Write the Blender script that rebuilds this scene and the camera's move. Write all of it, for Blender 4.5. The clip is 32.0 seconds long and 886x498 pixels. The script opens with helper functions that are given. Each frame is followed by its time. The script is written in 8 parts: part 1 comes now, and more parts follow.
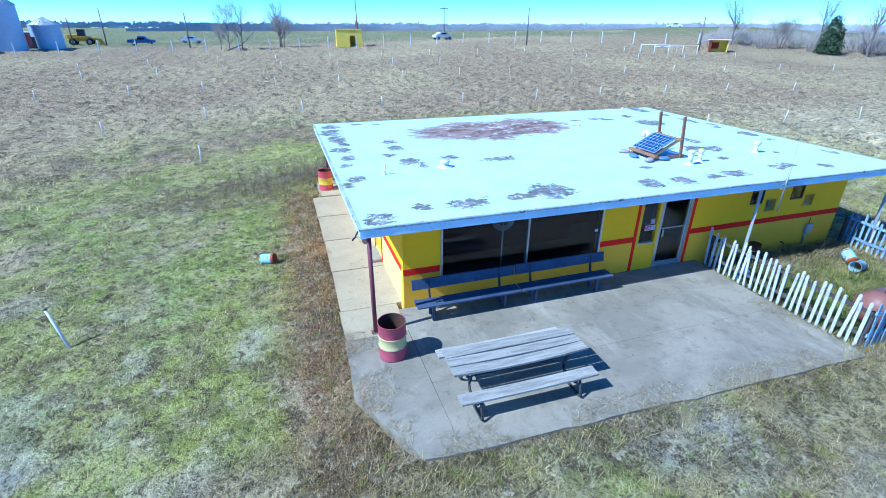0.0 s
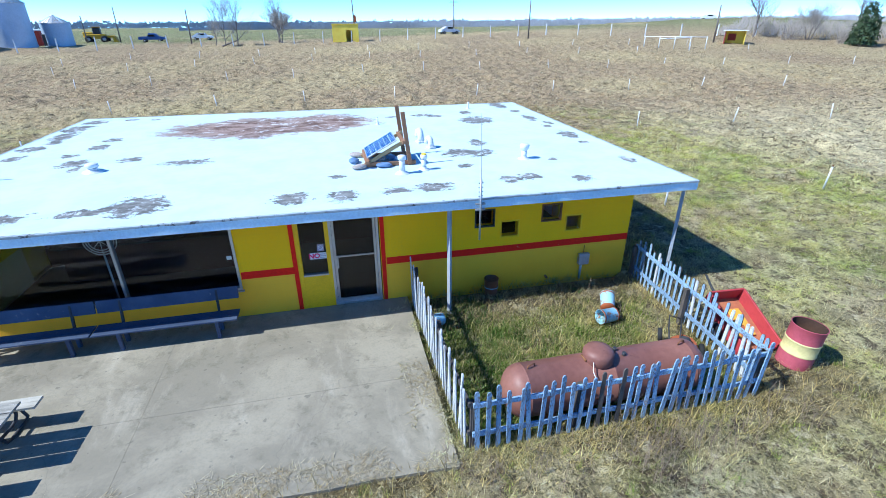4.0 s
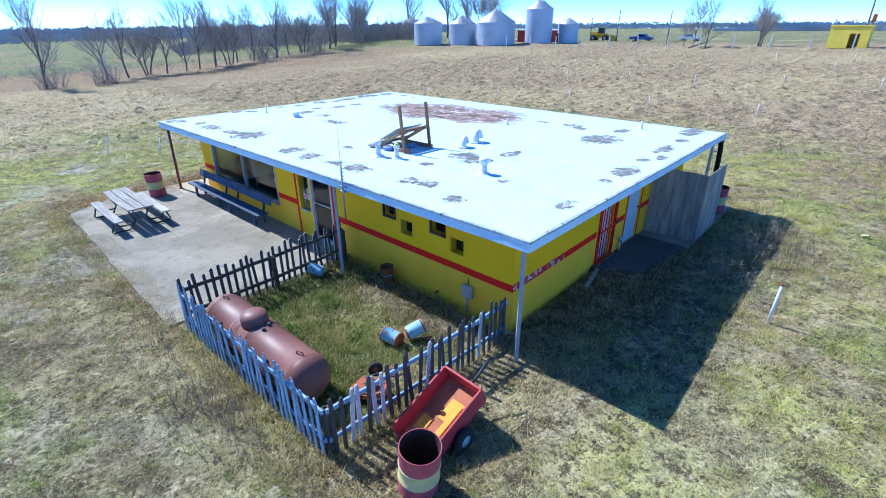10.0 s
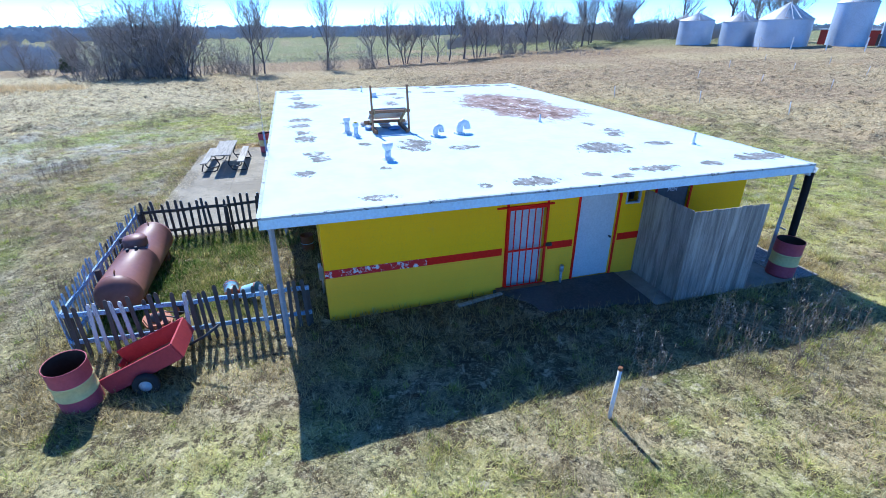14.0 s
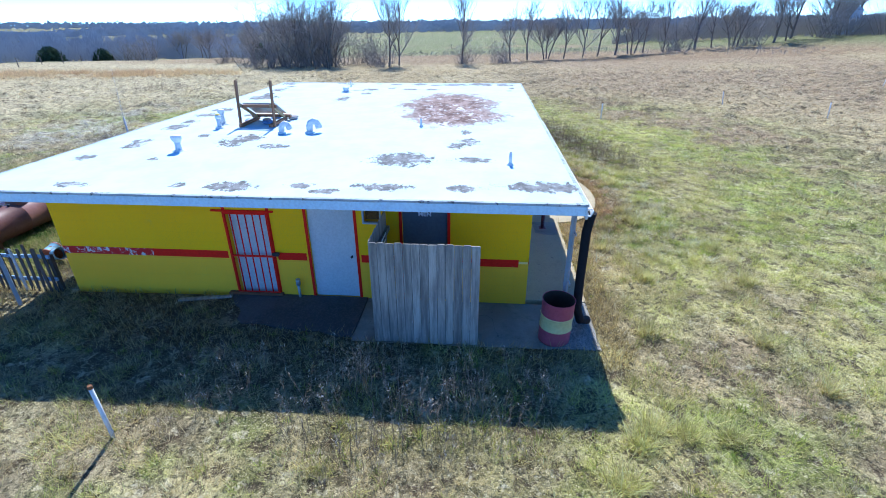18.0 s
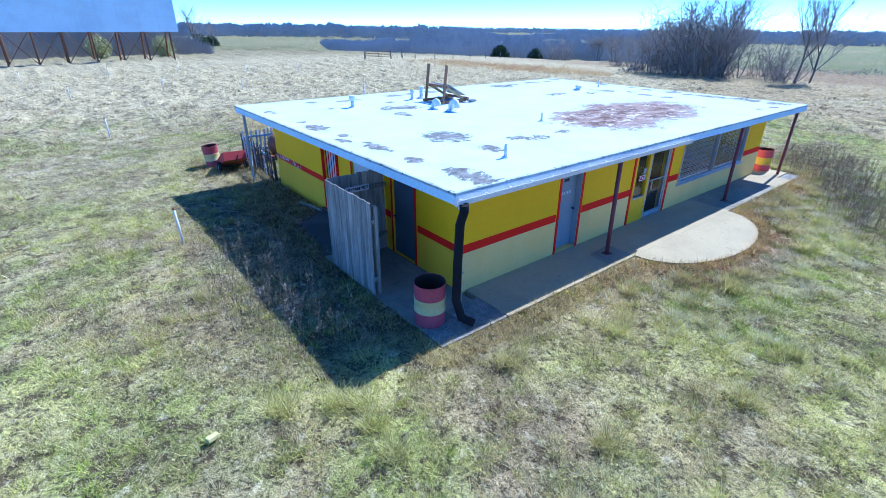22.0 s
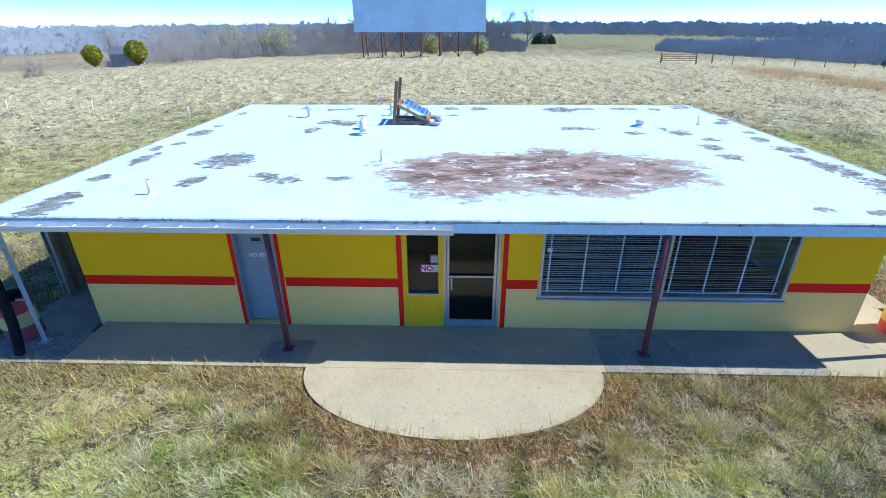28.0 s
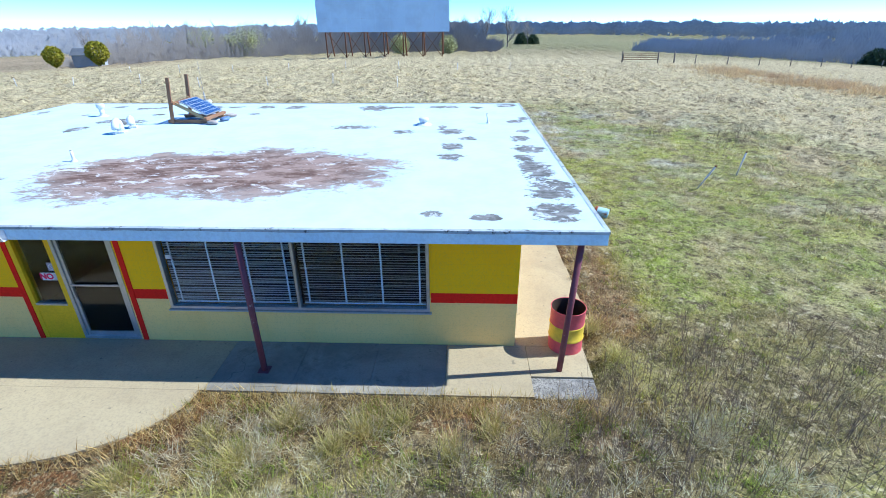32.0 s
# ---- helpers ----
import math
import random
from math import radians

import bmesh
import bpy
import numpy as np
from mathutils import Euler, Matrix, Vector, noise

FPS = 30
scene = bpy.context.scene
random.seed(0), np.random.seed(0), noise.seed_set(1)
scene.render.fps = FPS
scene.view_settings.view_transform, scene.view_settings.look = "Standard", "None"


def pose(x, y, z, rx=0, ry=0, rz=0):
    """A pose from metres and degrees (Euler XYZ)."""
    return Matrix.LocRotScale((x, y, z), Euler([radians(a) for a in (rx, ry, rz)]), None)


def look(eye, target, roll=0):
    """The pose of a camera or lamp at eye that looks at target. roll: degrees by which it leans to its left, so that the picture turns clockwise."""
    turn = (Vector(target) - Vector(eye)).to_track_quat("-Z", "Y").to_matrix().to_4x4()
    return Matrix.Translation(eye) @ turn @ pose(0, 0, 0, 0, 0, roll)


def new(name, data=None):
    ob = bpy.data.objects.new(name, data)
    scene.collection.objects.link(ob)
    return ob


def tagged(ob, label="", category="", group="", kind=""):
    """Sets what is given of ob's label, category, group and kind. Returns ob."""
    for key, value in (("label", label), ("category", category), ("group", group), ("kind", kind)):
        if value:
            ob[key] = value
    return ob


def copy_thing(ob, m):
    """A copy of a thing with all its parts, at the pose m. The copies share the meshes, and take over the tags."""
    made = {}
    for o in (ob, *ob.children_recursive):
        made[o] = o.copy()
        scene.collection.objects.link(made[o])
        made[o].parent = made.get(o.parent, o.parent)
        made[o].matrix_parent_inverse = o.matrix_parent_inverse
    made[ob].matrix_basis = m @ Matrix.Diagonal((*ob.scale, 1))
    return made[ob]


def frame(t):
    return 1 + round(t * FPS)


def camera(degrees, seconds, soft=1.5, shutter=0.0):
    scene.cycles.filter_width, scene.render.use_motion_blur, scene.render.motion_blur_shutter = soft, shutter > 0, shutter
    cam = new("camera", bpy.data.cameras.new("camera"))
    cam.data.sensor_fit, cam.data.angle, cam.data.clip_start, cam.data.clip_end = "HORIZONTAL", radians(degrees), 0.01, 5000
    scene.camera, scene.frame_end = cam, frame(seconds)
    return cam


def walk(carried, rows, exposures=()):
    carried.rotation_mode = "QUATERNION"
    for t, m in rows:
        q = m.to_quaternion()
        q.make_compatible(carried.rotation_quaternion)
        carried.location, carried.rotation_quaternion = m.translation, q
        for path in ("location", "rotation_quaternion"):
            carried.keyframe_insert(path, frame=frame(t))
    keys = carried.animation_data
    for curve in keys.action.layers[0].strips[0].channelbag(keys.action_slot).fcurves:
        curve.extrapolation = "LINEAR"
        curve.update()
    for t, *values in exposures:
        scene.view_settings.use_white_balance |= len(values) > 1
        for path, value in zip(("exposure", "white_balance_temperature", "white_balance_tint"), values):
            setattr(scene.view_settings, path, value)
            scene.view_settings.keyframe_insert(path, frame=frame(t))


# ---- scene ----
cam = camera(86.0, 32.0, 0.9)
PATH = [
    (0, (-1.197, -8.899, 6.280), (-0.624, -7.183, 5.428), 0.43),
    (0.5, (0.014, -8.983, 6.179), (0.549, -7.255, 5.325), 0.51),
    (1, (1.343, -8.961, 6.089), (1.870, -7.231, 5.235), 0.55),
    (1.5, (2.675, -8.912, 5.995), (3.173, -7.172, 5.144), 0.37),
    (2, (3.956, -8.813, 5.905), (4.421, -7.062, 5.056), 0.21),
    (2.5, (5.179, -8.717, 5.828), (5.623, -6.962, 4.977), -0.04),
    (3, (6.401, -8.662, 5.745), (6.833, -6.904, 4.893), -0.07),
    (3.5, (7.605, -8.647, 5.711), (8.024, -6.889, 4.856), -0.25),
    (4, (8.827, -8.615, 5.722), (9.227, -6.855, 4.860), -0.24),
    (4.5, (10.057, -8.596, 5.779), (10.433, -6.836, 4.908), -0.37),
    (6.5, (14.025, -8.919, 5.999), (13.744, -7.144, 5.122), -0.62),
    (7, (15.054, -8.772, 5.943), (14.596, -7.030, 5.073), -0.61),
    (7.5, (15.993, -8.532, 5.898), (15.318, -6.859, 5.036), -0.33),
    (8, (16.885, -8.177, 5.863), (16.011, -6.596, 5.004), -0.22),
    (8.5, (17.769, -7.773, 5.836), (16.805, -6.244, 4.979), -0.28),
    (9, (18.628, -7.312, 5.823), (17.598, -5.824, 4.971), -0.28),
    (9.5, (19.469, -6.781, 5.789), (18.327, -5.377, 4.938), -0.17),
    (10, (20.374, -6.247, 5.800), (19.151, -4.914, 4.947), -0.27),
    (10.5, (21.084, -5.660, 5.762), (19.801, -4.387, 4.906), -0.24),
    (11, (21.835, -4.971, 5.684), (20.476, -3.779, 4.828), -0.23),
    (11.5, (22.492, -4.172, 5.579), (21.048, -3.086, 4.722), -0.42),
    (12, (22.996, -3.326, 5.513), (21.459, -2.381, 4.651), -0.29),
    (12.5, (23.353, -2.370, 5.415), (21.709, -1.619, 4.558), 0.09),
    (13, (23.655, -1.313, 5.350), (21.948, -0.710, 4.499), 0.08),
    (13.5, (23.924, -0.265, 5.311), (22.197, 0.276, 4.459), 0.15),
    (14, (24.171, 0.812, 5.324), (22.438, 1.331, 4.470), 0.09),
    (14.5, (24.281, 1.868, 5.360), (22.544, 2.360, 4.499), 0.16),
    (16.5, (24.315, 6.400, 5.517), (22.540, 6.666, 4.635), 0.37),
    (17, (24.341, 7.627, 5.495), (22.557, 7.840, 4.615), 0.24),
    (17.5, (24.373, 8.755, 5.451), (22.578, 8.853, 4.576), 0.13),
    (18, (24.317, 9.911, 5.382), (22.524, 9.765, 4.509), -0.28),
    (18.5, (24.187, 10.955, 5.363), (22.434, 10.552, 4.491), 0.05),
    (19, (23.953, 12.050, 5.333), (22.228, 11.530, 4.466), -0.12),
    (19.5, (23.768, 13.094, 5.347), (22.049, 12.553, 4.479), -0.17),
    (20, (23.547, 14.134, 5.321), (21.845, 13.542, 4.453), -0.41),
    (20.5, (23.196, 15.033, 5.211), (21.562, 14.262, 4.352), -0.14),
    (21, (22.723, 15.856, 5.096), (21.270, 14.776, 4.244), 0.23),
    (21.5, (22.108, 16.717, 5.060), (20.844, 15.421, 4.210), 0.29),
    (22, (21.411, 17.466, 5.037), (20.283, 16.050, 4.187), 0.40),
    (22.5, (20.587, 18.105, 5.014), (19.645, 16.561, 4.161), 0.63),
    (23, (19.734, 18.678, 5.016), (19.008, 17.019, 4.167), 0.43),
    (23.5, (18.762, 19.082, 5.023), (18.175, 17.370, 4.172), 0.41),
    (24, (17.724, 19.397, 5.030), (17.186, 17.669, 4.178), 0.31),
    (24.5, (16.686, 19.692, 5.093), (16.179, 17.956, 4.239), 0.08),
    (26.5, (12.191, 19.638, 5.479), (12.175, 17.835, 4.612), 0.37),
    (27, (10.994, 19.373, 5.494), (11.009, 17.570, 4.629), 0.40),
    (27.5, (9.784, 19.005, 5.435), (9.817, 17.201, 4.572), 0.03),
    (28, (8.637, 18.687, 5.362), (8.693, 16.882, 4.502), -0.18),
    (28.5, (7.652, 18.442, 5.295), (7.715, 16.638, 4.436), -0.38),
    (29, (6.788, 18.225, 5.204), (6.847, 16.419, 4.345), -0.38),
    (29.5, (5.909, 18.081, 5.141), (5.978, 16.275, 4.285), -0.62),
    (30, (5.072, 18.000, 5.065), (5.152, 16.193, 4.212), -0.66),
    (30.5, (4.242, 17.892, 5.003), (4.320, 16.083, 4.152), -0.74),
    (31, (3.403, 17.840, 5.006), (3.483, 16.032, 4.155), -0.73),
    (31.5, (2.641, 17.870, 5.071), (2.720, 16.063, 4.218), -0.56),
    (32, (2.061, 17.844, 5.150), (2.134, 16.038, 4.293), -0.39),
]
walk(cam, [(t, look(eye, target, roll)) for t, eye, target, roll in PATH], [(0, 1.07, 4600, 3), (2, 1.04, 5050, 3), (3, 1.06, 5300, 4), (4.5, 1.12, 5550, 4), (8, 1.18, 5300, 7), (14, 1.24, 5400, 9), (18, 1.27, 5500, 9), (21, 1.3, 5050, 9), (23, 1.27, 4850, 9), (27, 1.15, 5300, 5), (30, 1.12, 5800, 4), (32, 1.12, 5600, 4)])

# ---- sky, sun, exposure ----
SUN_ELEV, SUN_AZ = radians(46.0), radians(263.2)   # azimuth clockwise from +y
world = bpy.data.worlds.new("sky")
scene.world = world
world.use_nodes = True
wn = world.node_tree
sky = wn.nodes.new("ShaderNodeTexSky")
sky.sky_type = "NISHITA"
sky.sun_disc = False
sky.sun_elevation = SUN_ELEV
sky.sun_rotation = SUN_AZ
sky.altitude = 7000
sky.air_density, sky.dust_density, sky.ozone_density = 1.0, 0.6, 3.0
bg = wn.nodes["Background"]
bg.inputs["Strength"].default_value = 0.15
tint = wn.nodes.new("ShaderNodeMix")
tint.data_type, tint.blend_type = "RGBA", "MULTIPLY"
tint.inputs[0].default_value = 1.0
tint.inputs[7].default_value = (0.82, 1.01, 1.13, 1)
vivid = wn.nodes.new("ShaderNodeHueSaturation")
vivid.inputs["Saturation"].default_value = 1.15
wn.links.new(sky.outputs["Color"], vivid.inputs["Color"])
wn.links.new(vivid.outputs["Color"], tint.inputs[6])
wn.links.new(tint.outputs[2], bg.inputs["Color"])

sun_data = bpy.data.lights.new("sun", "SUN")
sun_data.energy = 3.35
sun_data.angle = radians(0.5)
sun_data.color = (1.0, 0.96, 0.9)
sun = new("sun", sun_data)
to_sun = Vector((math.sin(SUN_AZ) * math.cos(SUN_ELEV), math.cos(SUN_AZ) * math.cos(SUN_ELEV), math.sin(SUN_ELEV)))
sun.matrix_world = look(to_sun * 60, (0, 0, 0))


# ---- materials ----
def nodes_of(m):
    m.use_nodes = True
    t = m.node_tree
    return t, t.nodes, t.links, t.nodes["Principled BSDF"]


def noise_node(t, scale, detail=4.0, rough=0.6, vec=None, distort=0.0):
    n = t.nodes.new("ShaderNodeTexNoise")
    n.inputs["Scale"].default_value = scale
    n.inputs["Detail"].default_value = detail
    n.inputs["Roughness"].default_value = rough
    n.inputs["Distortion"].default_value = distort
    if vec:
        t.links.new(vec, n.inputs["Vector"])
    return n.outputs["Fac"]


def ramp(t, fac, lo, hi, a=0.0, b=1.0):
    n = t.nodes.new("ShaderNodeMapRange")
    n.interpolation_type = "SMOOTHSTEP"
    for k, v in (("From Min", lo), ("From Max", hi), ("To Min", a), ("To Max", b)):
        n.inputs[k].default_value = v
    t.links.new(fac, n.inputs["Value"])
    return n.outputs["Result"]


def mix(t, fac, a, b, mode="MIX"):
    n = t.nodes.new("ShaderNodeMix")
    n.data_type, n.blend_type = "RGBA", mode
    for sock, v in ((n.inputs[0], fac), (n.inputs[6], a), (n.inputs[7], b)):
        if isinstance(v, bpy.types.NodeSocket):
            t.links.new(v, sock)
        elif isinstance(v, (int, float)):
            sock.default_value = v
        else:
            sock.default_value = (*v, 1.0)
    return n.outputs[2]


def math_node(t, op, a, b=0.0, c=0.0):
    n = t.nodes.new("ShaderNodeMath")
    n.operation = op
    for sock, v in zip(n.inputs, (a, b, c)):
        if isinstance(v, bpy.types.NodeSocket):
            t.links.new(v, sock)
        else:
            sock.default_value = v
    return n.outputs[0]


def position(t, stretch=None):
    g = t.nodes.new("ShaderNodeNewGeometry").outputs["Position"]
    if not stretch:
        return g
    m = t.nodes.new("ShaderNodeVectorMath")
    m.operation = "MULTIPLY"
    m.inputs[1].default_value = stretch
    t.links.new(g, m.inputs[0])
    return m.outputs[0]


def objpos(t, stretch=None):
    g = t.nodes.new("ShaderNodeTexCoord").outputs["Object"]
    if not stretch:
        return g
    m = t.nodes.new("ShaderNodeVectorMath")
    m.operation = "MULTIPLY"
    m.inputs[1].default_value = stretch
    t.links.new(g, m.inputs[0])
    return m.outputs[0]


def bump(t, fac, strength, distance=0.01):
    n = t.nodes.new("ShaderNodeBump")
    n.inputs["Strength"].default_value = strength
    n.inputs["Distance"].default_value = distance
    t.links.new(fac, n.inputs["Height"])
    return n.outputs["Normal"]


def surface(name, a, b, worn=None, wear=(0.62, 0.7), big=0.7, fine=18.0, rough=0.75, metal=0.0, relief=0.25, stretch=None, vary=0.0, spec=0.3):
    """Two colours mixed by broad stains and fine grain, with a worn colour showing through in flakes."""
    m = bpy.data.materials.new(name)
    t, n, l, p = nodes_of(m)
    v = objpos(t, stretch) if stretch else position(t)
    broad = noise_node(t, big, 5, 0.6, v)
    grain = noise_node(t, fine, 5, 0.65, v)
    c = mix(t, ramp(t, broad, 0.35, 0.68), a, b)
    dark = mix(t, 1.0, c, (0.88, 0.88, 0.88), "MULTIPLY")
    c = mix(t, ramp(t, grain, 0.38, 0.66), c, dark)
    if vary:
        r = n.new("ShaderNodeObjectInfo").outputs["Random"]
        c = mix(t, math_node(t, "MULTIPLY", r, vary), c, (0.0, 0.0, 0.0))
    if worn:
        flakes = noise_node(t, big * 7, 8, 0.72, v, 0.4)
        c = mix(t, ramp(t, flakes, wear[0], wear[1]), c, worn)
    l.new(c, p.inputs["Base Color"])
    p.inputs["Roughness"].default_value = rough
    p.inputs["Metallic"].default_value = metal
    p.inputs["Specular IOR Level"].default_value = spec
    if relief:
        l.new(bump(t, grain, relief, 0.006), p.inputs["Normal"])
    return m


def block_paint(name, upper, lower):
    """Painted concrete block: shallow joints, faint streaks, slightly dirtier foot splashes of its own shape."""
    m = bpy.data.materials.new(name)
    t, n, l, p = nodes_of(m)
    pos = position(t)
    sep = n.new("ShaderNodeSeparateXYZ")
    l.new(pos, sep.inputs[0])
    along = math_node(t, "ADD", sep.outputs["X"], sep.outputs["Y"])
    comb = n.new("ShaderNodeCombineXYZ")
    l.new(along, comb.inputs["X"])
    l.new(sep.outputs["Z"], comb.inputs["Y"])
    br = n.new("ShaderNodeTexBrick")
    for k, val in (("Scale", 1.0), ("Mortar Size", 0.008), ("Mortar Smooth", 0.6), ("Brick Width", 0.4), ("Row Height", 0.2)):
        br.inputs[k].default_value = val
    for k, val in (("Color1", 1.0), ("Color2", 1.0), ("Mortar", 0.0)):
        br.inputs[k].default_value = (val, val, val, 1)
    l.new(comb.outputs[0], br.inputs["Vector"])
    stains = noise_node(t, 0.8, 6, 0.65, position(t, (1, 1, 0.35)))
    grain = noise_node(t, 40, 4, 0.6, pos)
    c = mix(t, ramp(t, stains, 0.3, 0.7), upper, lower)
    c = mix(t, ramp(t, grain, 0.45, 0.8, 0, 0.25), c, (0.35, 0.30, 0.12))
    dirt = noise_node(t, 2.4, 7, 0.7, pos)
    c = mix(t, ramp(t, dirt, 0.62, 0.8, 0, 0.45), c, (0.42, 0.38, 0.2))
    c = mix(t, ramp(t, br.outputs["Color"], 0.0, 0.9, 0.05, 0.0), c, (0.2, 0.16, 0.05))
    l.new(c, p.inputs["Base Color"])
    p.inputs["Roughness"].default_value = 0.6
    p.inputs["Specular IOR Level"].default_value = 0.12
    h = math_node(t, "ADD", math_node(t, "MULTIPLY", br.outputs["Color"], 1.0), math_node(t, "MULTIPLY", grain, 0.35))
    l.new(bump(t, h, 0.14, 0.006), p.inputs["Normal"])
    return m


def glass_material(name, tint=(0.85, 0.9, 0.92), rough=0.02):
    m = bpy.data.materials.new(name)
    t, n, l, p = nodes_of(m)
    p.inputs["Base Color"].default_value = (*tint, 1)
    p.inputs["Roughness"].default_value = rough
    p.inputs["Transmission Weight"].default_value = 1.0
    p.inputs["IOR"].default_value = 1.32
    dust = noise_node(t, 3.0, 5, 0.7, position(t))
    l.new(ramp(t, dust, 0.4, 0.8, rough, 0.12), p.inputs["Roughness"])
    return m


def concrete_material(name, a, b, c3, mottle=0.5, cracks=0.35):
    """Weathered concrete: broad tones, pale worn smears, dark mould freckles, hairline cracks."""
    m = bpy.data.materials.new(name)
    t, n, l, p = nodes_of(m)
    pos = position(t)
    broad = noise_node(t, 0.5, 6, 0.65, pos, 0.4)
    streak = noise_node(t, 0.75, 7, 0.7, position(t, (1.7, 0.6, 1)), 0.5)
    fine = noise_node(t, 26, 5, 0.7, pos)
    mould = noise_node(t, 2.2, 8, 0.78, pos, 0.3)
    c = mix(t, ramp(t, broad, 0.4, 0.6), a, b)
    c = mix(t, ramp(t, streak, 0.54, 0.74, 0, 0.6), c, c3)
    c = mix(t, ramp(t, mould, 0.5, 0.68, 0, mottle), c, (b[0] * 0.5, b[1] * 0.52, b[2] * 0.48))
    c = mix(t, ramp(t, fine, 0.42, 0.7, 0, 0.35), c, (0.2, 0.18, 0.14))
    spots = noise_node(t, 7.5, 3, 0.5, pos)
    c = mix(t, ramp(t, spots, 0.67, 0.72, 0, 0.55), c, (0.13, 0.12, 0.095))
    crack = n.new("ShaderNodeTexVoronoi")
    crack.feature = "DISTANCE_TO_EDGE"
    crack.inputs["Scale"].default_value = 0.33
    wob = n.new("ShaderNodeVectorMath")
    wob.operation = "MULTIPLY_ADD"
    nz = n.new("ShaderNodeTexNoise")
    nz.inputs["Scale"].default_value = 1.6
    l.new(pos, nz.inputs["Vector"])
    l.new(nz.outputs["Color"], wob.inputs[0])
    wob.inputs[1].default_value = (0.9, 0.9, 0)
    l.new(pos, wob.inputs[2])
    l.new(wob.outputs[0], crack.inputs["Vector"])
    c = mix(t, ramp(t, crack.outputs["Distance"], 0.003, 0.001, 0, cracks), c, (0.06, 0.055, 0.045))
    l.new(c, p.inputs["Base Color"])
    p.inputs["Roughness"].default_value = 0.9
    p.inputs["Specular IOR Level"].default_value = 0.2
    l.new(bump(t, fine, 0.3, 0.005), p.inputs["Normal"])
    return m


# bare patches of the roof coating: centre x, y and half sizes
SPOTS_SOUTH = [
    (5.0, 1.1, .45, .5), (2.7, .8, .5, .3), (1.6, .9, .18, .2), (.5, .5, .3, .34), (4.1, .9, .52, .16), (.5, 3.5, .24, .25), (.2, 3.0, .13, .2),
    (.4, 4.9, .2, .2), (.6, 5.8, .22, .28), (2.4, 4.9, .33, .33), (2.6, 4.3, .14, .24), (1.9, 5.8, .2, .16), (3.6, 5.0, .27, .2), (5.1, 4.4, .6, .28),
    (7.9, .9, .35, .34), (8.9, .8, .28, .3), (10., .9, .28, .18), (10.8, .9, .39, .25), (13.1, 1.2, .22, .2), (8.8, 2.2, .18, .13), (11.9, 2.4, .22, .13)]
SPOTS_EAST = [
    (13.9, 8.2, .5, .57), (13.9, 9.7, .22, .4), (12.2, 9.6, .32, .26), (15.7, 11.1, .3, .7), (15.9, 9.6, .15, .34), (15.9, 8.1, .2, .48), (16.2, 7.1, .13, .27),
    (15.9, 6.5, .15, .22), (16., 5.2, .25, .45), (16., 4.1, .13, .14), (16.1, 2., .14, .33), (12.3, 3.6, .6, .4), (12.9, 4.7, .22, .33), (12.6, 1.1, .22, .23),
    (14.2, .8, .22, .22), (14.3, 2.5, .13, .13)]
SPOTS_NORTH = [
    (2.5, 11.1, .14, .13), (1.7, 11.2, .22, .13), (.45, 9.9, .36, .5), (.6, 11., .36, .36), (.6, 8.5, .3, .6), (.7, 7.6, .22, .18), (.5, 6.9, .3, .32),
    (11., 9.5, .24, .14), (12.6, 9.3, .3, .18), (2.3, 7.6, .27, .27), (2.3, 6.7, .2, .33)]


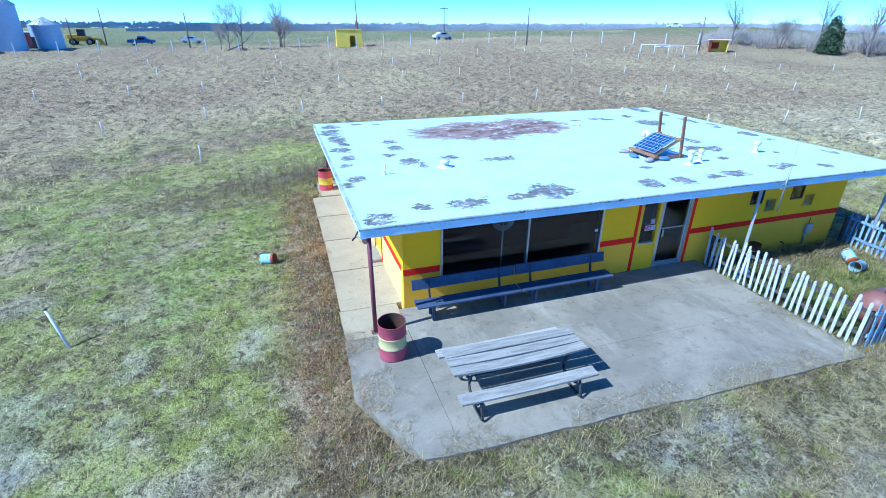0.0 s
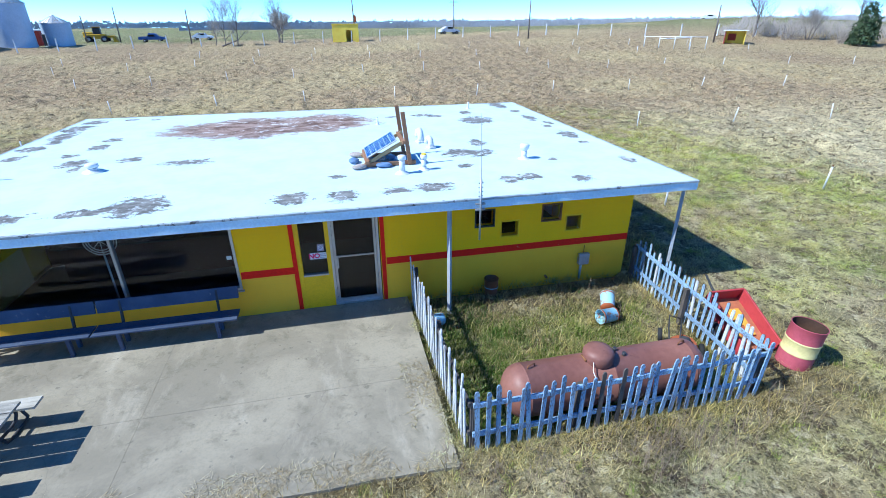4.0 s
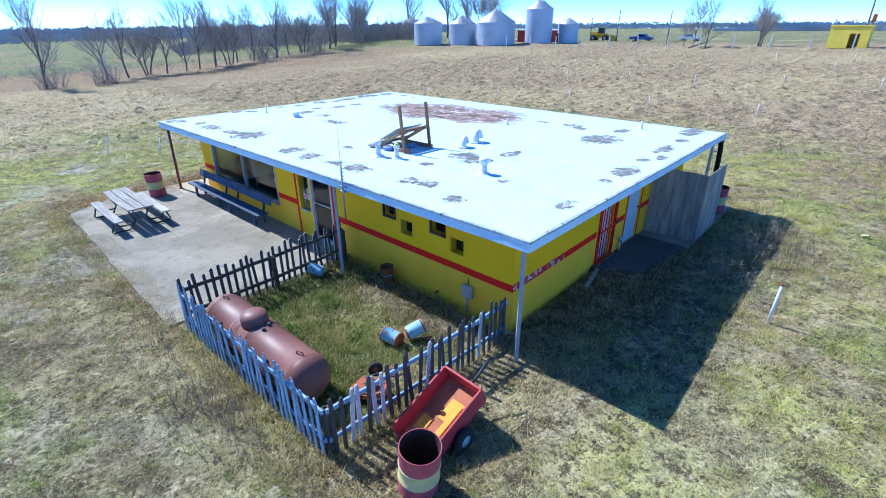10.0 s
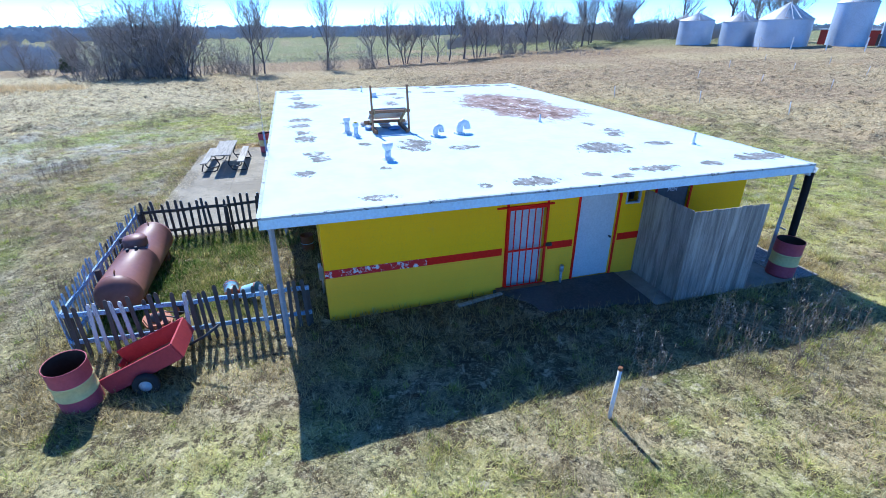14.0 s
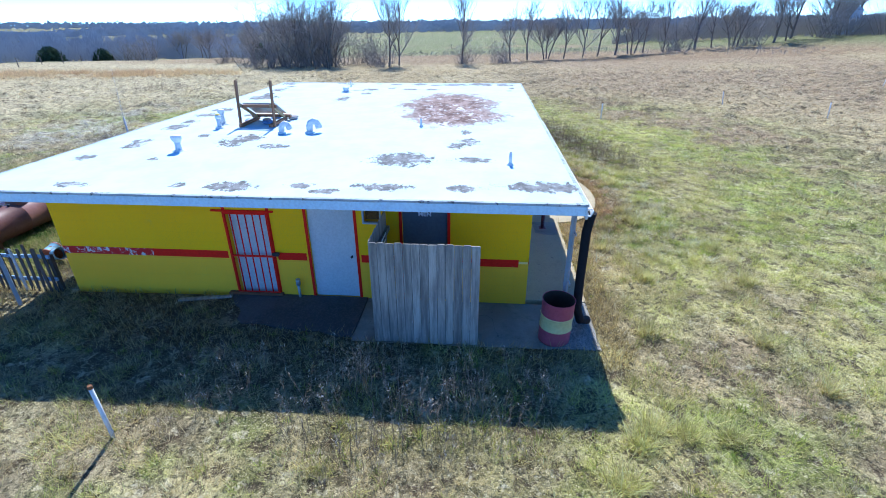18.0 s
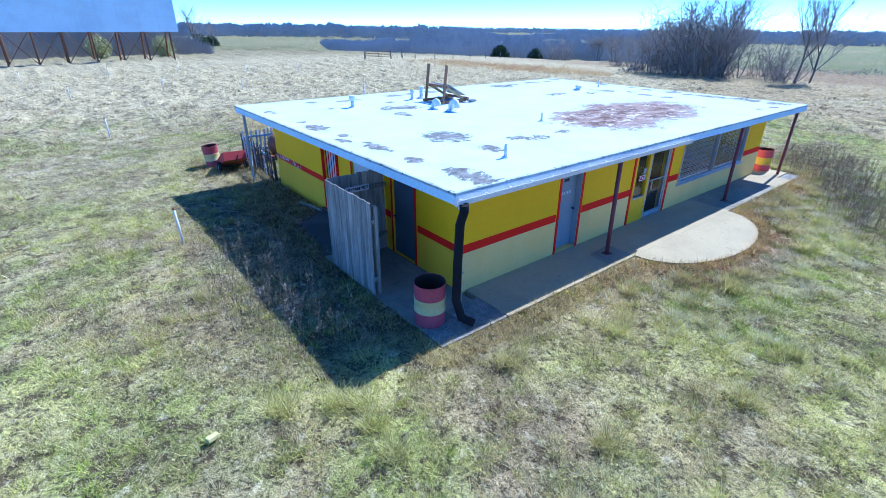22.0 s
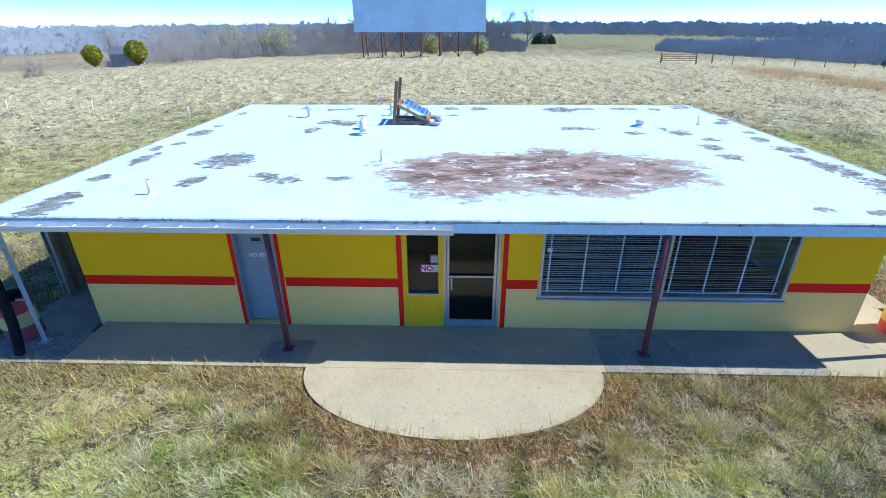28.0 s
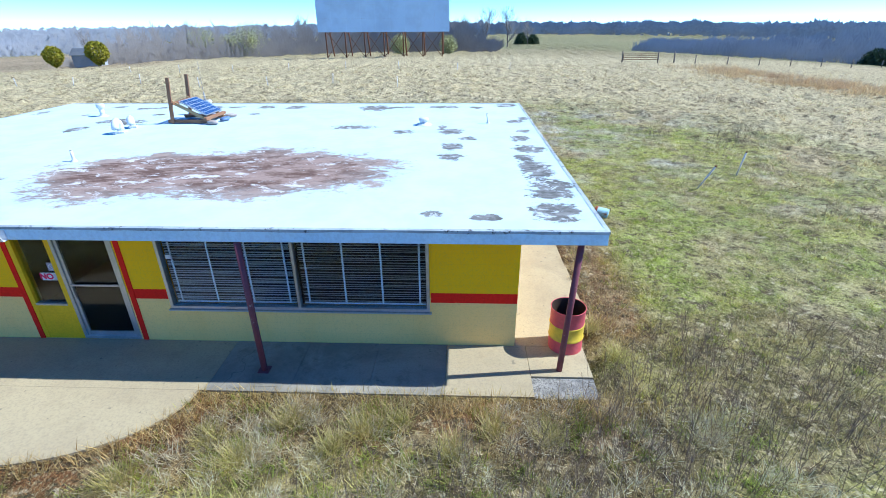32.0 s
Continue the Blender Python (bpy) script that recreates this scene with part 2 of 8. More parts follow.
def roof_material():
    m = bpy.data.materials.new("roof_coating")
    t, n, l, p = nodes_of(m)
    pos = position(t)
    warp_a = noise_node(t, 1.3, 5, 0.7, pos)
    warp_b = noise_node(t, 4.2, 6, 0.75, position(t, (0.8, 1.3, 1)), 0.3)
    ragged = math_node(t, "ADD", math_node(t, "MULTIPLY", warp_a, 1.1), math_node(t, "MULTIPLY", warp_b, 3.0))

    def spot(x, y, rx, ry):
        v = n.new("ShaderNodeVectorMath")
        v.operation = "MULTIPLY_ADD"
        l.new(pos, v.inputs[0])
        v.inputs[1].default_value = (1 / rx, 1 / ry, 0)
        v.inputs[2].default_value = (-x / rx, -y / ry, 0)
        d = n.new("ShaderNodeVectorMath")
        d.operation = "LENGTH"
        l.new(v.outputs[0], d.inputs[0])
        return d.outputs["Value"]
    near = None
    for s in SPOTS_SOUTH + SPOTS_EAST + SPOTS_NORTH:
        d = spot(s[0], s[1], s[2] * 1.15, s[3] * 1.15)
        near = d if near is None else math_node(t, "MINIMUM", near, d)
    small = ramp(t, math_node(t, "ADD", near, ragged), 3.04, 2.86)
    pond = math_node(t, "MINIMUM", spot(6.3, 8.7, 3.1, 1.75), spot(8.4, 9.0, 1.9, 1.7))
    frayed = math_node(t, "MULTIPLY", noise_node(t, 1.5, 8, 0.75, position(t, (0.85, 1.25, 1)), 0.4), 1.5)
    big_ = ramp(t, math_node(t, "ADD", pond, math_node(t, "ADD", math_node(t, "MULTIPLY", ragged, 0.3), frayed)), 2.42, 2.2)
    islands = noise_node(t, 1.9, 8, 0.78, position(t, (0.75, 1.5, 1)))
    white = mix(t, ramp(t, warp_a, 0.35, 0.7), (0.56, 0.70, 0.76), (0.49, 0.62, 0.68))
    specks = noise_node(t, 3.1, 8, 0.8, pos)
    white = mix(t, ramp(t, specks, 0.66, 0.74, 0, 0.6), white, (0.4, 0.38, 0.36))
    grey = mix(t, ramp(t, warp_b, 0.35, 0.65), (0.12, 0.118, 0.11), (0.27, 0.27, 0.26))
    grey = mix(t, ramp(t, noise_node(t, 4.2, 6, 0.75, pos, 0.5), 0.54, 0.6, 0, 0.85), grey, (0.55, 0.6, 0.62))
    brown = mix(t, ramp(t, islands, 0.4, 0.58), (0.13, 0.08, 0.062), (0.33, 0.24, 0.2))
    streaks = noise_node(t, 2.2, 8, 0.78, position(t, (0.85, 1.25, 1)), 0.6)
    rim = math_node(t, "ADD", pond, math_node(t, "MULTIPLY", frayed, 0.9))
    brown = mix(t, ramp(t, rim, 1.15, 1.75, 0, 0.75), brown, (0.34, 0.3, 0.27))
    brown = mix(t, ramp(t, streaks, 0.55, 0.61, 0, 0.9), brown, (0.62, 0.61, 0.6))
    c = mix(t, small, white, grey)
    c = mix(t, big_, c, brown)
    l.new(c, p.inputs["Base Color"])
    p.inputs["Roughness"].default_value = 0.85
    p.inputs["Specular IOR Level"].default_value = 0.06
    h = math_node(t, "SUBTRACT", math_node(t, "MULTIPLY", warp_b, 0.5), math_node(t, "ADD", small, big_))
    l.new(bump(t, h, 0.35, 0.01), p.inputs["Normal"])
    return m


def attribute_ground(name, rough=0.95, relief=0.9):
    """Ground colour from the mesh's own broad colours, broken up by straw, soil and thatch grain; dark noise paints in
    tussock shade.
    """
    m = bpy.data.materials.new(name)
    t, n, l, p = nodes_of(m)
    at = n.new("ShaderNodeAttribute")
    at.attribute_name = "tone"
    pos = position(t)
    mid = noise_node(t, 1.7, 6, 0.7, pos)
    fine = noise_node(t, 15, 5, 0.75, pos, 0.8)
    straw = noise_node(t, 34, 3, 0.7, position(t, (1, 0.4, 1)), 1.5)
    clod = noise_node(t, 2.6, 5, 0.72, pos, 0.25)
    c = mix(t, ramp(t, mid, 0.46, 0.66, 0, 0.45), at.outputs["Color"], (0.6, 0.49, 0.27))
    # clods, holes and fine gaps: dark thatch tone with tussock shade painted in
    c = mix(t, ramp(t, clod, 0.465, 0.4, 0, 0.9), c, (0.1, 0.07, 0.042))
    holes = noise_node(t, 3.4, 4, 0.65, pos, 0.2)
    c = mix(t, ramp(t, holes, 0.4, 0.35, 0, 0.85), c, (0.07, 0.048, 0.03))
    c = mix(t, ramp(t, fine, 0.5, 0.4, 0, 0.72), c, (0.05, 0.045, 0.024))
    c = mix(t, ramp(t, straw, 0.54, 0.64, 0, 0.6), c, (0.7, 0.6, 0.34))
    lumps = noise_node(t, 7.5, 4, 0.7, pos, 0.4)
    c = mix(t, ramp(t, lumps, 0.46, 0.38, 0, 0.62), c, (0.07, 0.06, 0.03))
    tips = noise_node(t, 4.2, 5, 0.75, pos, 0.3)
    c = mix(t, ramp(t, tips, 0.56, 0.66, 0, 0.5), c, (0.74, 0.65, 0.42))
    l.new(c, p.inputs["Base Color"])
    p.inputs["Roughness"].default_value = rough
    p.inputs["Specular IOR Level"].default_value = 0.1
    h = math_node(t, "ADD", math_node(t, "MULTIPLY", clod, 3.0), fine)
    l.new(bump(t, h, relief * 0.85, 0.09), p.inputs["Normal"])
    return m


def blade_material(name):
    m = bpy.data.materials.new(name)
    t, n, l, p = nodes_of(m)
    at = n.new("ShaderNodeAttribute")
    at.attribute_name = "tone"
    g = n.new("ShaderNodeNewGeometry")
    c = mix(t, math_node(t, "MULTIPLY", g.outputs["Random Per Island"], 0.3), at.outputs["Color"], (0.07, 0.06, 0.025))
    l.new(c, p.inputs["Base Color"])
    p.inputs["Roughness"].default_value = 0.6
    p.inputs["Specular IOR Level"].default_value = 0.25
    thin = n.new("ShaderNodeBsdfTranslucent")
    l.new(c, thin.inputs["Color"])
    both = n.new("ShaderNodeMixShader")
    both.inputs[0].default_value = 0.5
    l.new(p.outputs[0], both.inputs[1])
    l.new(thin.outputs[0], both.inputs[2])
    l.new(both.outputs[0], n["Material Output"].inputs["Surface"])
    return m


YELLOW = block_paint("yellow_block_paint", (0.99, 0.56, 0.004), (0.97, 0.52, 0.004))
YELLOW_MID = block_paint("mid_yellow_block_paint", (0.98, 0.54, 0.035), (0.95, 0.49, 0.03))
YELLOW_LOW = block_paint("pale_yellow_block_paint", (0.97, 0.68, 0.24), (0.94, 0.62, 0.19))
YELLOW_WOOD = surface("yellow_wood_paint", (0.94, 0.56, 0.012), (0.86, 0.5, 0.012), fine=30, rough=0.5)
RED = surface("red_band_paint", (0.88, 0.022, 0.012), (0.78, 0.02, 0.012), (0.5, 0.3, 0.25), (0.66, 0.72), rough=0.6, spec=0.1)
RED_PEEL = surface("peeling_red_paint", (0.66, 0.035, 0.03), (0.56, 0.03, 0.03), (0.66, 0.6, 0.6), (0.53, 0.58), spec=0.1, big=1.0, rough=0.65)
# sky-blue reflected by the shaded fascia is mixed into this white
WHITE_TRIM = surface("weathered_skylit_white_trim", (0.66, 0.84, 0.94), (0.56, 0.75, 0.88), (0.3, 0.29, 0.26), (0.68, 0.78), rough=0.6)
GUTTER_WHITE = surface("gutter_white", (0.78, 0.79, 0.78), (0.66, 0.68, 0.68), (0.35, 0.33, 0.3), (0.7, 0.8), rough=0.4)
FLASHING = surface("dark_roof_edge_tar", (0.46, 0.53, 0.56), (0.3, 0.34, 0.36), (0.08, 0.08, 0.08), (0.55, 0.64), big=1.1, rough=0.8)
SOFFIT = surface("soffit_board_paint", (0.5, 0.5, 0.48), (0.4, 0.4, 0.38), rough=0.7)
ROOF = roof_material()
ALU = surface("dull_aluminium", (0.56, 0.57, 0.57), (0.47, 0.48, 0.48), big=2, rough=0.4, metal=0.75, relief=0.05)
STEEL = surface("galvanised_steel", (0.5, 0.51, 0.52), (0.4, 0.41, 0.42), (0.28, 0.18, 0.1), (0.72, 0.8), rough=0.5, metal=0.6, relief=0.08)
SILO_STEEL = surface("corrugated_silo_steel", (0.5, 0.56, 0.64), (0.42, 0.48, 0.56), (0.34, 0.24, 0.16), (0.72, 0.85), big=0.35, fine=6, rough=0.5, metal=0.35, relief=0.05)
SILO_ROOF = surface("rusty_silo_roof", (0.6, 0.6, 0.58), (0.5, 0.48, 0.45), (0.36, 0.14, 0.05), (0.55, 0.68), big=0.3, fine=6, rough=0.6, metal=0.3, relief=0.05)
BLACK_METAL = surface("black_pipe", (0.012, 0.012, 0.014), (0.02, 0.02, 0.022), rough=0.75, relief=0.1, spec=0.15)
DARK_STEEL = surface("dark_steel_tube", (0.035, 0.038, 0.042), (0.06, 0.06, 0.062), rough=0.5, relief=0.1)
DOOR_GREY = surface("grey_blue_door_paint", (0.34, 0.38, 0.41), (0.28, 0.32, 0.35), (0.2, 0.2, 0.2), (0.72, 0.8), rough=0.5, relief=0.06)
DOOR_WHITE = surface("white_steel_door_paint", (0.66, 0.68, 0.69), (0.56, 0.6, 0.62), (0.3, 0.3, 0.28), (0.72, 0.8), rough=0.45, relief=0.06)
DOOR_DARK = surface("dark_grey_door_paint", (0.15, 0.165, 0.18), (0.11, 0.12, 0.135), rough=0.55, relief=0.08)
MAROON = surface("maroon_post_paint", (0.2, 0.06, 0.075), (0.15, 0.05, 0.06), (0.4, 0.36, 0.35), (0.62, 0.72), big=1.5, rough=0.6)
POST_GREY = surface("grey_post_paint", (0.42, 0.44, 0.46), (0.32, 0.34, 0.36), (0.2, 0.16, 0.12), (0.66, 0.75), rough=0.6)
BLUE_WOOD = surface("navy_bench_paint", (0.045, 0.066, 0.12), (0.075, 0.1, 0.16), (0.2, 0.21, 0.22), (0.6, 0.7), big=1.3, fine=40, rough=0.6)
OLD_WOOD = surface("silvered_plank_wood", (0.5, 0.465, 0.39), (0.3, 0.28, 0.24), (0.62, 0.6, 0.57), (0.58, 0.7), big=1.2, fine=9, rough=0.85, relief=0.5, stretch=(1.2, 14, 14), vary=0.25)
SCREEN_WOOD = surface("grey_board_wood", (0.5, 0.46, 0.39), (0.26, 0.24, 0.21), (0.6, 0.57, 0.52), (0.6, 0.72), big=1.1, fine=7, rough=0.9, relief=0.5, stretch=(12, 12, 1.1), vary=0.35)
PICKET = surface("flaking_white_picket_paint", (0.66, 0.68, 0.69), (0.55, 0.57, 0.58), (0.24, 0.21, 0.18), (0.53, 0.62), big=1.6, fine=22, rough=0.8, relief=0.35, stretch=(6, 6, 1.6), vary=0.18)
# white pickets out of the sun: the sky's blue is put into the paint
PICKET_SKYLIT = surface("weathered_skylit_white_picket_paint", (0.36, 0.54, 0.74), (0.27, 0.44, 0.66), (0.15, 0.14, 0.14), (0.5, 0.57), big=1.6, fine=22, rough=0.8, relief=0.35, stretch=(6, 6, 1.6), vary=0.3)
# bare wood tone, darkened to hold the shade of east-facing picket sides
PICKET_BARE_SHADE = surface("bare_wood_shade_picket", (0.13, 0.11, 0.095), (0.085, 0.075, 0.065), (0.4, 0.4, 0.4), (0.64, 0.72), big=1.6, fine=22, rough=0.9, relief=0.35, stretch=(6, 6, 1.6), vary=0.3)
LUMBER = surface("brown_stained_lumber", (0.27, 0.135, 0.07), (0.36, 0.2, 0.11), rough=0.8, relief=0.3)
TAN_LUMBER = surface("tan_lumber", (0.45, 0.32, 0.16), (0.36, 0.24, 0.12), rough=0.8, relief=0.3)
TANK_RUST = surface("oxide_red_tank", (0.2, 0.085, 0.065), (0.27, 0.125, 0.095), (0.12, 0.05, 0.04), (0.58, 0.75), big=0.9, fine=12, rough=0.48, relief=0.15)
RUST = surface("rusted_iron", (0.16, 0.07, 0.035), (0.24, 0.11, 0.05), (0.07, 0.04, 0.03), (0.55, 0.7), big=2, fine=30, rough=0.9, relief=0.4)
BARREL_RED = surface("faded_red_drum_paint", (0.46, 0.1, 0.13), (0.38, 0.075, 0.1), (0.5, 0.3, 0.26), (0.66, 0.76), big=1.6, rough=0.55)
BARREL_ROSE = surface("rose_red_drum_paint", (0.6, 0.1, 0.11), (0.54, 0.1, 0.13), (0.3, 0.12, 0.06), (0.68, 0.76), big=1.6, rough=0.55)
BARREL_CREAM = surface("pale_yellow_drum_paint", (0.66, 0.58, 0.26), (0.6, 0.52, 0.22), (0.42, 0.33, 0.16), (0.66, 0.76), big=1.6, rough=0.55)
BARREL_YELLOW = surface("yellow_drum_paint", (0.76, 0.55, 0.05), (0.68, 0.48, 0.05), (0.45, 0.3, 0.1), (0.68, 0.76), big=1.6, rough=0.55)
BARREL_IN = surface("burnt_drum_inside", (0.05, 0.03, 0.022), (0.1, 0.05, 0.03), rough=0.95, relief=0.4)
CART_RED = surface("faded_red_cart_paint", (0.46, 0.055, 0.06), (0.36, 0.04, 0.05), (0.3, 0.14, 0.1), (0.66, 0.74), big=1.5, rough=0.6)
CART_FLOOR = surface("rusty_red_cart_floor", (0.46, 0.17, 0.08), (0.34, 0.11, 0.06), (0.4, 0.2, 0.1), (0.6, 0.7), big=2, rough=0.8)
CART_YELLOW = surface("faded_orange_board", (0.8, 0.4, 0.05), (0.7, 0.33, 0.05), (0.4, 0.2, 0.08), (0.6, 0.7), big=3, rough=0.75)
RUBBER = surface("black_rubber", (0.018, 0.018, 0.018), (0.03, 0.03, 0.03), rough=0.85, relief=0.2)
HUB_BLUE = surface("pale_hub_paint", (0.5, 0.56, 0.62), (0.42, 0.47, 0.52), (0.25, 0.16, 0.1), (0.66, 0.75), big=4, rough=0.5)
HUB_ORANGE = surface("orange_hub_paint", (0.37, 0.1, 0.035), (0.3, 0.085, 0.03), big=4, rough=0.6)
WHITE_PVC = surface("white_pipe", (0.76, 0.77, 0.76), (0.66, 0.67, 0.66), (0.4, 0.37, 0.3), (0.7, 0.8), big=2, rough=0.5, relief=0.05)
WHITE_METAL = surface("white_painted_metal", (0.74, 0.75, 0.75), (0.62, 0.64, 0.65), (0.34, 0.28, 0.22), (0.7, 0.78), big=2, rough=0.5, relief=0.08)
PAIL = surface("pale_blue_rusty_pail", (0.3, 0.56, 0.7), (0.36, 0.6, 0.7), (0.32, 0.14, 0.05), (0.52, 0.62), big=1.6, rough=0.6)
BLUE_PAIL = surface("blue_plastic", (0.08, 0.2, 0.42), (0.06, 0.15, 0.34), rough=0.5)
SACK = surface("sandbag_cloth", (0.34, 0.29, 0.26), (0.44, 0.38, 0.34), (0.6, 0.58, 0.55), (0.55, 0.65), big=3, fine=60, rough=0.95, relief=0.5)
BLUE_SACK = surface("blue_plastic_sack", (0.12, 0.2, 0.36), (0.18, 0.28, 0.45), big=4, rough=0.5, relief=0.4)
SIGN_WHITE = surface("white_sign_board", (0.78, 0.78, 0.78), (0.7, 0.7, 0.7), rough=0.5, relief=0.03)
SIGN_INK = surface("dark_ink", (0.03, 0.03, 0.04), (0.05, 0.05, 0.06), rough=0.6, relief=0)
SIGN_RED = surface("magenta_red_ink", (0.72, 0.01, 0.1), (0.66, 0.01, 0.09), rough=0.6, relief=0)
SIGN_GREY = surface("pale_grey_ink", (0.4, 0.36, 0.45), (0.38, 0.34, 0.42), rough=0.6, relief=0)
LETTER_PALE = surface("pale_letter_paint", (0.82, 0.84, 0.86), (0.74, 0.76, 0.8), rough=0.6, relief=0)
# room colours kept near black: the unlit inside is put into the paint
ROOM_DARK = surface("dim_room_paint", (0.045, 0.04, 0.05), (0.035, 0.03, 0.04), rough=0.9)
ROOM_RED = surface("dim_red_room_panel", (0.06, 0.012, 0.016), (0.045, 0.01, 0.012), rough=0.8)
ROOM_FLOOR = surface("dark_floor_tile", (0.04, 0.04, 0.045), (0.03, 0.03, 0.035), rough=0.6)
BLIND = surface("off_white_blind", (0.8, 0.84, 0.84), (0.72, 0.77, 0.78), rough=0.6, relief=0.05)
CURTAIN = surface("pale_vertical_blind", (0.5, 0.52, 0.44), (0.4, 0.42, 0.36), rough=0.8, relief=0.1)
GLASS = glass_material("window_glass")
PATIO = concrete_material("patio_concrete", (0.33, 0.29, 0.215), (0.245, 0.215, 0.16), (0.46, 0.41, 0.32), 0.5, 0.15)
WALKWAY = concrete_material("walkway_concrete", (0.46, 0.38, 0.235), (0.41, 0.335, 0.21), (0.51, 0.425, 0.27), 0.2, 0.0)
DARK_SLAB = concrete_material("dark_slab_concrete", (0.1, 0.095, 0.09), (0.07, 0.068, 0.065), (0.15, 0.14, 0.125))
OLD_SLAB = concrete_material("old_slab_concrete", (0.34, 0.31, 0.25), (0.24, 0.22, 0.18), (0.45, 0.41, 0.33))
GRAVEL = surface("pale_gravel", (0.38, 0.36, 0.32), (0.24, 0.23, 0.21), (0.12, 0.11, 0.1), (0.5, 0.55), big=6, fine=45, rough=0.95, relief=1.0)
GROUND = attribute_ground("field_ground")
BLADES = blade_material("grass_blades")
BARK = surface("grey_brown_bark", (0.22, 0.185, 0.16), (0.15, 0.13, 0.115), big=1.2, fine=15, rough=0.95, relief=0.3)
TWIGS = surface("bare_twigs", (0.42, 0.375, 0.33), (0.33, 0.3, 0.27), big=0.4, fine=5, rough=0.95, relief=0)
# grey-blue distance haze is mixed into this twig colour
HAZY_TWIGS = surface("hazy_bare_woods", (0.44, 0.45, 0.48), (0.31, 0.325, 0.35), big=0.03, fine=0.4, rough=1.0, relief=0)
CEDAR = surface("dark_cedar_leaves", (0.05, 0.085, 0.04), (0.08, 0.11, 0.05), big=0.6, fine=6, rough=0.9, relief=0)
GLOBE = surface("yellow_green_globe_leaves", (0.36, 0.31, 0.02), (0.2, 0.2, 0.02), big=1.2, fine=8, rough=0.85, relief=0)
WEED = surface("dry_weed_stems", (0.28, 0.21, 0.145), (0.2, 0.15, 0.105), big=2, fine=9, rough=0.95, relief=0)
WEED_HEAD = surface("pale_seed_heads", (0.56, 0.49, 0.38), (0.42, 0.36, 0.27), big=2, fine=9, rough=0.95, relief=0)
SCREEN_PAINT = surface("movie_screen_panels", (0.56, 0.73, 0.85), (0.52, 0.69, 0.82), big=0.25, fine=0.35, rough=0.7, relief=0)
DOZER_YELLOW = surface("machine_yellow", (0.62, 0.36, 0.02), (0.5, 0.28, 0.02), big=1, rough=0.6)
SHED_YELLOW = surface("pale_yellow_shed_paint", (0.92, 0.7, 0.1), (0.85, 0.62, 0.08), big=0.6, rough=0.7)
CAR_BLUE = surface("blue_car_paint", (0.05, 0.11, 0.3), (0.04, 0.09, 0.26), rough=0.35, relief=0)
CAR_WHITE = surface("white_car_paint", (0.75, 0.76, 0.77), (0.7, 0.71, 0.72), rough=0.35, relief=0)
BUILDING_RED = surface("red_barn_sheet", (0.35, 0.05, 0.04), (0.3, 0.05, 0.04), rough=0.7)


def solar_material():
    m = bpy.data.materials.new("solar_cells")
    t, n, l, p = nodes_of(m)
    v = objpos(t)
    br = n.new("ShaderNodeTexBrick")
    br.offset = 0.0
    for k, val in (("Scale", 1.0), ("Mortar Size", 0.006), ("Brick Width", 0.14), ("Row Height", 0.14)):
        br.inputs[k].default_value = val
    br.inputs["Color1"].default_value = (0.012, 0.05, 0.16, 1)
    br.inputs["Color2"].default_value = (0.016, 0.065, 0.2, 1)
    br.inputs["Mortar"].default_value = (0.5, 0.55, 0.6, 1)
    l.new(v, br.inputs["Vector"])
    l.new(br.outputs["Color"], p.inputs["Base Color"])
    p.inputs["Roughness"].default_value = 0.25
    return m


SOLAR = solar_material()


# ---- mesh helpers ----
def box(bm, lo, hi, m=None, bev=0.0):
    vs = [bm.verts.new((x, y, z)) for x in (lo[0], hi[0]) for y in (lo[1], hi[1]) for z in (lo[2], hi[2])]
    fs = [bm.faces.new([vs[i] for i in f]) for f in ((0, 1, 3, 2), (4, 6, 7, 5), (0, 4, 5, 1), (2, 3, 7, 6), (0, 2, 6, 4), (1, 5, 7, 3))]
    if bev:
        es = list({e for f in fs for e in f.edges})
        r = bmesh.ops.bevel(bm, geom=es, offset=bev, segments=1, affect="EDGES")
        vs = list({v for f in r["faces"] for v in f.verts} | {v for v in vs if v.is_valid})
    if m is not None:
        bmesh.ops.transform(bm, matrix=m, verts=[v for v in vs if v.is_valid])
    return vs


def tube(bm, p0, p1, r0, r1=None, n=10, caps=True):
    r1 = r0 if r1 is None else r1
    p0, p1 = Vector(p0), Vector(p1)
    q = (p1 - p0).to_track_quat("Z", "Y")
    rings = []
    for p, r in ((p0, r0), (p1, r1)):
        rings.append([bm.verts.new(p + q @ Vector((r * math.cos(2 * math.pi * k / n), r * math.sin(2 * math.pi * k / n), 0))) for k in range(n)])
    for k in range(n):
        f = bm.faces.new((rings[0][k], rings[0][(k + 1) % n], rings[1][(k + 1) % n], rings[1][k]))
        f.smooth = n > 6
    if caps:
        bm.faces.new(rings[0][::-1])
        bm.faces.new(rings[1])
    return rings


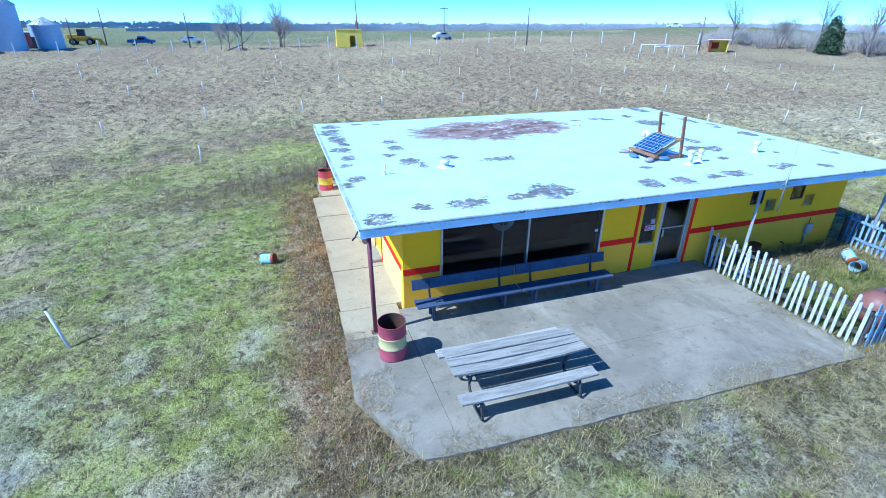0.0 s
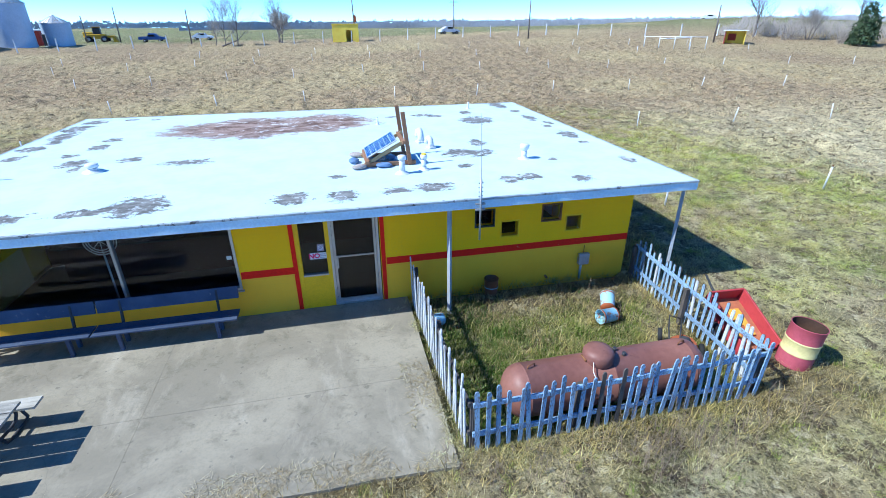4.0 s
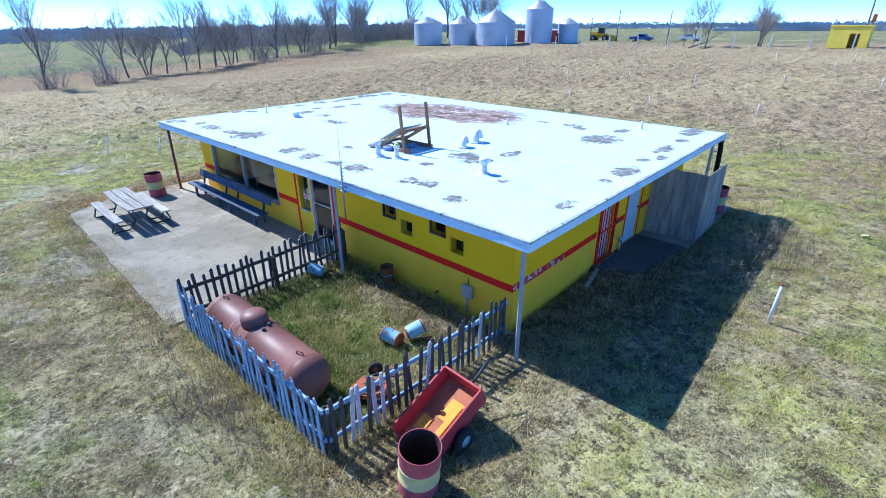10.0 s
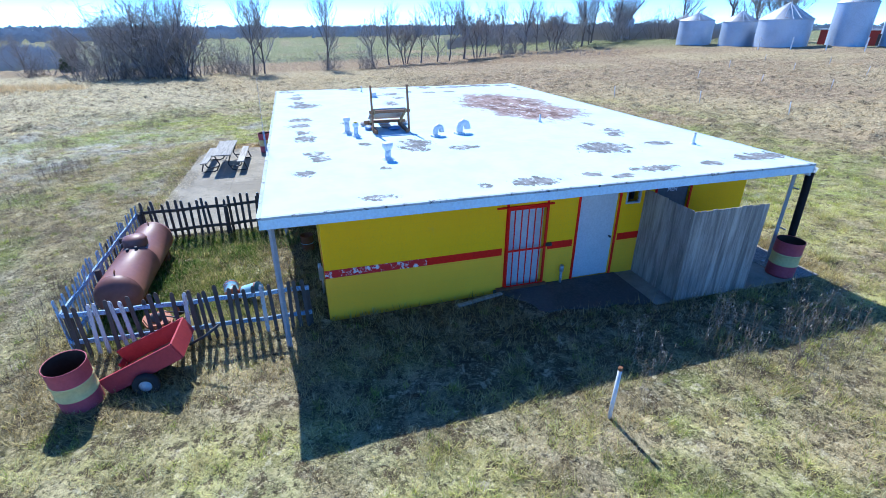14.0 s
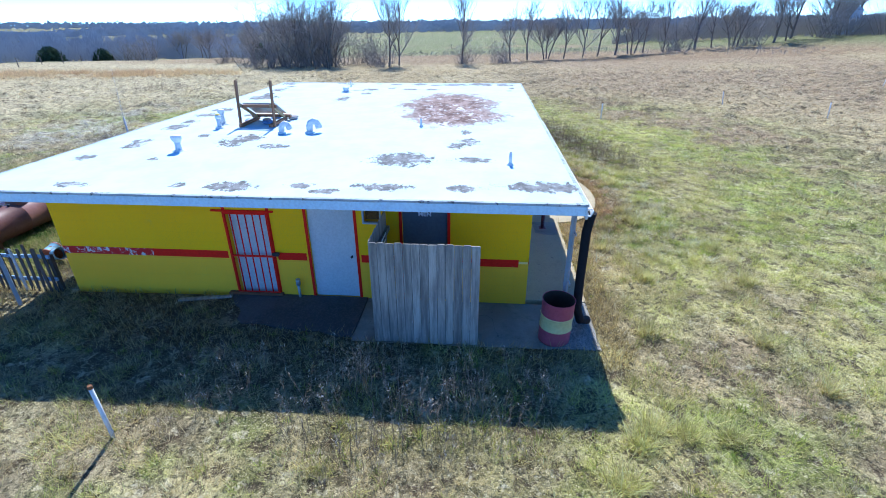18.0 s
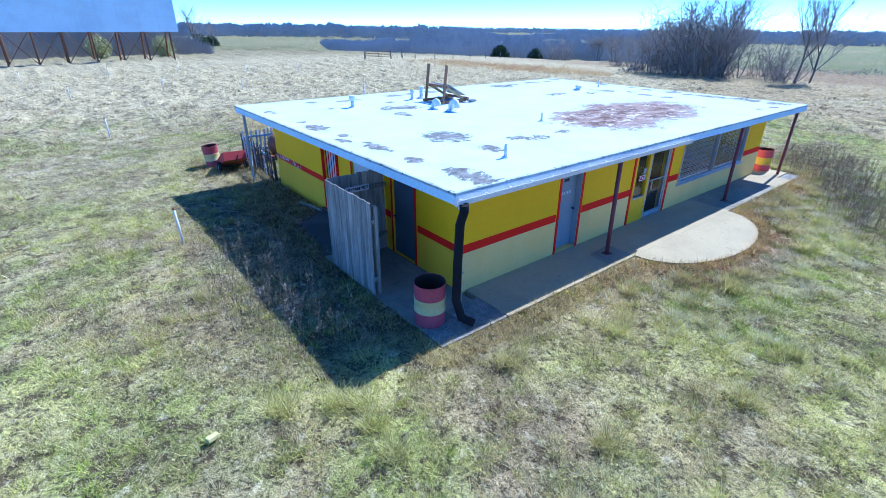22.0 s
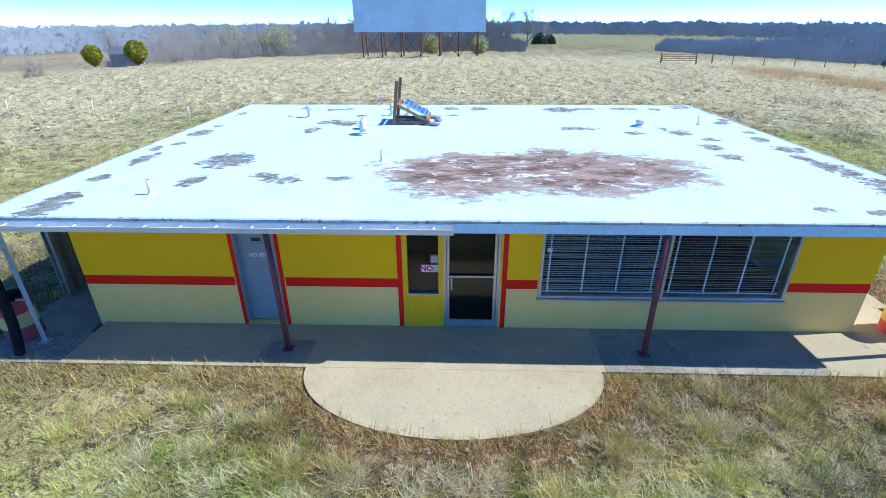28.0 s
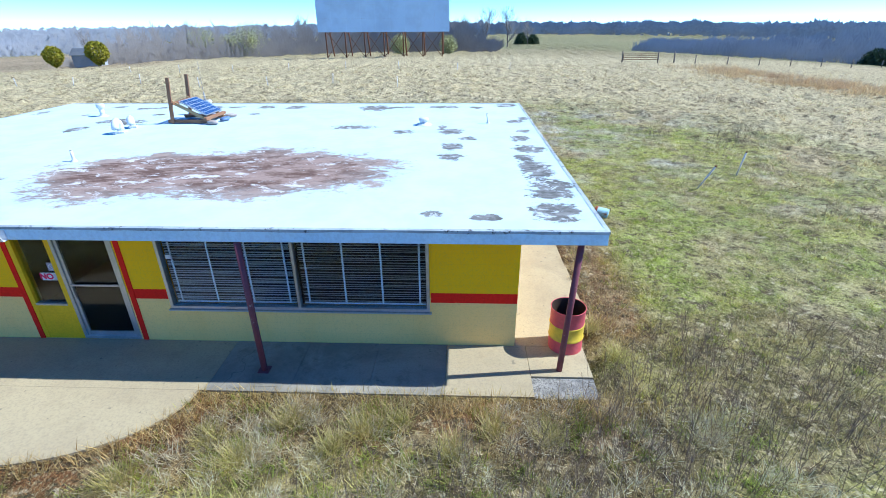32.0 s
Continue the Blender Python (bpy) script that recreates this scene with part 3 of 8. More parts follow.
def bent_tube(bm, pts, r, n=8):
    pts = [Vector(p) for p in pts]
    last = None
    for i, p in enumerate(pts):
        d = (pts[min(i + 1, len(pts) - 1)] - pts[max(i - 1, 0)]).normalized()
        q = d.to_track_quat("Z", "Y")
        ring = [bm.verts.new(p + q @ Vector((r * math.cos(2 * math.pi * k / n), r * math.sin(2 * math.pi * k / n), 0))) for k in range(n)]
        if last:
            off = min(range(n), key=lambda o: sum((ring[(k + o) % n].co - last[k].co).length for k in range(0, n, 2)))
            ring = ring[off:] + ring[:off]
            for k in range(n):
                f = bm.faces.new((last[k], last[(k + 1) % n], ring[(k + 1) % n], ring[k]))
                f.smooth = True
        else:
            bm.faces.new(ring[::-1])
        last = ring
    bm.faces.new(last)


def lathe(bm, profile, n=24, m=None):
    """A turned shape: profile of (radius, height) rings, open where it ends off the axis."""
    last, made = None, []
    for r, z in profile:
        if r < 1e-5:
            ring = [bm.verts.new((0, 0, z))]
        else:
            ring = [bm.verts.new((r * math.cos(2 * math.pi * k / n), r * math.sin(2 * math.pi * k / n), z)) for k in range(n)]
        made += ring
        if last:
            for k in range(n):
                a, b = last[k % len(last)], last[(k + 1) % len(last)]
                c, d = ring[(k + 1) % len(ring)], ring[k % len(ring)]
                vs = list(dict.fromkeys((a, b, c, d)))
                if len(vs) > 2:
                    bm.faces.new(vs).smooth = True
        last = ring
    if m is not None:
        bmesh.ops.transform(bm, matrix=m, verts=made)
    return made


def prism(bm, outline, z0, z1):
    lo = [bm.verts.new((x, y, z0)) for x, y in outline]
    hi = [bm.verts.new((x, y, z1)) for x, y in outline]
    k = len(lo)
    for i in range(k):
        bm.faces.new((lo[i], lo[(i + 1) % k], hi[(i + 1) % k], hi[i]))
    bm.faces.new(hi)
    bm.faces.new(lo[::-1])


def mesh_from(bm, name, material, recalc=True):
    if recalc:
        bmesh.ops.recalc_face_normals(bm, faces=bm.faces)
    me = bpy.data.meshes.new(name)
    bm.to_mesh(me)
    bm.free()
    me.materials.append(material)
    return me


def part(name, bm, material, parent, label="", m=None, recalc=True):
    ob = new(name, mesh_from(bm, name, material, recalc))
    ob.parent = parent
    if m is not None:
        ob.matrix_basis = m
    if label:
        ob["label"] = label
    return ob


def thing(name, label, category, group="", kind="", at=None):
    ob = new(name)
    ob.empty_display_size = 0.2
    if at is not None:
        ob.matrix_basis = at
    return tagged(ob, label, category, group, kind)


def solid(name, bm, material, label, category, group="", kind="", at=None):
    ob = new(name, mesh_from(bm, name, material))
    if at is not None:
        ob.matrix_basis = at
    return tagged(ob, label, category, group, kind)


def boxes(*specs, bev=0.0):
    bm = bmesh.new()
    for s in specs:
        box(bm, s[0], s[1], s[2] if len(s) > 2 else None, bev)
    return bm


def tubes(*specs):
    bm = bmesh.new()
    for s in specs:
        tube(bm, *s)
    return bm


def lettering(name, words, size, material, parent, m, label="", bold=0.003):
    """Raised painted letters from the built-in font."""
    cu = bpy.data.curves.new(name, "FONT")
    cu.body, cu.size, cu.extrude, cu.offset = words, size, 0.002, bold
    cu.align_x, cu.align_y = "CENTER", "CENTER"
    tmp = bpy.data.objects.new(name, cu)
    scene.collection.objects.link(tmp)
    me = bpy.data.meshes.new_from_object(tmp.evaluated_get(bpy.context.evaluated_depsgraph_get()))
    bpy.data.objects.remove(tmp)
    bpy.data.curves.remove(cu)
    me.materials.clear()
    me.materials.append(material)
    ob = new(name, me)
    ob.parent = parent
    ob.matrix_basis = m
    if label:
        ob["label"] = label
    return ob


# ---- ground shape ----
def vnoise(x, y, scale, seed):
    """Smooth value noise for arrays."""
    x, y = np.asarray(x, float) / scale + 917.3 * seed % 101, np.asarray(y, float) / scale + 331.7 * seed % 89
    ix, iy = np.floor(x).astype(np.int64), np.floor(y).astype(np.int64)
    fx, fy = x - ix, y - iy
    fx, fy = fx * fx * (3 - 2 * fx), fy * fy * (3 - 2 * fy)

    def h(a, b):
        v = (a * 374761393 + b * 668265263 + seed * 144269) & 0x7FFFFFFF
        v = ((v ^ (v >> 13)) * 1274126177) & 0x7FFFFFFF
        return ((v ^ (v >> 16)) & 0xFFFF) / 65535.0
    return (h(ix, iy) * (1 - fx) + h(ix + 1, iy) * fx) * (1 - fy) + (h(ix, iy + 1) * (1 - fx) + h(ix + 1, iy + 1) * fx) * fy


def smooth(v, lo, hi):
    u = np.clip((np.asarray(v, float) - lo) / (hi - lo), 0, 1)
    return u * u * (3 - 2 * u)


def house_distance(x, y):
    """Distance from the block of building, patio and yard."""
    dx = np.maximum(np.maximum(-0.6 - x, x - 17.3), 0)
    dy = np.maximum(np.maximum(-3.9 - y, y - 12.3), 0)
    return np.hypot(dx, dy)


def terrain(x, y):
    x, y = np.asarray(x, float), np.asarray(y, float)
    r = np.hypot(x - 8, y - 4)
    k = np.minimum(1.0, 125.0 / np.maximum(r, 1e-6))
    u, v = 8 + (x - 8) * k, 4 + (y - 4) * k
    v = np.where(v > 78, 78 + 11 * np.tanh((v - 78) / 11), v)   # the land levels off past the north fence
    z = -0.2 + 0.011 * u - 0.0015 * v - 0.0001 * u * u + 0.0001 * u * v + 0.00018 * v * v + 0.0000037 * u * u * v + 0.0000018 * v ** 3
    z = z + 0.25 * (vnoise(u, v, 23, 3) - 0.5) * smooth(house_distance(u, v), 8, 30)
    near = -0.15 + 0.11 * smooth(y, -3, 6)
    w = smooth(house_distance(x, y), 1.0, 22.0)
    return near * (1 - w) + z * w - 0.006 * np.maximum(r - 125, 0)


def tussocks(x, y):
    """Bumps of matted grass: low by the building, coarse clumps out in the field."""
    d = house_distance(x, y)
    rough_ = smooth(d, 5, 14)
    n = 0.5 * vnoise(x, y, 0.85, 11) + 0.5 * vnoise(x, y, 0.5, 12)
    return (0.06 + 0.5 * rough_) * (n ** 2.0 - 0.25) * (d < 140) * smooth(d, 0.0, 1.2)


def ground_height(x, y):
    return float(terrain(x, y) + tussocks(x, y))


def tone_at(x, y, soil_only=False):
    """Broad ground colours: lawn green, straw, thatch, bare brown, painted east shade, and the fields beyond."""
    d = house_distance(x, y)
    a, b, c = vnoise(x, y, 4.3, 21), vnoise(x, y, 1.4, 22), vnoise(x, y, 11.0, 23)
    r = np.hypot(x - 8, y - 4)
    lawn = np.clip(0.78 * smooth(d, 17, 5) + 0.45 * smooth(x, 2, -3) * smooth(d, 24, 8), 0, 1)
    lawn = lawn * smooth(0.6 * a + 0.4 * b, 0.28, 0.6)
    frost = smooth(vnoise(x, y, 2.6, 25) * 0.6 + vnoise(x, y, 0.8, 26) * 0.4, 0.48, 0.72) * smooth(y, 7, -1) * smooth(d, 20, 6) * smooth(x, 24, 14)
    lawn = lawn * (1 - 0.75 * smooth(-y, 3.5, 6.0) * smooth(x, -3, 2))
    straw = np.array((0.49, 0.375, 0.2))
    tan = np.array((0.36, 0.25, 0.15))
    pale = np.array((0.62, 0.52, 0.31))
    green = np.array((0.35, 0.36, 0.075))
    meadow = np.array((0.57, 0.54, 0.16))
    brown = np.array((0.16, 0.105, 0.065))
    col = straw + (tan - straw) * (smooth(y, 8, 24) * 0.95 * smooth(c, 0.0, 0.7))[..., None]
    col = col + (pale - col) * (0.75 * smooth(c, 0.45, 0.75) * smooth(y, 16, 0))[..., None]
    col = col + (pale - col) * (0.85 * np.maximum(smooth(-y, 6, 20), smooth(x, 22, 31) * smooth(y, 26, 10)) * smooth(r, 120, 60))[..., None]
    ne = np.maximum(smooth(y, 9, 14), smooth(x, 15, 19))
    lawn_tone = green + (meadow - green) * ne[..., None]
    col = col + (lawn_tone - col) * lawn[..., None]
    col = col + (np.array((0.6, 0.58, 0.5)) - col) * (0.85 * frost * (0.25 + 0.75 * smooth(x, 12, 2)))[..., None]
    bleached = np.maximum(smooth(np.hypot((x + 1.5) / 5.0, (y + 12.5) / 2.6), 1.2, 0.5), smooth(np.hypot((x + 4.6) / 1.3, (y + 4.6) / 2.2), 1.2, 0.5))
    col = col + (np.array((0.62, 0.6, 0.52)) - col) * (0.8 * bleached * smooth(0.5 * b + 0.5 * vnoise(x, y, 0.6, 27), 0.3, 0.6))[..., None]
    hill = smooth(np.hypot((x + 6) / 13, (y - 1) / 12), 1.2, 0.6) * smooth(x, 0.5, -2.5)
    col = col + (np.array((0.37, 0.38, 0.085)) - col) * (0.7 * hill * smooth(0.35 * a + 0.25 * c + 0.4 * b, 0.36, 0.6))[..., None]
    p1, p2, p3 = vnoise(x, y, 1.1, 51), vnoise(x, y, 0.55, 52), vnoise(x, y, 2.4, 53)
    pg = smooth(d, 18, 9)
    mat = smooth(0.5 * p1 + 0.3 * p2 + 0.2 * p3, 0.56, 0.66) * pg
    col = col + (np.array((0.56, 0.52, 0.41)) - col) * (0.5 * mat * (0.25 + 0.75 * smooth(y, 6, 0)) * (0.4 + 0.6 * smooth(x, 14, 4)))[..., None]
    lush = smooth(0.5 * p3 + 0.3 * vnoise(x, y, 0.7, 54) + 0.2 * p2, 0.5, 0.66) * pg
    col = col + (np.array((0.27, 0.35, 0.05)) - col) * (0.65 * lush)[..., None]
    dead = smooth(0.5 * vnoise(x, y, 1.6, 55) + 0.5 * vnoise(x, y, 0.6, 56), 0.6, 0.74) * pg
    col = col + (np.array((0.26, 0.19, 0.11)) - col) * (0.5 * dead)[..., None]
    apron = np.hypot((x - 8.68) / 2.62, (y - 12.22) / 1.52)
    edge = smooth(d, 1.1, 0.2) * smooth(b, 0.25, 0.6)
    thatch = np.maximum(smooth(apron, 2.0, 1.2), smooth(y, 13.6 + 0.8 * smooth(x, 8, 5), 12.6) * smooth(x, -1.5, 0.0) * smooth(x, 15.5, 12)) * smooth(y, 12.0, 12.4)
    thatch = np.maximum(thatch, smooth(x, -2.2 + 0.8 * (c - 0.5), -1.1) * smooth(y, -5, -3) * smooth(y, 11.5, 10) * smooth(x, 0.2, -0.3) * 1.0)
    col = col + (np.array((0.3, 0.135, 0.06)) - col) * (0.95 * thatch * smooth(a * 0.5 + b * 0.5, 0.2, 0.5))[..., None]
    col = col + (brown - col) * (0.75 * edge)[..., None]
    brush = np.maximum(smooth(np.hypot((x + 4.0) / 4.2, (y - 11.3) / 2.0), 1.15, 0.7), smooth(np.hypot((x - 1.8) / 4.0, (y - 14.2 - 0.35 * (x - 1.8)) / 1.3), 1.15, 0.7))
    col = col + (brown * 1.1 - col) * (0.68 * brush * smooth(b, 0.15, 0.55))[..., None]
    # worn masks the building's shade, painted dark into the ground colour here
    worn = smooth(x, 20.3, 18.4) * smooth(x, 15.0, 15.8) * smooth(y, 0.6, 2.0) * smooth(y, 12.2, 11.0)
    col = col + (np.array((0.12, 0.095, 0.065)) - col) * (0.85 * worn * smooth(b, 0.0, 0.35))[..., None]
    yard_ = smooth(x, 10.2, 10.6) * smooth(x, 15.7, 15.4) * smooth(y, -3.9, -3.4) * smooth(y, 0.9, 0.5)
    ya = vnoise(x, y, 0.9, 81) * 0.6 + vnoise(x, y, 0.4, 82) * 0.4
    col = col + (np.array((0.2, 0.24, 0.045)) - col) * (0.85 * yard_)[..., None]
    col = col + (np.array((0.5, 0.4, 0.2)) - col) * (0.85 * yard_ * smooth(ya, 0.48, 0.62))[..., None]
    col = col + (np.array((0.09, 0.15, 0.025)) - col) * (0.8 * yard_ * np.maximum(smooth(x, 12.4, 11.2), smooth(ya, 0.38, 0.28)))[..., None]
    col = col + (np.array((0.13, 0.1, 0.075)) - col) * (0.92 * yard_ * smooth(y + 0.5 * (b - 0.5), -0.75, -0.35))[..., None]
    col = col * (1 - 0.2 * smooth(y, 12, 13) * smooth(y, 18.5, 16) * smooth(x, 15, 11))[..., None]
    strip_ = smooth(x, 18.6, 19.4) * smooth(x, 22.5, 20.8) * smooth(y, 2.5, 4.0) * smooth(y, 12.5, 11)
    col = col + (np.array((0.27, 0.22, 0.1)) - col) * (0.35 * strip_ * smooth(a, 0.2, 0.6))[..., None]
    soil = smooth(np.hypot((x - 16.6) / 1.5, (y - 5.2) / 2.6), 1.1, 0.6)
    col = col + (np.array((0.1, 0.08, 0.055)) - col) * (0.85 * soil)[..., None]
    # fields past the fences
    far = smooth(r, 95, 118)
    field = np.array((0.08, 0.14, 0.035))
    fallow = np.array((0.27, 0.16, 0.09))
    south = smooth(-y, 60, 80)
    southeast = smooth(x, 44, 58) * smooth(-y, 52, 64) * smooth(r, 215, 190)
    west = smooth(-x, 52, 60) * smooth(y, 95, 60) * smooth(-y, 70, 30)
    col = col + (fallow - col) * (west * 0.85)[..., None]
    west2 = smooth(-x, 82, 96)
    col = col + (field * 1.15 - col) * (np.clip(far * 0.9 + west2, 0, 1) * 0.85 * smooth(c, 0.0, 0.3))[..., None]
    col = col + (np.array((0.2, 0.19, 0.09)) - col) * (south * 0.6)[..., None]
    col = col + (np.array((0.4, 0.29, 0.19)) * (0.7 + 0.6 * c)[..., None] - col) * (southeast * 0.9)[..., None]
    redbrush = smooth(np.abs((x + 32) - 0.22 * (-y - 36)), 6.0, 0.5) * smooth(-y, 20, 34) * smooth(-y, 54, 38) * smooth(b, 0.2, 0.7)
    col = col + (np.array((0.42, 0.28, 0.17)) - col) * (redbrush * 0.7)[..., None]
    # sheet darkened near the house: shade between blades put into its colour
    col = col * (1 - 0.2 * smooth(d, 19, 11))[..., None] if soil_only else col * (1.0, 1.0, 0.84)
    clump = smooth(0.55 * vnoise(x, y, 0.3, 91) + 0.45 * vnoise(x, y, 0.14, 92), 0.3, 0.7)
    col = col * (1 + (0.68 * clump - 0.34) * smooth(d, 24, 14))[..., None]
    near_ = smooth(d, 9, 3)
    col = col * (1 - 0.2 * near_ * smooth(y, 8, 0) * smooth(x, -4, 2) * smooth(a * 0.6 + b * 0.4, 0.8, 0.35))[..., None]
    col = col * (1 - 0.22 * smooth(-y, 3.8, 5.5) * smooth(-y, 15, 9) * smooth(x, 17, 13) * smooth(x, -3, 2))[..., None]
    return np.clip(col, 0, 1)


def grid_axis(lo, hi, step, reach):
    core = list(np.arange(lo, hi + step / 2, step))
    out, g = [], step
    v = hi
    while v < reach:
        g *= 1.09
        v += g
        out.append(v)
    down, g = [], step
    v = lo
    while v > -reach:
        g *= 1.09
        v -= g
        down.append(v)
    return np.array(down[::-1] + core + out)


def set_tone(me, cols):
    at = me.color_attributes.new("tone", "FLOAT_COLOR", "POINT")
    at.data.foreach_set("color", np.c_[cols, np.ones(len(cols))].astype(np.float32).ravel())


def numpy_mesh(name, verts, faces, material):
    """A mesh from arrays of corners and of faces with the same number of corners."""
    me = bpy.data.meshes.new(name)
    k = faces.shape[1]
    me.vertices.add(len(verts))
    me.vertices.foreach_set("co", np.asarray(verts, np.float32).ravel())
    me.loops.add(faces.size)
    me.loops.foreach_set("vertex_index", faces.astype(np.int32).ravel())
    me.polygons.add(len(faces))
    me.polygons.foreach_set("loop_start", (np.arange(len(faces)) * k).astype(np.int32))
    me.update(calc_edges=True)
    me.materials.append(material)
    return me


def build_ground():
    gx, gy = grid_axis(-36, 54, 0.28, 3200), grid_axis(-34, 66, 0.28, 3200)
    X, Y = np.meshgrid(gx, gy, indexing="ij")
    x, y = X.ravel(), Y.ravel()
    z = terrain(x, y) + tussocks(x, y)
    under = (x > -0.3) & (x < 17.0) & (y > -3.4) & (y < 12.0) & ~((x > 10.3) & (y < 0.9)) & ~((x > 15.75) & (y < 7.5))
    z = np.where(under, -0.3, z)
    nx, ny = len(gx), len(gy)
    i, j = np.meshgrid(np.arange(nx - 1), np.arange(ny - 1), indexing="ij")
    a = (i * ny + j).ravel()
    faces = np.stack([a, a + ny, a + ny + 1, a + 1], 1)
    me = numpy_mesh("ground", np.c_[x, y, z], faces, GROUND)
    me.polygons.foreach_set("use_smooth", np.ones(len(faces), bool))
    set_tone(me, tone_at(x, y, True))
    tagged(new("ground", me), "rough pasture of dry straw and green grass reaching the horizon", "ground", kind="structure")


build_ground()

# ---- the concession building ----
RX, RY = 16.6, 11.74            # roof
WX0, WX1, WY0, WY1 = 1.09, 15.72, 0.95, 10.94   # outer wall faces
TOP, SOF, TH = 2.54, 2.33, 0.2
BASE = -0.3
stand = thing("concession_building", "low yellow block concession building with red band and flat white roof", "building")


def wall(axis, face, inward, a0, a1, holes, name, upper_mat=YELLOW, lower_mat=YELLOW_LOW, band=RED, band_z=(0.82, 1.0), band_skip=()):
    """A block wall with through openings, in an upper and a pale lower coat, and the painted band 3 mm proud.
    holes: (a, b, z0, z1) along the wall."""
    def put(bm, u0, u1, z0, z1, d0=0.0, d1=TH):
        if u1 - u0 < 0.004 or z1 - z0 < 0.004:
            return
        f0, f1 = sorted((face + inward * d0, face + inward * d1))
        box(bm, (u0, f0, z0) if axis == "x" else (f0, u0, z0), (u1, f1, z1) if axis == "x" else (f1, u1, z1))
    split = sum(band_z) / 2
    for tag_, zlo, zhi, mat_ in (("lower", BASE, split, lower_mat), ("upper", split, SOF + 0.1, upper_mat)):
        bm = bmesh.new()
        cuts = sorted({a0, a1, *[h[0] for h in holes], *[h[1] for h in holes]})
        for u0, u1 in zip(cuts, cuts[1:]):
            mid = (u0 + u1) / 2
            gaps = sorted((max(h[2], zlo), min(h[3], zhi)) for h in holes if h[0] < mid < h[1] and h[3] > zlo and h[2] < zhi)
            z = zlo
            for g0, g1 in gaps:
                put(bm, u0, u1, z, g0)
                z = max(z, g1)
            put(bm, u0, u1, z, zhi)
        bmesh.ops.remove_doubles(bm, verts=bm.verts, dist=0.0005)
        part("wall", bm, mat_, stand, name + (", pale yellow lower coat" if tag_ == "lower" else ", deep yellow upper coat"))
    spans, u = [], a0
    for b0, b1 in sorted(band_skip):
        if b0 > u:
            spans.append((u, b0))
        u = b1
    spans.append((u, a1))
    for u0, u1 in spans:
        if u1 > u0:
            bm = bmesh.new()
            put(bm, u0, u1, band_z[0], band_z[1], -0.003, 0.01)
            part("painted_band", bm, band, stand, "red painted band round the wall")


# openings
S_WIN = (2.03, 6.6, 0.56, 2.28)
S_ENT = (7.86, 9.58, -0.1, 2.28)
N_WIN = (2.57, 7.1, 0.68, 2.28)
N_ENT = (7.82, 9.6, 0.0, 2.28)
N_LAD = (11.95, 12.72, 0.0, 2.28)
E_GATE = (4.78, 5.64, -0.08, 1.9)
E_DOOR = (6.46, 7.42, -0.04, 2.25)
E_MEN = (8.4, 9.3, -0.02, 2.25)
small_s = [(11.76, 12.2, 1.5, 1.9), (12.38, 12.8, 1.2, 1.58), (13.38, 13.85, 1.5, 1.9), (14.0, 14.4, 1.2, 1.58)]
small_e = [(7.62, 7.96, 1.72, 2.06)]

wall("x", WY0, 1, WX0, WX1, [S_WIN, S_ENT] + small_s, "south wall", YELLOW, YELLOW_MID, RED, (0.8, 0.97), [(S_WIN[0] - 0.02, S_WIN[1] + 0.02), (7.78, 9.7)])
wall("x", WY1, -1, WX0, WX1, [N_WIN, N_ENT, N_LAD], "north wall", YELLOW, YELLOW_LOW, RED, (0.86, 1.05), [(N_WIN[0] - 0.02, N_WIN[1] + 0.02), (7.7, 9.72), (11.85, 12.82)])
wall("y", WX1, -1, WY0 + TH, WY1 - TH, [E_GATE, E_DOOR, E_MEN] + small_e, "east wall", YELLOW, YELLOW_MID, RED, (0.83, 1.0), [(0.9, 3.0), (4.66, 5.74), (6.36, 7.52), (8.3, 9.4)])
part("wall_coat", boxes(((WX1 - 0.01, WY1 - TH - 0.001, BASE), (WX1 + 0.0025, WY1 - 0.001, 0.91))), YELLOW_MID, stand, "yellow coat round the wall end")
part("painted_band", boxes(((WX1 - 0.01, WY0 + 0.0, 0.83), (WX1 + 0.003, 3.0, 1.0))), RED_PEEL, stand, "red painted band flaking to bare white block")
wall("y", WX0, 1, WY0 + TH, WY1 - TH, [(3.6, 4.6, 0.0, 2.1)], "west wall", YELLOW, YELLOW_LOW, RED, (0.83, 1.0), [(3.5, 4.7)])

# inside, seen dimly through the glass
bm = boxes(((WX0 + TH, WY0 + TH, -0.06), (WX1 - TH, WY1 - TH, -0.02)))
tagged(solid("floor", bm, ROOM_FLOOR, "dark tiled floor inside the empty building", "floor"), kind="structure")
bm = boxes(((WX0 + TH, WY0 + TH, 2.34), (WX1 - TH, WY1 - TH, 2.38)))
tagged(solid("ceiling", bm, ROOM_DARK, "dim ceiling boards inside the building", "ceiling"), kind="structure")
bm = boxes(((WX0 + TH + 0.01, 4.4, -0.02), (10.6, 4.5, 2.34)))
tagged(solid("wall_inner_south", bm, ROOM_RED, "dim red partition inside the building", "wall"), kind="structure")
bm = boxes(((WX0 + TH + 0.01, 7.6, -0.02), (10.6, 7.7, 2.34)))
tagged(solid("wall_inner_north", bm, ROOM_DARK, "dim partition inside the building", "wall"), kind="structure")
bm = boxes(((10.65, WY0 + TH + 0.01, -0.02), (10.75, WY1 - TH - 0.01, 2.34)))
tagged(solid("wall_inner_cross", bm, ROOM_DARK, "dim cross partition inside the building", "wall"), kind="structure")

# roof deck, coating, fascia boards, soffit
deck = part("roof", boxes(((0.03, 0.03, SOF + 0.02), (RX - 0.03, RY - 0.03, TOP - 0.07))), SOFFIT, stand, "flat timber roof deck")


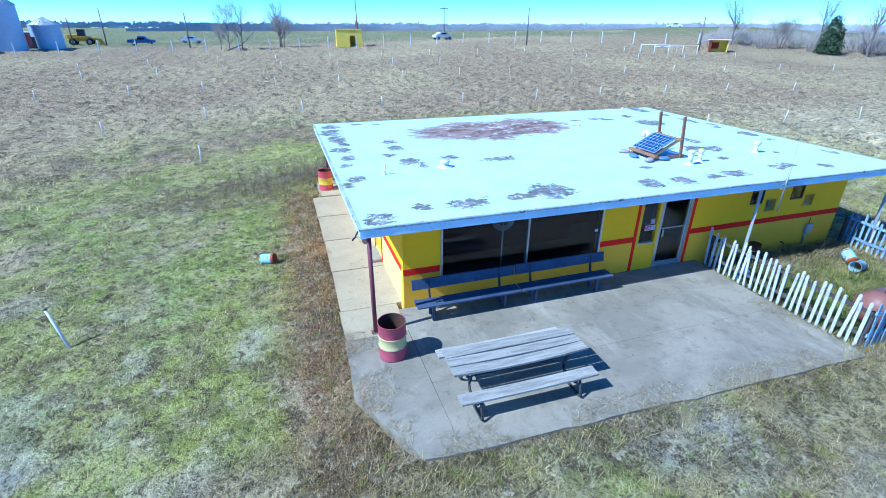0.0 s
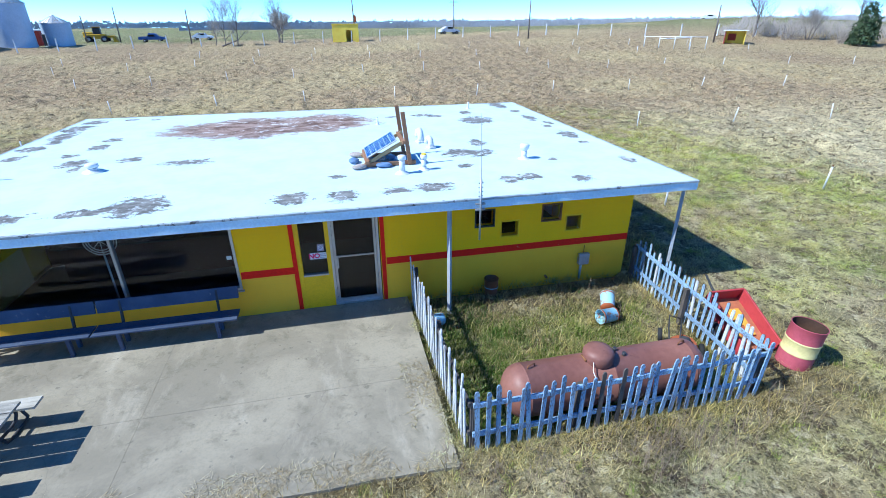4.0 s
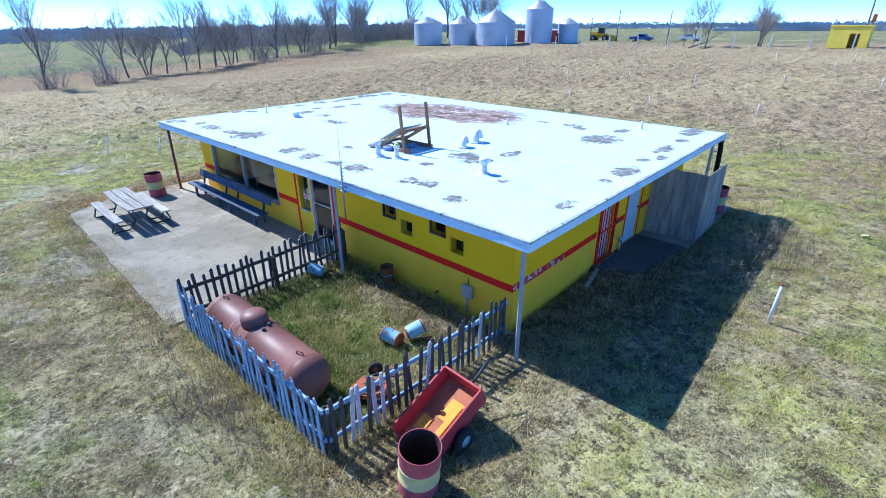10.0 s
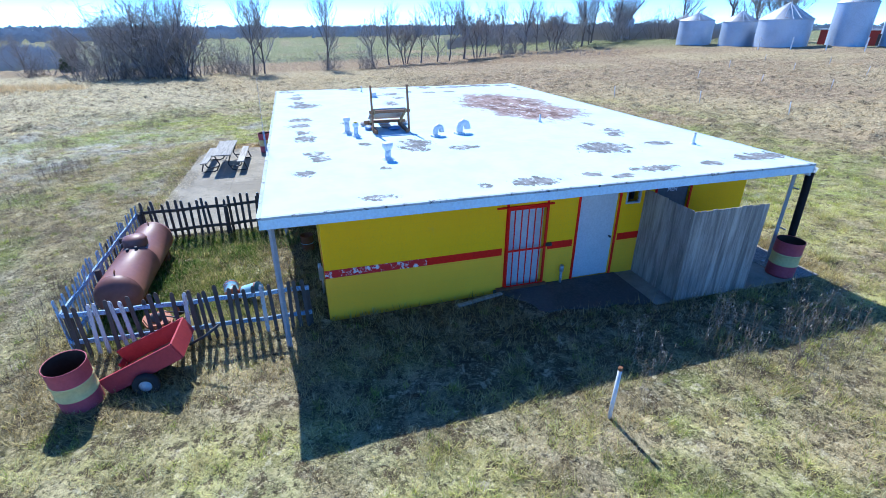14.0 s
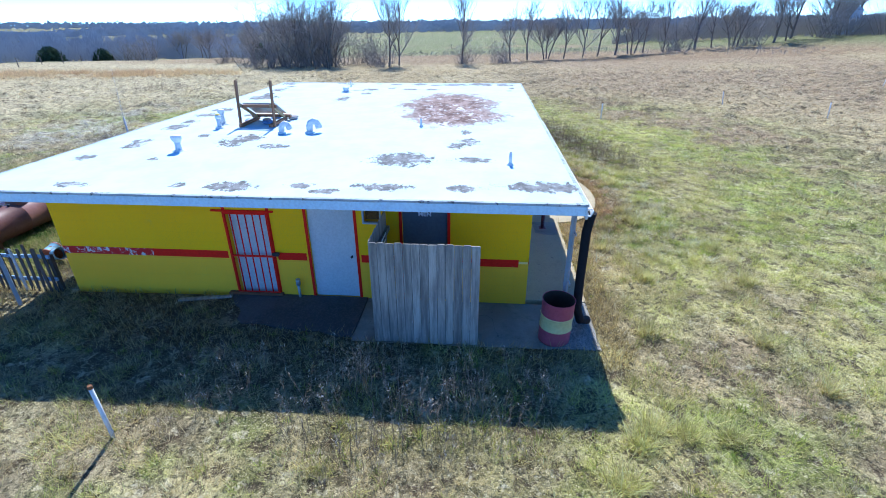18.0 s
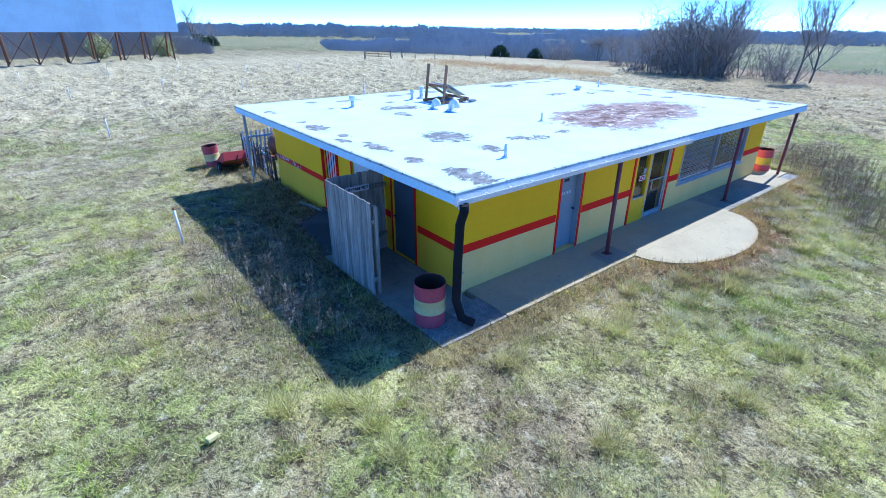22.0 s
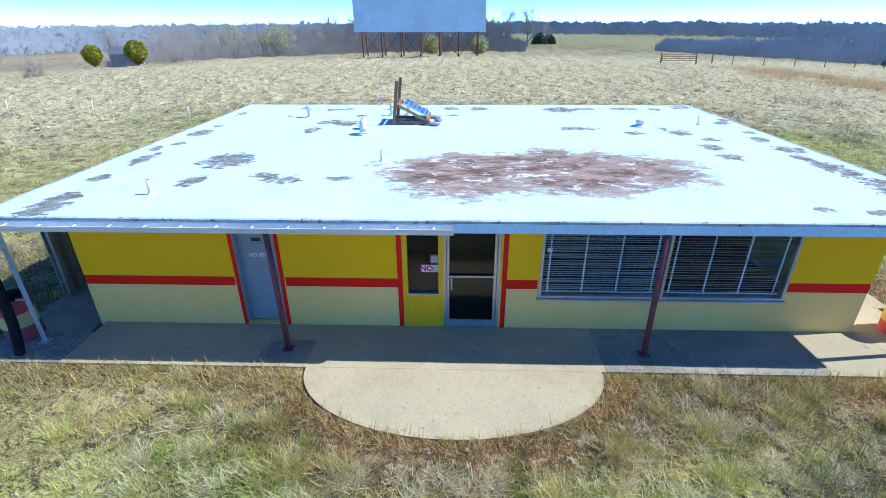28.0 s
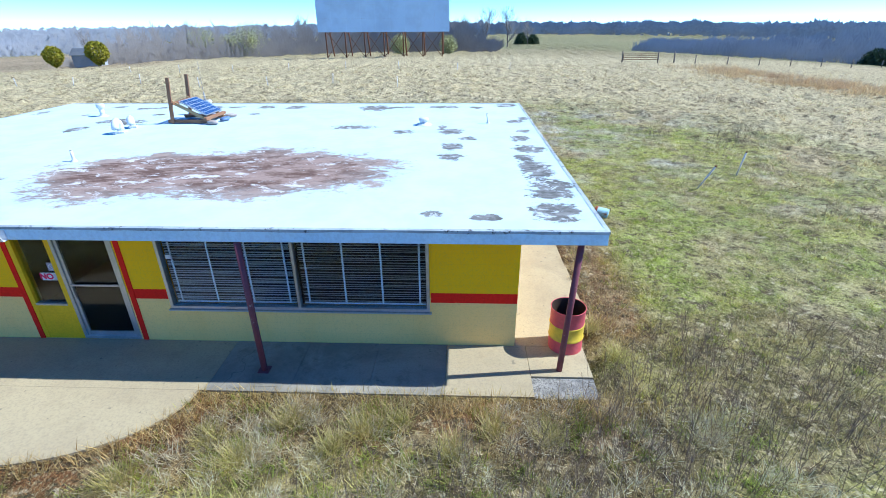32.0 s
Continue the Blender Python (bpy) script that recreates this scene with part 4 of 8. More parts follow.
def roof_sheet():
    bm = bmesh.new()
    nx, ny = 84, 60
    vs = {}
    for i in range(nx + 1):
        for j in range(ny + 1):
            x, y = RX * i / nx, RY * j / ny
            edge = min(x, y, RX - x, RY - y)
            z = TOP - 0.008 + 0.018 * noise.noise(Vector((x * 0.35, y * 0.35, 2))) * min(1, edge / 0.5) - 0.02 * math.exp(-((x - 6.3) ** 2 / 9 + (y - 8.8) ** 2 / 3))
            jit = 0.012 * noise.noise(Vector((x * 2.3, y * 2.3, 5))) if edge < 1e-6 else 0
            vs[i, j] = bm.verts.new((x + jit, y + jit, max(z, TOP - 0.03) + (0.008 + jit * 0.6 if edge < 1e-6 else 0)))
    for i in range(nx):
        for j in range(ny):
            bm.faces.new((vs[i, j], vs[i + 1, j], vs[i + 1, j + 1], vs[i, j + 1])).smooth = True
    return bm


part("roof_coating", roof_sheet(), ROOF, deck, "white roof coating worn to grey spots and a brown ponding stain", recalc=False)
for lo, hi in (((0, 0, SOF), (RX, 0.028, TOP - 0.035)), ((0, RY - 0.028, SOF), (RX, RY, TOP - 0.035)), ((0, 0.03, SOF), (0.028, RY - 0.03, TOP - 0.035)), ((RX - 0.028, 0.03, SOF), (RX, RY - 0.03, TOP - 0.035))):
    part("fascia_board", boxes((lo, hi), bev=0.004), WHITE_TRIM, deck, "weathered white fascia board")


def drip_edge(p0, p1, out):
    """A ragged tarred lip along a roof edge."""
    bm = bmesh.new()
    p0, p1, out = Vector(p0), Vector(p1), Vector(out)
    n = 90
    last = None
    for k in range(n + 1):
        p = p0.lerp(p1, k / n)
        w = 0.010 + 0.012 * (noise.noise(p * 1.9) + 0.6) + 0.006 * noise.noise(p * 9)
        h = 0.028 + 0.014 * noise.noise(p * 2.7 + Vector((0, 0, 7)))
        ring = [bm.verts.new(p + out * o + Vector((0, 0, z))) for o, z in ((-0.05, TOP + 0.004), (w, TOP + 0.002), (w, TOP - h - 0.01), (0.001, TOP - h - 0.012))]
        if last:
            for q in range(3):
                bm.faces.new((last[q], last[q + 1], ring[q + 1], ring[q]))
        last = ring
    return bm


for p0, p1, o in (((0, 0, 0), (RX, 0, 0), (0, -1, 0)), ((RX, 0, 0), (RX, RY, 0), (1, 0, 0)), ((RX, RY, 0), (0, RY, 0), (0, 1, 0)), ((0, RY, 0), (0, 0, 0), (-1, 0, 0))):
    part("roof_edge", drip_edge(p0, p1, o), FLASHING, deck, "ragged tarred roof edge")
for lo, hi in (((0.03, 0.03, SOF - 0.012), (RX - 0.03, WY0 - 0.002, SOF + 0.015)), ((0.03, WY1 + 0.002, SOF - 0.012), (RX - 0.03, RY - 0.03, SOF + 0.015)), ((0.03, WY0, SOF - 0.012), (WX0 - 0.002, WY1, SOF + 0.015)), ((WX1 + 0.002, WY0, SOF - 0.012), (RX - 0.03, WY1, SOF + 0.015))):
    part("soffit", boxes((lo, hi)), SOFFIT, stand, "painted soffit boards under the eave")


def porch_post(x, y, z0, mat_, label_, lean=(0.0, 0.0), square=True):
    bm = bmesh.new()
    s = 0.045
    a = Vector((x, y, z0))
    b = Vector((x + lean[0], y + lean[1], SOF - 0.012))
    tube(bm, a, b, s * 1.1, s * 1.1, 4 if square else 12)
    box(bm, (x - 0.09, y - 0.09, z0 - 0.01), (x + 0.09, y + 0.09, z0 + 0.012))
    part("porch_post", bm, mat_, stand, label_)


porch_post(0.22, 0.16, -0.1, MAROON, "maroon painted steel porch post", (-0.02, 0.05), False)
porch_post(10.95, 0.12, -0.13, POST_GREY, "pale grey steel porch post")
porch_post(16.4, 0.16, -0.16, POST_GREY, "pale grey steel porch post")
porch_post(16.33, 11.6, -0.02, POST_GREY, "pale grey steel porch post beside the downspout")
porch_post(11.68, 11.72, 0, MAROON, "faded maroon steel porch post", (0.05, 0), False)
porch_post(5.27, 11.72, 0, MAROON, "faded maroon steel porch post", (0.02, 0), False)
porch_post(0.42, 11.58, -0.02, MAROON, "faded maroon steel porch post", (-0.1, 0), False)


# windows and doors
def frame_bars(bm, u0, u1, z0, z1, y0, y1, w, axis="x"):
    for a, b, c, d in ((u0, u1, z0, z0 + w), (u0, u1, z1 - w, z1), (u0, u0 + w, z0 + w, z1 - w), (u1 - w, u1, z0 + w, z1 - w)):
        lo, hi = ((a, y0, c), (b, y1, d)) if axis == "x" else ((y0, a, c), (y1, b, d))
        box(bm, lo, hi, None, 0.004)


def pane(parent, u0, u1, z0, z1, y, axis="x", name="pane"):
    bm = bmesh.new()
    lo, hi = ((u0, y - 0.003, z0), (u1, y + 0.003, z1)) if axis == "x" else ((y - 0.003, u0, z0), (y + 0.003, u1, z1))
    box(bm, lo, hi)
    ob = part(name, bm, GLASS, parent, "dark reflecting glass pane")
    ob.visible_shadow = False
    return ob


def part_empty(name, label_):
    """A window or door unit under the building."""
    ob = new(name)
    ob.empty_display_size = 0.1
    ob.parent = stand
    ob["label"] = label_
    return ob


def display_window(face, out, u0, u1, z0, z1, mull, blinds):
    yo, yi = sorted((face + out * 0.025, face - out * 0.1))
    w = part("display_window", (lambda b: (frame_bars(b, u0, u1, z0, z1, yo, yi, 0.055), b)[1])(bmesh.new()), ALU, stand,
             "wide aluminium display window" + (" with lowered slat blinds" if blinds else " with dark panes"))
    bm = boxes(((mull - 0.025, yo, z0 + 0.055), (mull + 0.025, yi, z1 - 0.055)), bev=0.004)
    part("mullion", bm, ALU, w)
    gy = face - out * 0.04
    pane(w, u0 + 0.055, mull - 0.025, z0 + 0.055, z1 - 0.055, gy)
    pane(w, mull + 0.025, u1 - 0.055, z0 + 0.055, z1 - 0.055, gy)
    sy = sorted((face + out * 0.06, face - out * 0.02))
    part("window_sill", boxes(((u0 - 0.03, sy[0], z0 - 0.03), (u1 + 0.03, sy[1], z0 - 0.002)), bev=0.005), ALU, w)
    return w


win_s = display_window(WY0, -1, *S_WIN, 4.38, False)
win_n = display_window(WY1, 1, *N_WIN, 4.82, True)

# slat blinds behind the north window, each side on its own cords
for cx, half, tilt in ((5.96, 1.06, -17), (3.7, 1.06, 6)):
    slat_me = mesh_from(boxes(((-1.06, -0.0125, -0.0012), (1.06, 0.0125, 0.0012), pose(0, 0, 0, tilt))), "slat", BLIND)
    for k in range(36):
        z = 2.2 - 0.046 * k
        if z < 0.78:
            break
        ob = new("slat", slat_me)
        ob.parent = win_n
        sag = 0.008 * math.sin(k * 1.7 + cx)
        ob.matrix_basis = pose(cx, WY1 - 0.1, z + sag, 0, 0.35 * math.sin(k * 2.3 + cx), 0)
    for dx in (-0.96, -0.32, 0.32, 0.96):
        part("blind_tape", boxes(((cx + dx - 0.016, WY1 - 0.08, 0.76), (cx + dx + 0.016, WY1 - 0.078, 2.24))), BLIND, win_n, "pale cloth blind tape")
    part("blind_rail", boxes(((cx - half, WY1 - 0.12, 0.755), (cx + half, WY1 - 0.09, 0.78))), BLIND, win_n)
part("paper_notice", boxes(((6.9, WY1 - 0.032, 1.62), (6.99, WY1 - 0.03, 1.7))), SIGN_WHITE, win_n, "small white paper on the glass")
part("paper_notice", boxes(((6.4, WY0 + 0.03, 1.28), (6.5, WY0 + 0.032, 1.36))), SIGN_WHITE, win_s, "small white paper on the glass")

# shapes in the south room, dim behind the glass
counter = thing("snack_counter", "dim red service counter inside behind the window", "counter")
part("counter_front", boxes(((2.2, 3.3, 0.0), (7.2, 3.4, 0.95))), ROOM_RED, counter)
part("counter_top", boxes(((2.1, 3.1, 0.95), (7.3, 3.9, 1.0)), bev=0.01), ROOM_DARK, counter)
bm = bmesh.new()
for k in range(3):
    lathe(bm, [(0.2 + 0.05 * k, 0), (0.215 + 0.05 * k, 0), (0.215 + 0.05 * k, 0.02), (0.2 + 0.05 * k, 0.02)], 28)
for k in range(4):
    tube(bm, (0, 0, 0.01), (0.3 * math.cos(k * math.pi / 4), 0.3 * math.sin(k * math.pi / 4), 0.01), 0.008, 0.008, 6)
    tube(bm, (0, 0, 0.01), (-0.3 * math.cos(k * math.pi / 4), -0.3 * math.sin(k * math.pi / 4), 0.01), 0.008, 0.008, 6)
fan = solid("wall_fan", bm, STEEL, "round grey wire fan standing inside the window", "fan", at=pose(3.95, 1.55, 1.72, 90, 0, 0))
part("fan_stand", tubes(((0, -0.3, 0), (0, -1.74, 0), 0.02)), STEEL, fan)


def entrance(face, out, u_red0, side, door, red1, z0, n_side):
    """Side light over a yellow panel, an aluminium glass door, and red casings; out is +1 or -1 along y."""
    d0, d1 = door
    s0, s1 = side
    lo_y, hi_y = sorted((face + out * 0.012, face - out * 0.11))

    def bx(u0, u1, z_0, z_1, o0=0.012, o1=-0.11):
        a, b = sorted((face + out * o0, face + out * o1))
        return boxes(((u0, a, z_0), (u1, b, z_1)), bev=0.003)
    ent = part("entrance", bx(min(s0, s1), max(s0, s1), z0, 0.7, 0.006, -0.08), YELLOW_WOOD, stand, "shopfront entrance with glass door and side light")
    for u, mat_ in ((u_red0, RED), (red1, RED)):
        part("casing", bx(u - 0.045, u + 0.045, z0 - 0.02, SOF - 0.02, 0.016, -0.02), mat_, ent, "red door casing, paint scuffed off")
    for u in (s0, s1):
        part("side_jamb", bx(u - 0.045, u + 0.045, z0, 2.28, 0.012, -0.1), YELLOW_WOOD, ent, "yellow jamb")
    part("side_sill", bx(min(s0, s1) + 0.04, max(s0, s1) - 0.04, 0.7, 0.74, 0.02, -0.08), ALU, ent)
    pane(ent, min(s0, s1) + 0.045, max(s0, s1) - 0.045, 0.74, 2.26, face - out * 0.05)
    bm = bmesh.new()
    frame_bars(bm, d0, d1, z0, 2.28, lo_y, hi_y, 0.06)
    part("door_frame", bm, ALU, ent, "aluminium door frame")
    door_ = part("door", (lambda b: (frame_bars(b, d0 + 0.065, d1 - 0.065, z0 + 0.03, 2.2, *sorted((face - out * 0.01, face - out * 0.055)), 0.055), b)[1])(bmesh.new()), ALU, ent, "closed aluminium glass door")
    part("kick_rail", bx(d0 + 0.12, d1 - 0.12, z0 + 0.085, z0 + 0.15, -0.012, -0.05), ALU, door_)
    part("push_bar", bx(d0 + 0.1, d1 - 0.1, 1.1, 1.135, 0.03, 0.0), ALU, door_)
    hx = n_side
    part("pull_handle", bx(hx - 0.015, hx + 0.015, 0.86, 1.1, 0.07, 0.04), ALU, door_, "worn pull handle")
    pane(door_, d0 + 0.12, d1 - 0.12, z0 + 0.15, 2.15, face - out * 0.03)
    return ent


ent_s = entrance(WY0, -1, 7.74, (7.84, 8.46), (8.5, 9.56), 9.64, -0.1, 8.64)
ent_n = entrance(WY1, 1, 9.68, (9.58, 8.92), (7.82, 8.88), 7.74, 0.0, 8.72)


def no_sign(ent, cx, y, z, turn):
    """A white notice: NO in red, the rest small bars."""
    plate = part("notice", boxes(((-0.18, -0.003, -0.075), (0.18, 0.003, 0.075)), bev=0.001), SIGN_WHITE, ent, "white notice with red NO", pose(cx, y, z, 0, 0, turn))
    lettering("notice_word", "NO", 0.15, SIGN_RED, plate, pose(-0.085, -0.005, 0, 90, 0, 0), "red letters NO", 0.006)
    bm = bmesh.new()
    for k, w in enumerate((0.12, 0.13, 0.11)):
        box(bm, (0.03, -0.0055, 0.035 - 0.04 * k - 0.007), (0.03 + w, -0.0035, 0.035 - 0.04 * k + 0.007))
    part("notice_lines", bm, SIGN_GREY, plate)
    sq = part("no_smoking_notice", boxes(((-0.07, -0.003, -0.08), (0.07, 0.003, 0.08)), bev=0.001), SIGN_GREY, ent, "small grey no smoking square", pose(cx + (0.06 if turn == 0 else -0.06), y, z + 0.19, 0, 0, turn))
    bm = bmesh.new()
    lathe(bm, [(0.04, 0), (0.052, 0), (0.052, 0.003), (0.04, 0.003), (0.04, 0)], 20, pose(0, -0.004, 0, 90))
    box(bm, (-0.04, -0.006, -0.005), (0.04, -0.004, 0.005), pose(0, 0, 0, 0, 45, 0))
    part("ring_mark", bm, SIGN_WHITE, sq)


no_sign(ent_s, 8.24, WY0 + 0.04, 1.16, 0)
no_sign(ent_n, 9.1, WY1 - 0.04, 1.25, 180)


def flush_door(face, axis, out, u0, u1, z0, z1, mat_, red, label_, recess=0.07, knob=None, w_red=0.06):
    def bx(a, b, c, d, o0, o1, bev=0.003):
        p, q = sorted((face + out * o0, face + out * o1))
        return boxes(((a, p, c), (b, q, d)) if axis == "x" else ((p, a, c), (q, b, d)), bev=bev)
    leaf = part("door", bx(u0 + 0.002, u1 - 0.002, z0 + 0.015, z1, -recess, -recess - 0.045), mat_, stand, label_)
    for a, b in ((u0 - w_red, u0 - 0.001), (u1 + 0.001, u1 + w_red)):
        part("casing", bx(a, b, z0 - 0.03, SOF - 0.02, 0.014, -0.015), red, leaf, "red painted door casing")
    if recess > 0.1:
        for a, b in ((u0 + 0.001, u0 + 0.02), (u1 - 0.02, u1 - 0.001)):
            part("jamb", bx(a, b, z0 + 0.015, z1, -0.002, -recess + 0.001), mat_, leaf)
    if knob:
        bm = bmesh.new()
        p = [0, 0, knob[1]]
        i, j = (0, 1) if axis == "x" else (1, 0)
        p[i], p[j] = knob[0], face + out * (-recess)
        q = list(p)
        q[j] += out * 0.05
        tube(bm, p, q, 0.012, 0.012, 8)
        r = list(q)
        r[j] += out * 0.035
        tube(bm, q, r, 0.028, 0.022, 10)
        part("door_knob", bm, DARK_STEEL, leaf)
    return leaf


ladies = flush_door(WY1, "x", 1, *N_LAD, DOOR_GREY, RED, "grey restroom door with painted words", 0.16, (12.05, 1.0), 0.075)
fy = WY1 - 0.16 + 0.004
lettering("door_word", "LADIES", 0.14, LETTER_PALE, ladies, pose(12.335, fy, 1.93, 90, 0, 180), "pale letters LADIES")
part("door_plate", boxes(((12.26, fy - 0.002, 1.72), (12.44, fy + 0.004, 1.79))), DARK_STEEL, ladies, "dark slot plate")
lettering("door_word", "NO PETS", 0.1, LETTER_PALE, ladies, pose(12.335, fy, 1.43, 90, 0, 180), "pale letters NO PETS")
part("transom_bar", boxes(((N_LAD[0] + 0.022, fy - 0.003, 1.655), (N_LAD[1] - 0.022, fy + 0.008, 1.68)), bev=0.002), DOOR_GREY, ladies)
white_door = flush_door(WX1, "y", 1, *E_DOOR, DOOR_WHITE, RED, "closed white steel service door", 0.05, (7.32, 0.95))
men = flush_door(WX1, "y", 1, *E_MEN, DOOR_DARK, RED, "dark grey restroom door with the word MEN", 0.05, (8.5, 0.95))
lettering("door_word", "MEN", 0.13, LETTER_PALE, men, pose(WX1 - 0.046, 8.85, 1.92, 90, 0, 90), "pale letters MEN")

# barred gate over a white door
gate_door = flush_door(WX1, "y", 1, *E_GATE, DOOR_WHITE, RED, "stained white door behind a red security gate", 0.1)
gate = part("security_gate", (lambda b: (frame_bars(b, 4.74, 5.68, 0.02, 1.9, WX1 + 0.03, WX1 + 0.06, 0.045, "y"), b)[1])(bmesh.new()), RED, stand, "red barred security gate, closed")
for k in range(5):
    part("gate_bar", tubes(((WX1 + 0.045, 4.9 + 0.155 * k, 0.05), (WX1 + 0.045, 4.9 + 0.155 * k, 1.88), 0.014, 0.014, 8)), RED, gate)
part("gate_rail", boxes(((WX1 + 0.035, 4.78, 0.9), (WX1 + 0.055, 5.64, 0.94))), RED, gate)
part("gate_lintel", boxes(((WX1 + 0.0, 4.5, 1.9), (WX1 + 0.05, 5.8, 1.935)), bev=0.004), RED, gate)
part("gate_latch", boxes(((WX1 + 0.03, 5.66, 0.95), (WX1 + 0.1, 5.8, 1.02)), bev=0.006), DARK_STEEL, gate, "dark padlock box")
part("gate_foot", boxes(((WX1 + 0.02, 4.55, 0.0), (WX1 + 0.12, 5.75, 0.05)), bev=0.006), RUST, gate)


def small_window(face, axis, out, u0, u1, z0, z1, mat_, label_, rough=False):
    bm = bmesh.new()
    a, b = sorted((face + out * 0.018, face - out * 0.06))
    frame_bars(bm, u0 - 0.02, u1 + 0.02, z0 - 0.02, z1 + 0.02, a, b, 0.032, axis)
    w = part("small_window", bm, mat_, stand, label_)
    pane(w, u0 + 0.02, u1 - 0.02, z0 + 0.02, z1 - 0.02, face - out * 0.02, axis)
    return w


for k, h in enumerate(small_s):
    small_window(WY0, "x", -1, *h, (DARK_STEEL, YELLOW_WOOD, RUST, YELLOW_WOOD)[k], ("small projection window in a dark frame", "small projection window in a yellow frame", "small projection window in a rusty red frame", "small projection window in a yellow frame")[k])
for h in small_e:
    small_window(WX1, "y", 1, *h, HUB_BLUE, "small vent window in a blue-grey frame")

# west door, only its edge shows
west_door = part("door", boxes(((WX0 + 0.06, 3.602, 0.0), (WX0 + 0.1, 4.598, 2.09)), bev=0.004), YELLOW_WOOD, stand, "yellow side door")
for a, b in ((3.53, 3.599), (4.601, 4.67)):
    part("casing", boxes(((WX0 - 0.02, a, -0.05), (WX0 + 0.02, b, 2.2)), bev=0.003), RED, west_door)
part("door_step", boxes(((WX0 - 0.3, 3.6, -0.08), (WX0 - 0.01, 4.6, 0.02)), bev=0.01), OLD_SLAB, west_door)
part("drain_cover", boxes(((WX0 - 0.34, 5.0, -0.045), (WX0 - 0.14, 5.3, -0.03))), DARK_STEEL, west_door)

# gutter along the north-east eave
gut = bmesh.new()
g0, g1, gy = 8.68, RX + 0.02, RY + 0.002
prof = [(0.0, 0.16), (0.0, 0.02), (0.02, 0.0), (0.075, 0.0), (0.105, 0.07), (0.115, 0.11), (0.103, 0.11), (0.07, 0.014), (0.022, 0.014), (0.012, 0.03), (0.012, 0.16)]
ends = [[gut.verts.new((x, gy + a, SOF - 0.005 + b)) for a, b in prof] for x in (g0, g1)]
for k in range(len(prof)):
    gut.faces.new((ends[0][k], ends[0][(k + 1) % len(prof)], ends[1][(k + 1) % len(prof)], ends[1][k]))
gut.faces.new(ends[0])
gut.faces.new(ends[1][::-1])
gutter = part("gutter", gut, GUTTER_WHITE, stand, "white metal gutter")
for k in range(14):
    part("gutter_strap", boxes(((g0 + 0.3 + 0.58 * k, gy, SOF + 0.1), (g0 + 0.325 + 0.58 * k, gy + 0.11, SOF + 0.112))), GUTTER_WHITE, gutter)
bm = bmesh.new()
bent_tube(bm, [(16.5, 11.86, 2.36), (16.48, 11.84, 2.22), (16.53, 11.8, 2.0), (16.56, 11.79, 1.2), (16.58, 11.8, 0.5), (16.53, 11.9, 0.17), (16.38, 12.08, 0.08)], 0.082, 12)
spout = part("downspout", bm, BLACK_METAL, stand, "black plastic downspout")
part("spout_outlet", boxes(((16.42, 11.74, 2.24), (16.54, 11.86, 2.36)), bev=0.01), GUTTER_WHITE, spout)
for z in (0.9, 1.9):
    part("strap", boxes(((16.28, 11.63, z), (16.5, 11.65, z + 0.03))), STEEL, spout)
bm = bmesh.new()
bent_tube(bm, [(-0.03, 0.06, 2.48), (-0.1, 0.05, 2.36), (-0.16, 0.05, 2.3)], 0.02)
part("drip_pipe", bm, DARK_STEEL, stand)

# conduit and boxes on the walls
meter = part("electric_box", boxes(((14.42, WY0 - 0.11, 0.26), (14.7, WY0 - 0.003, 0.56)), bev=0.015), STEEL, stand, "grey electric box on a conduit")
part("conduit", tubes(((14.52, WY0 - 0.04, 0.26), (14.52, WY0 - 0.04, -0.15), 0.03, 0.03, 10)), STEEL, meter)
part("conduit", tubes(((14.56, WY0 - 0.03, 0.56), (14.56, WY0 - 0.03, 0.76), 0.01, 0.01, 6)), RUST, meter)
part("hose_bib", tubes(((13.6, WY0 - 0.1, 0.02), (13.6, WY0 + 0.02, 0.02), 0.03, 0.03, 8)), RUST, stand)
pipe_e = part("vent_pipe", tubes(((WX1 + 0.08, 6.12, -0.15), (WX1 + 0.08, 6.12, 0.3), 0.03, 0.03, 10)), STEEL, stand, "grey pipe stub beside the door")
part("cap", tubes(((WX1 + 0.08, 6.12, 0.28), (WX1 + 0.08, 6.12, 0.42), 0.05, 0.045, 10)), STEEL, pipe_e)
bm = bmesh.new()
for k in range(7):
    a, b = random.uniform(-0.4, 0.1), random.uniform(-0.25, 0.25)
    bent_tube(bm, [(11.98, WY0 - 0.02, 1.75), (11.98 + a * 0.4, WY0 - 0.1, 1.75 + b), (11.98 + a, WY0 - 0.06, 1.7 + b * 1.2)], 0.006, 5)
part("loose_wires", bm, DARK_STEEL, stand, "loose dark cables by the small window")

# ---- things on the roof ----
RZ = TOP


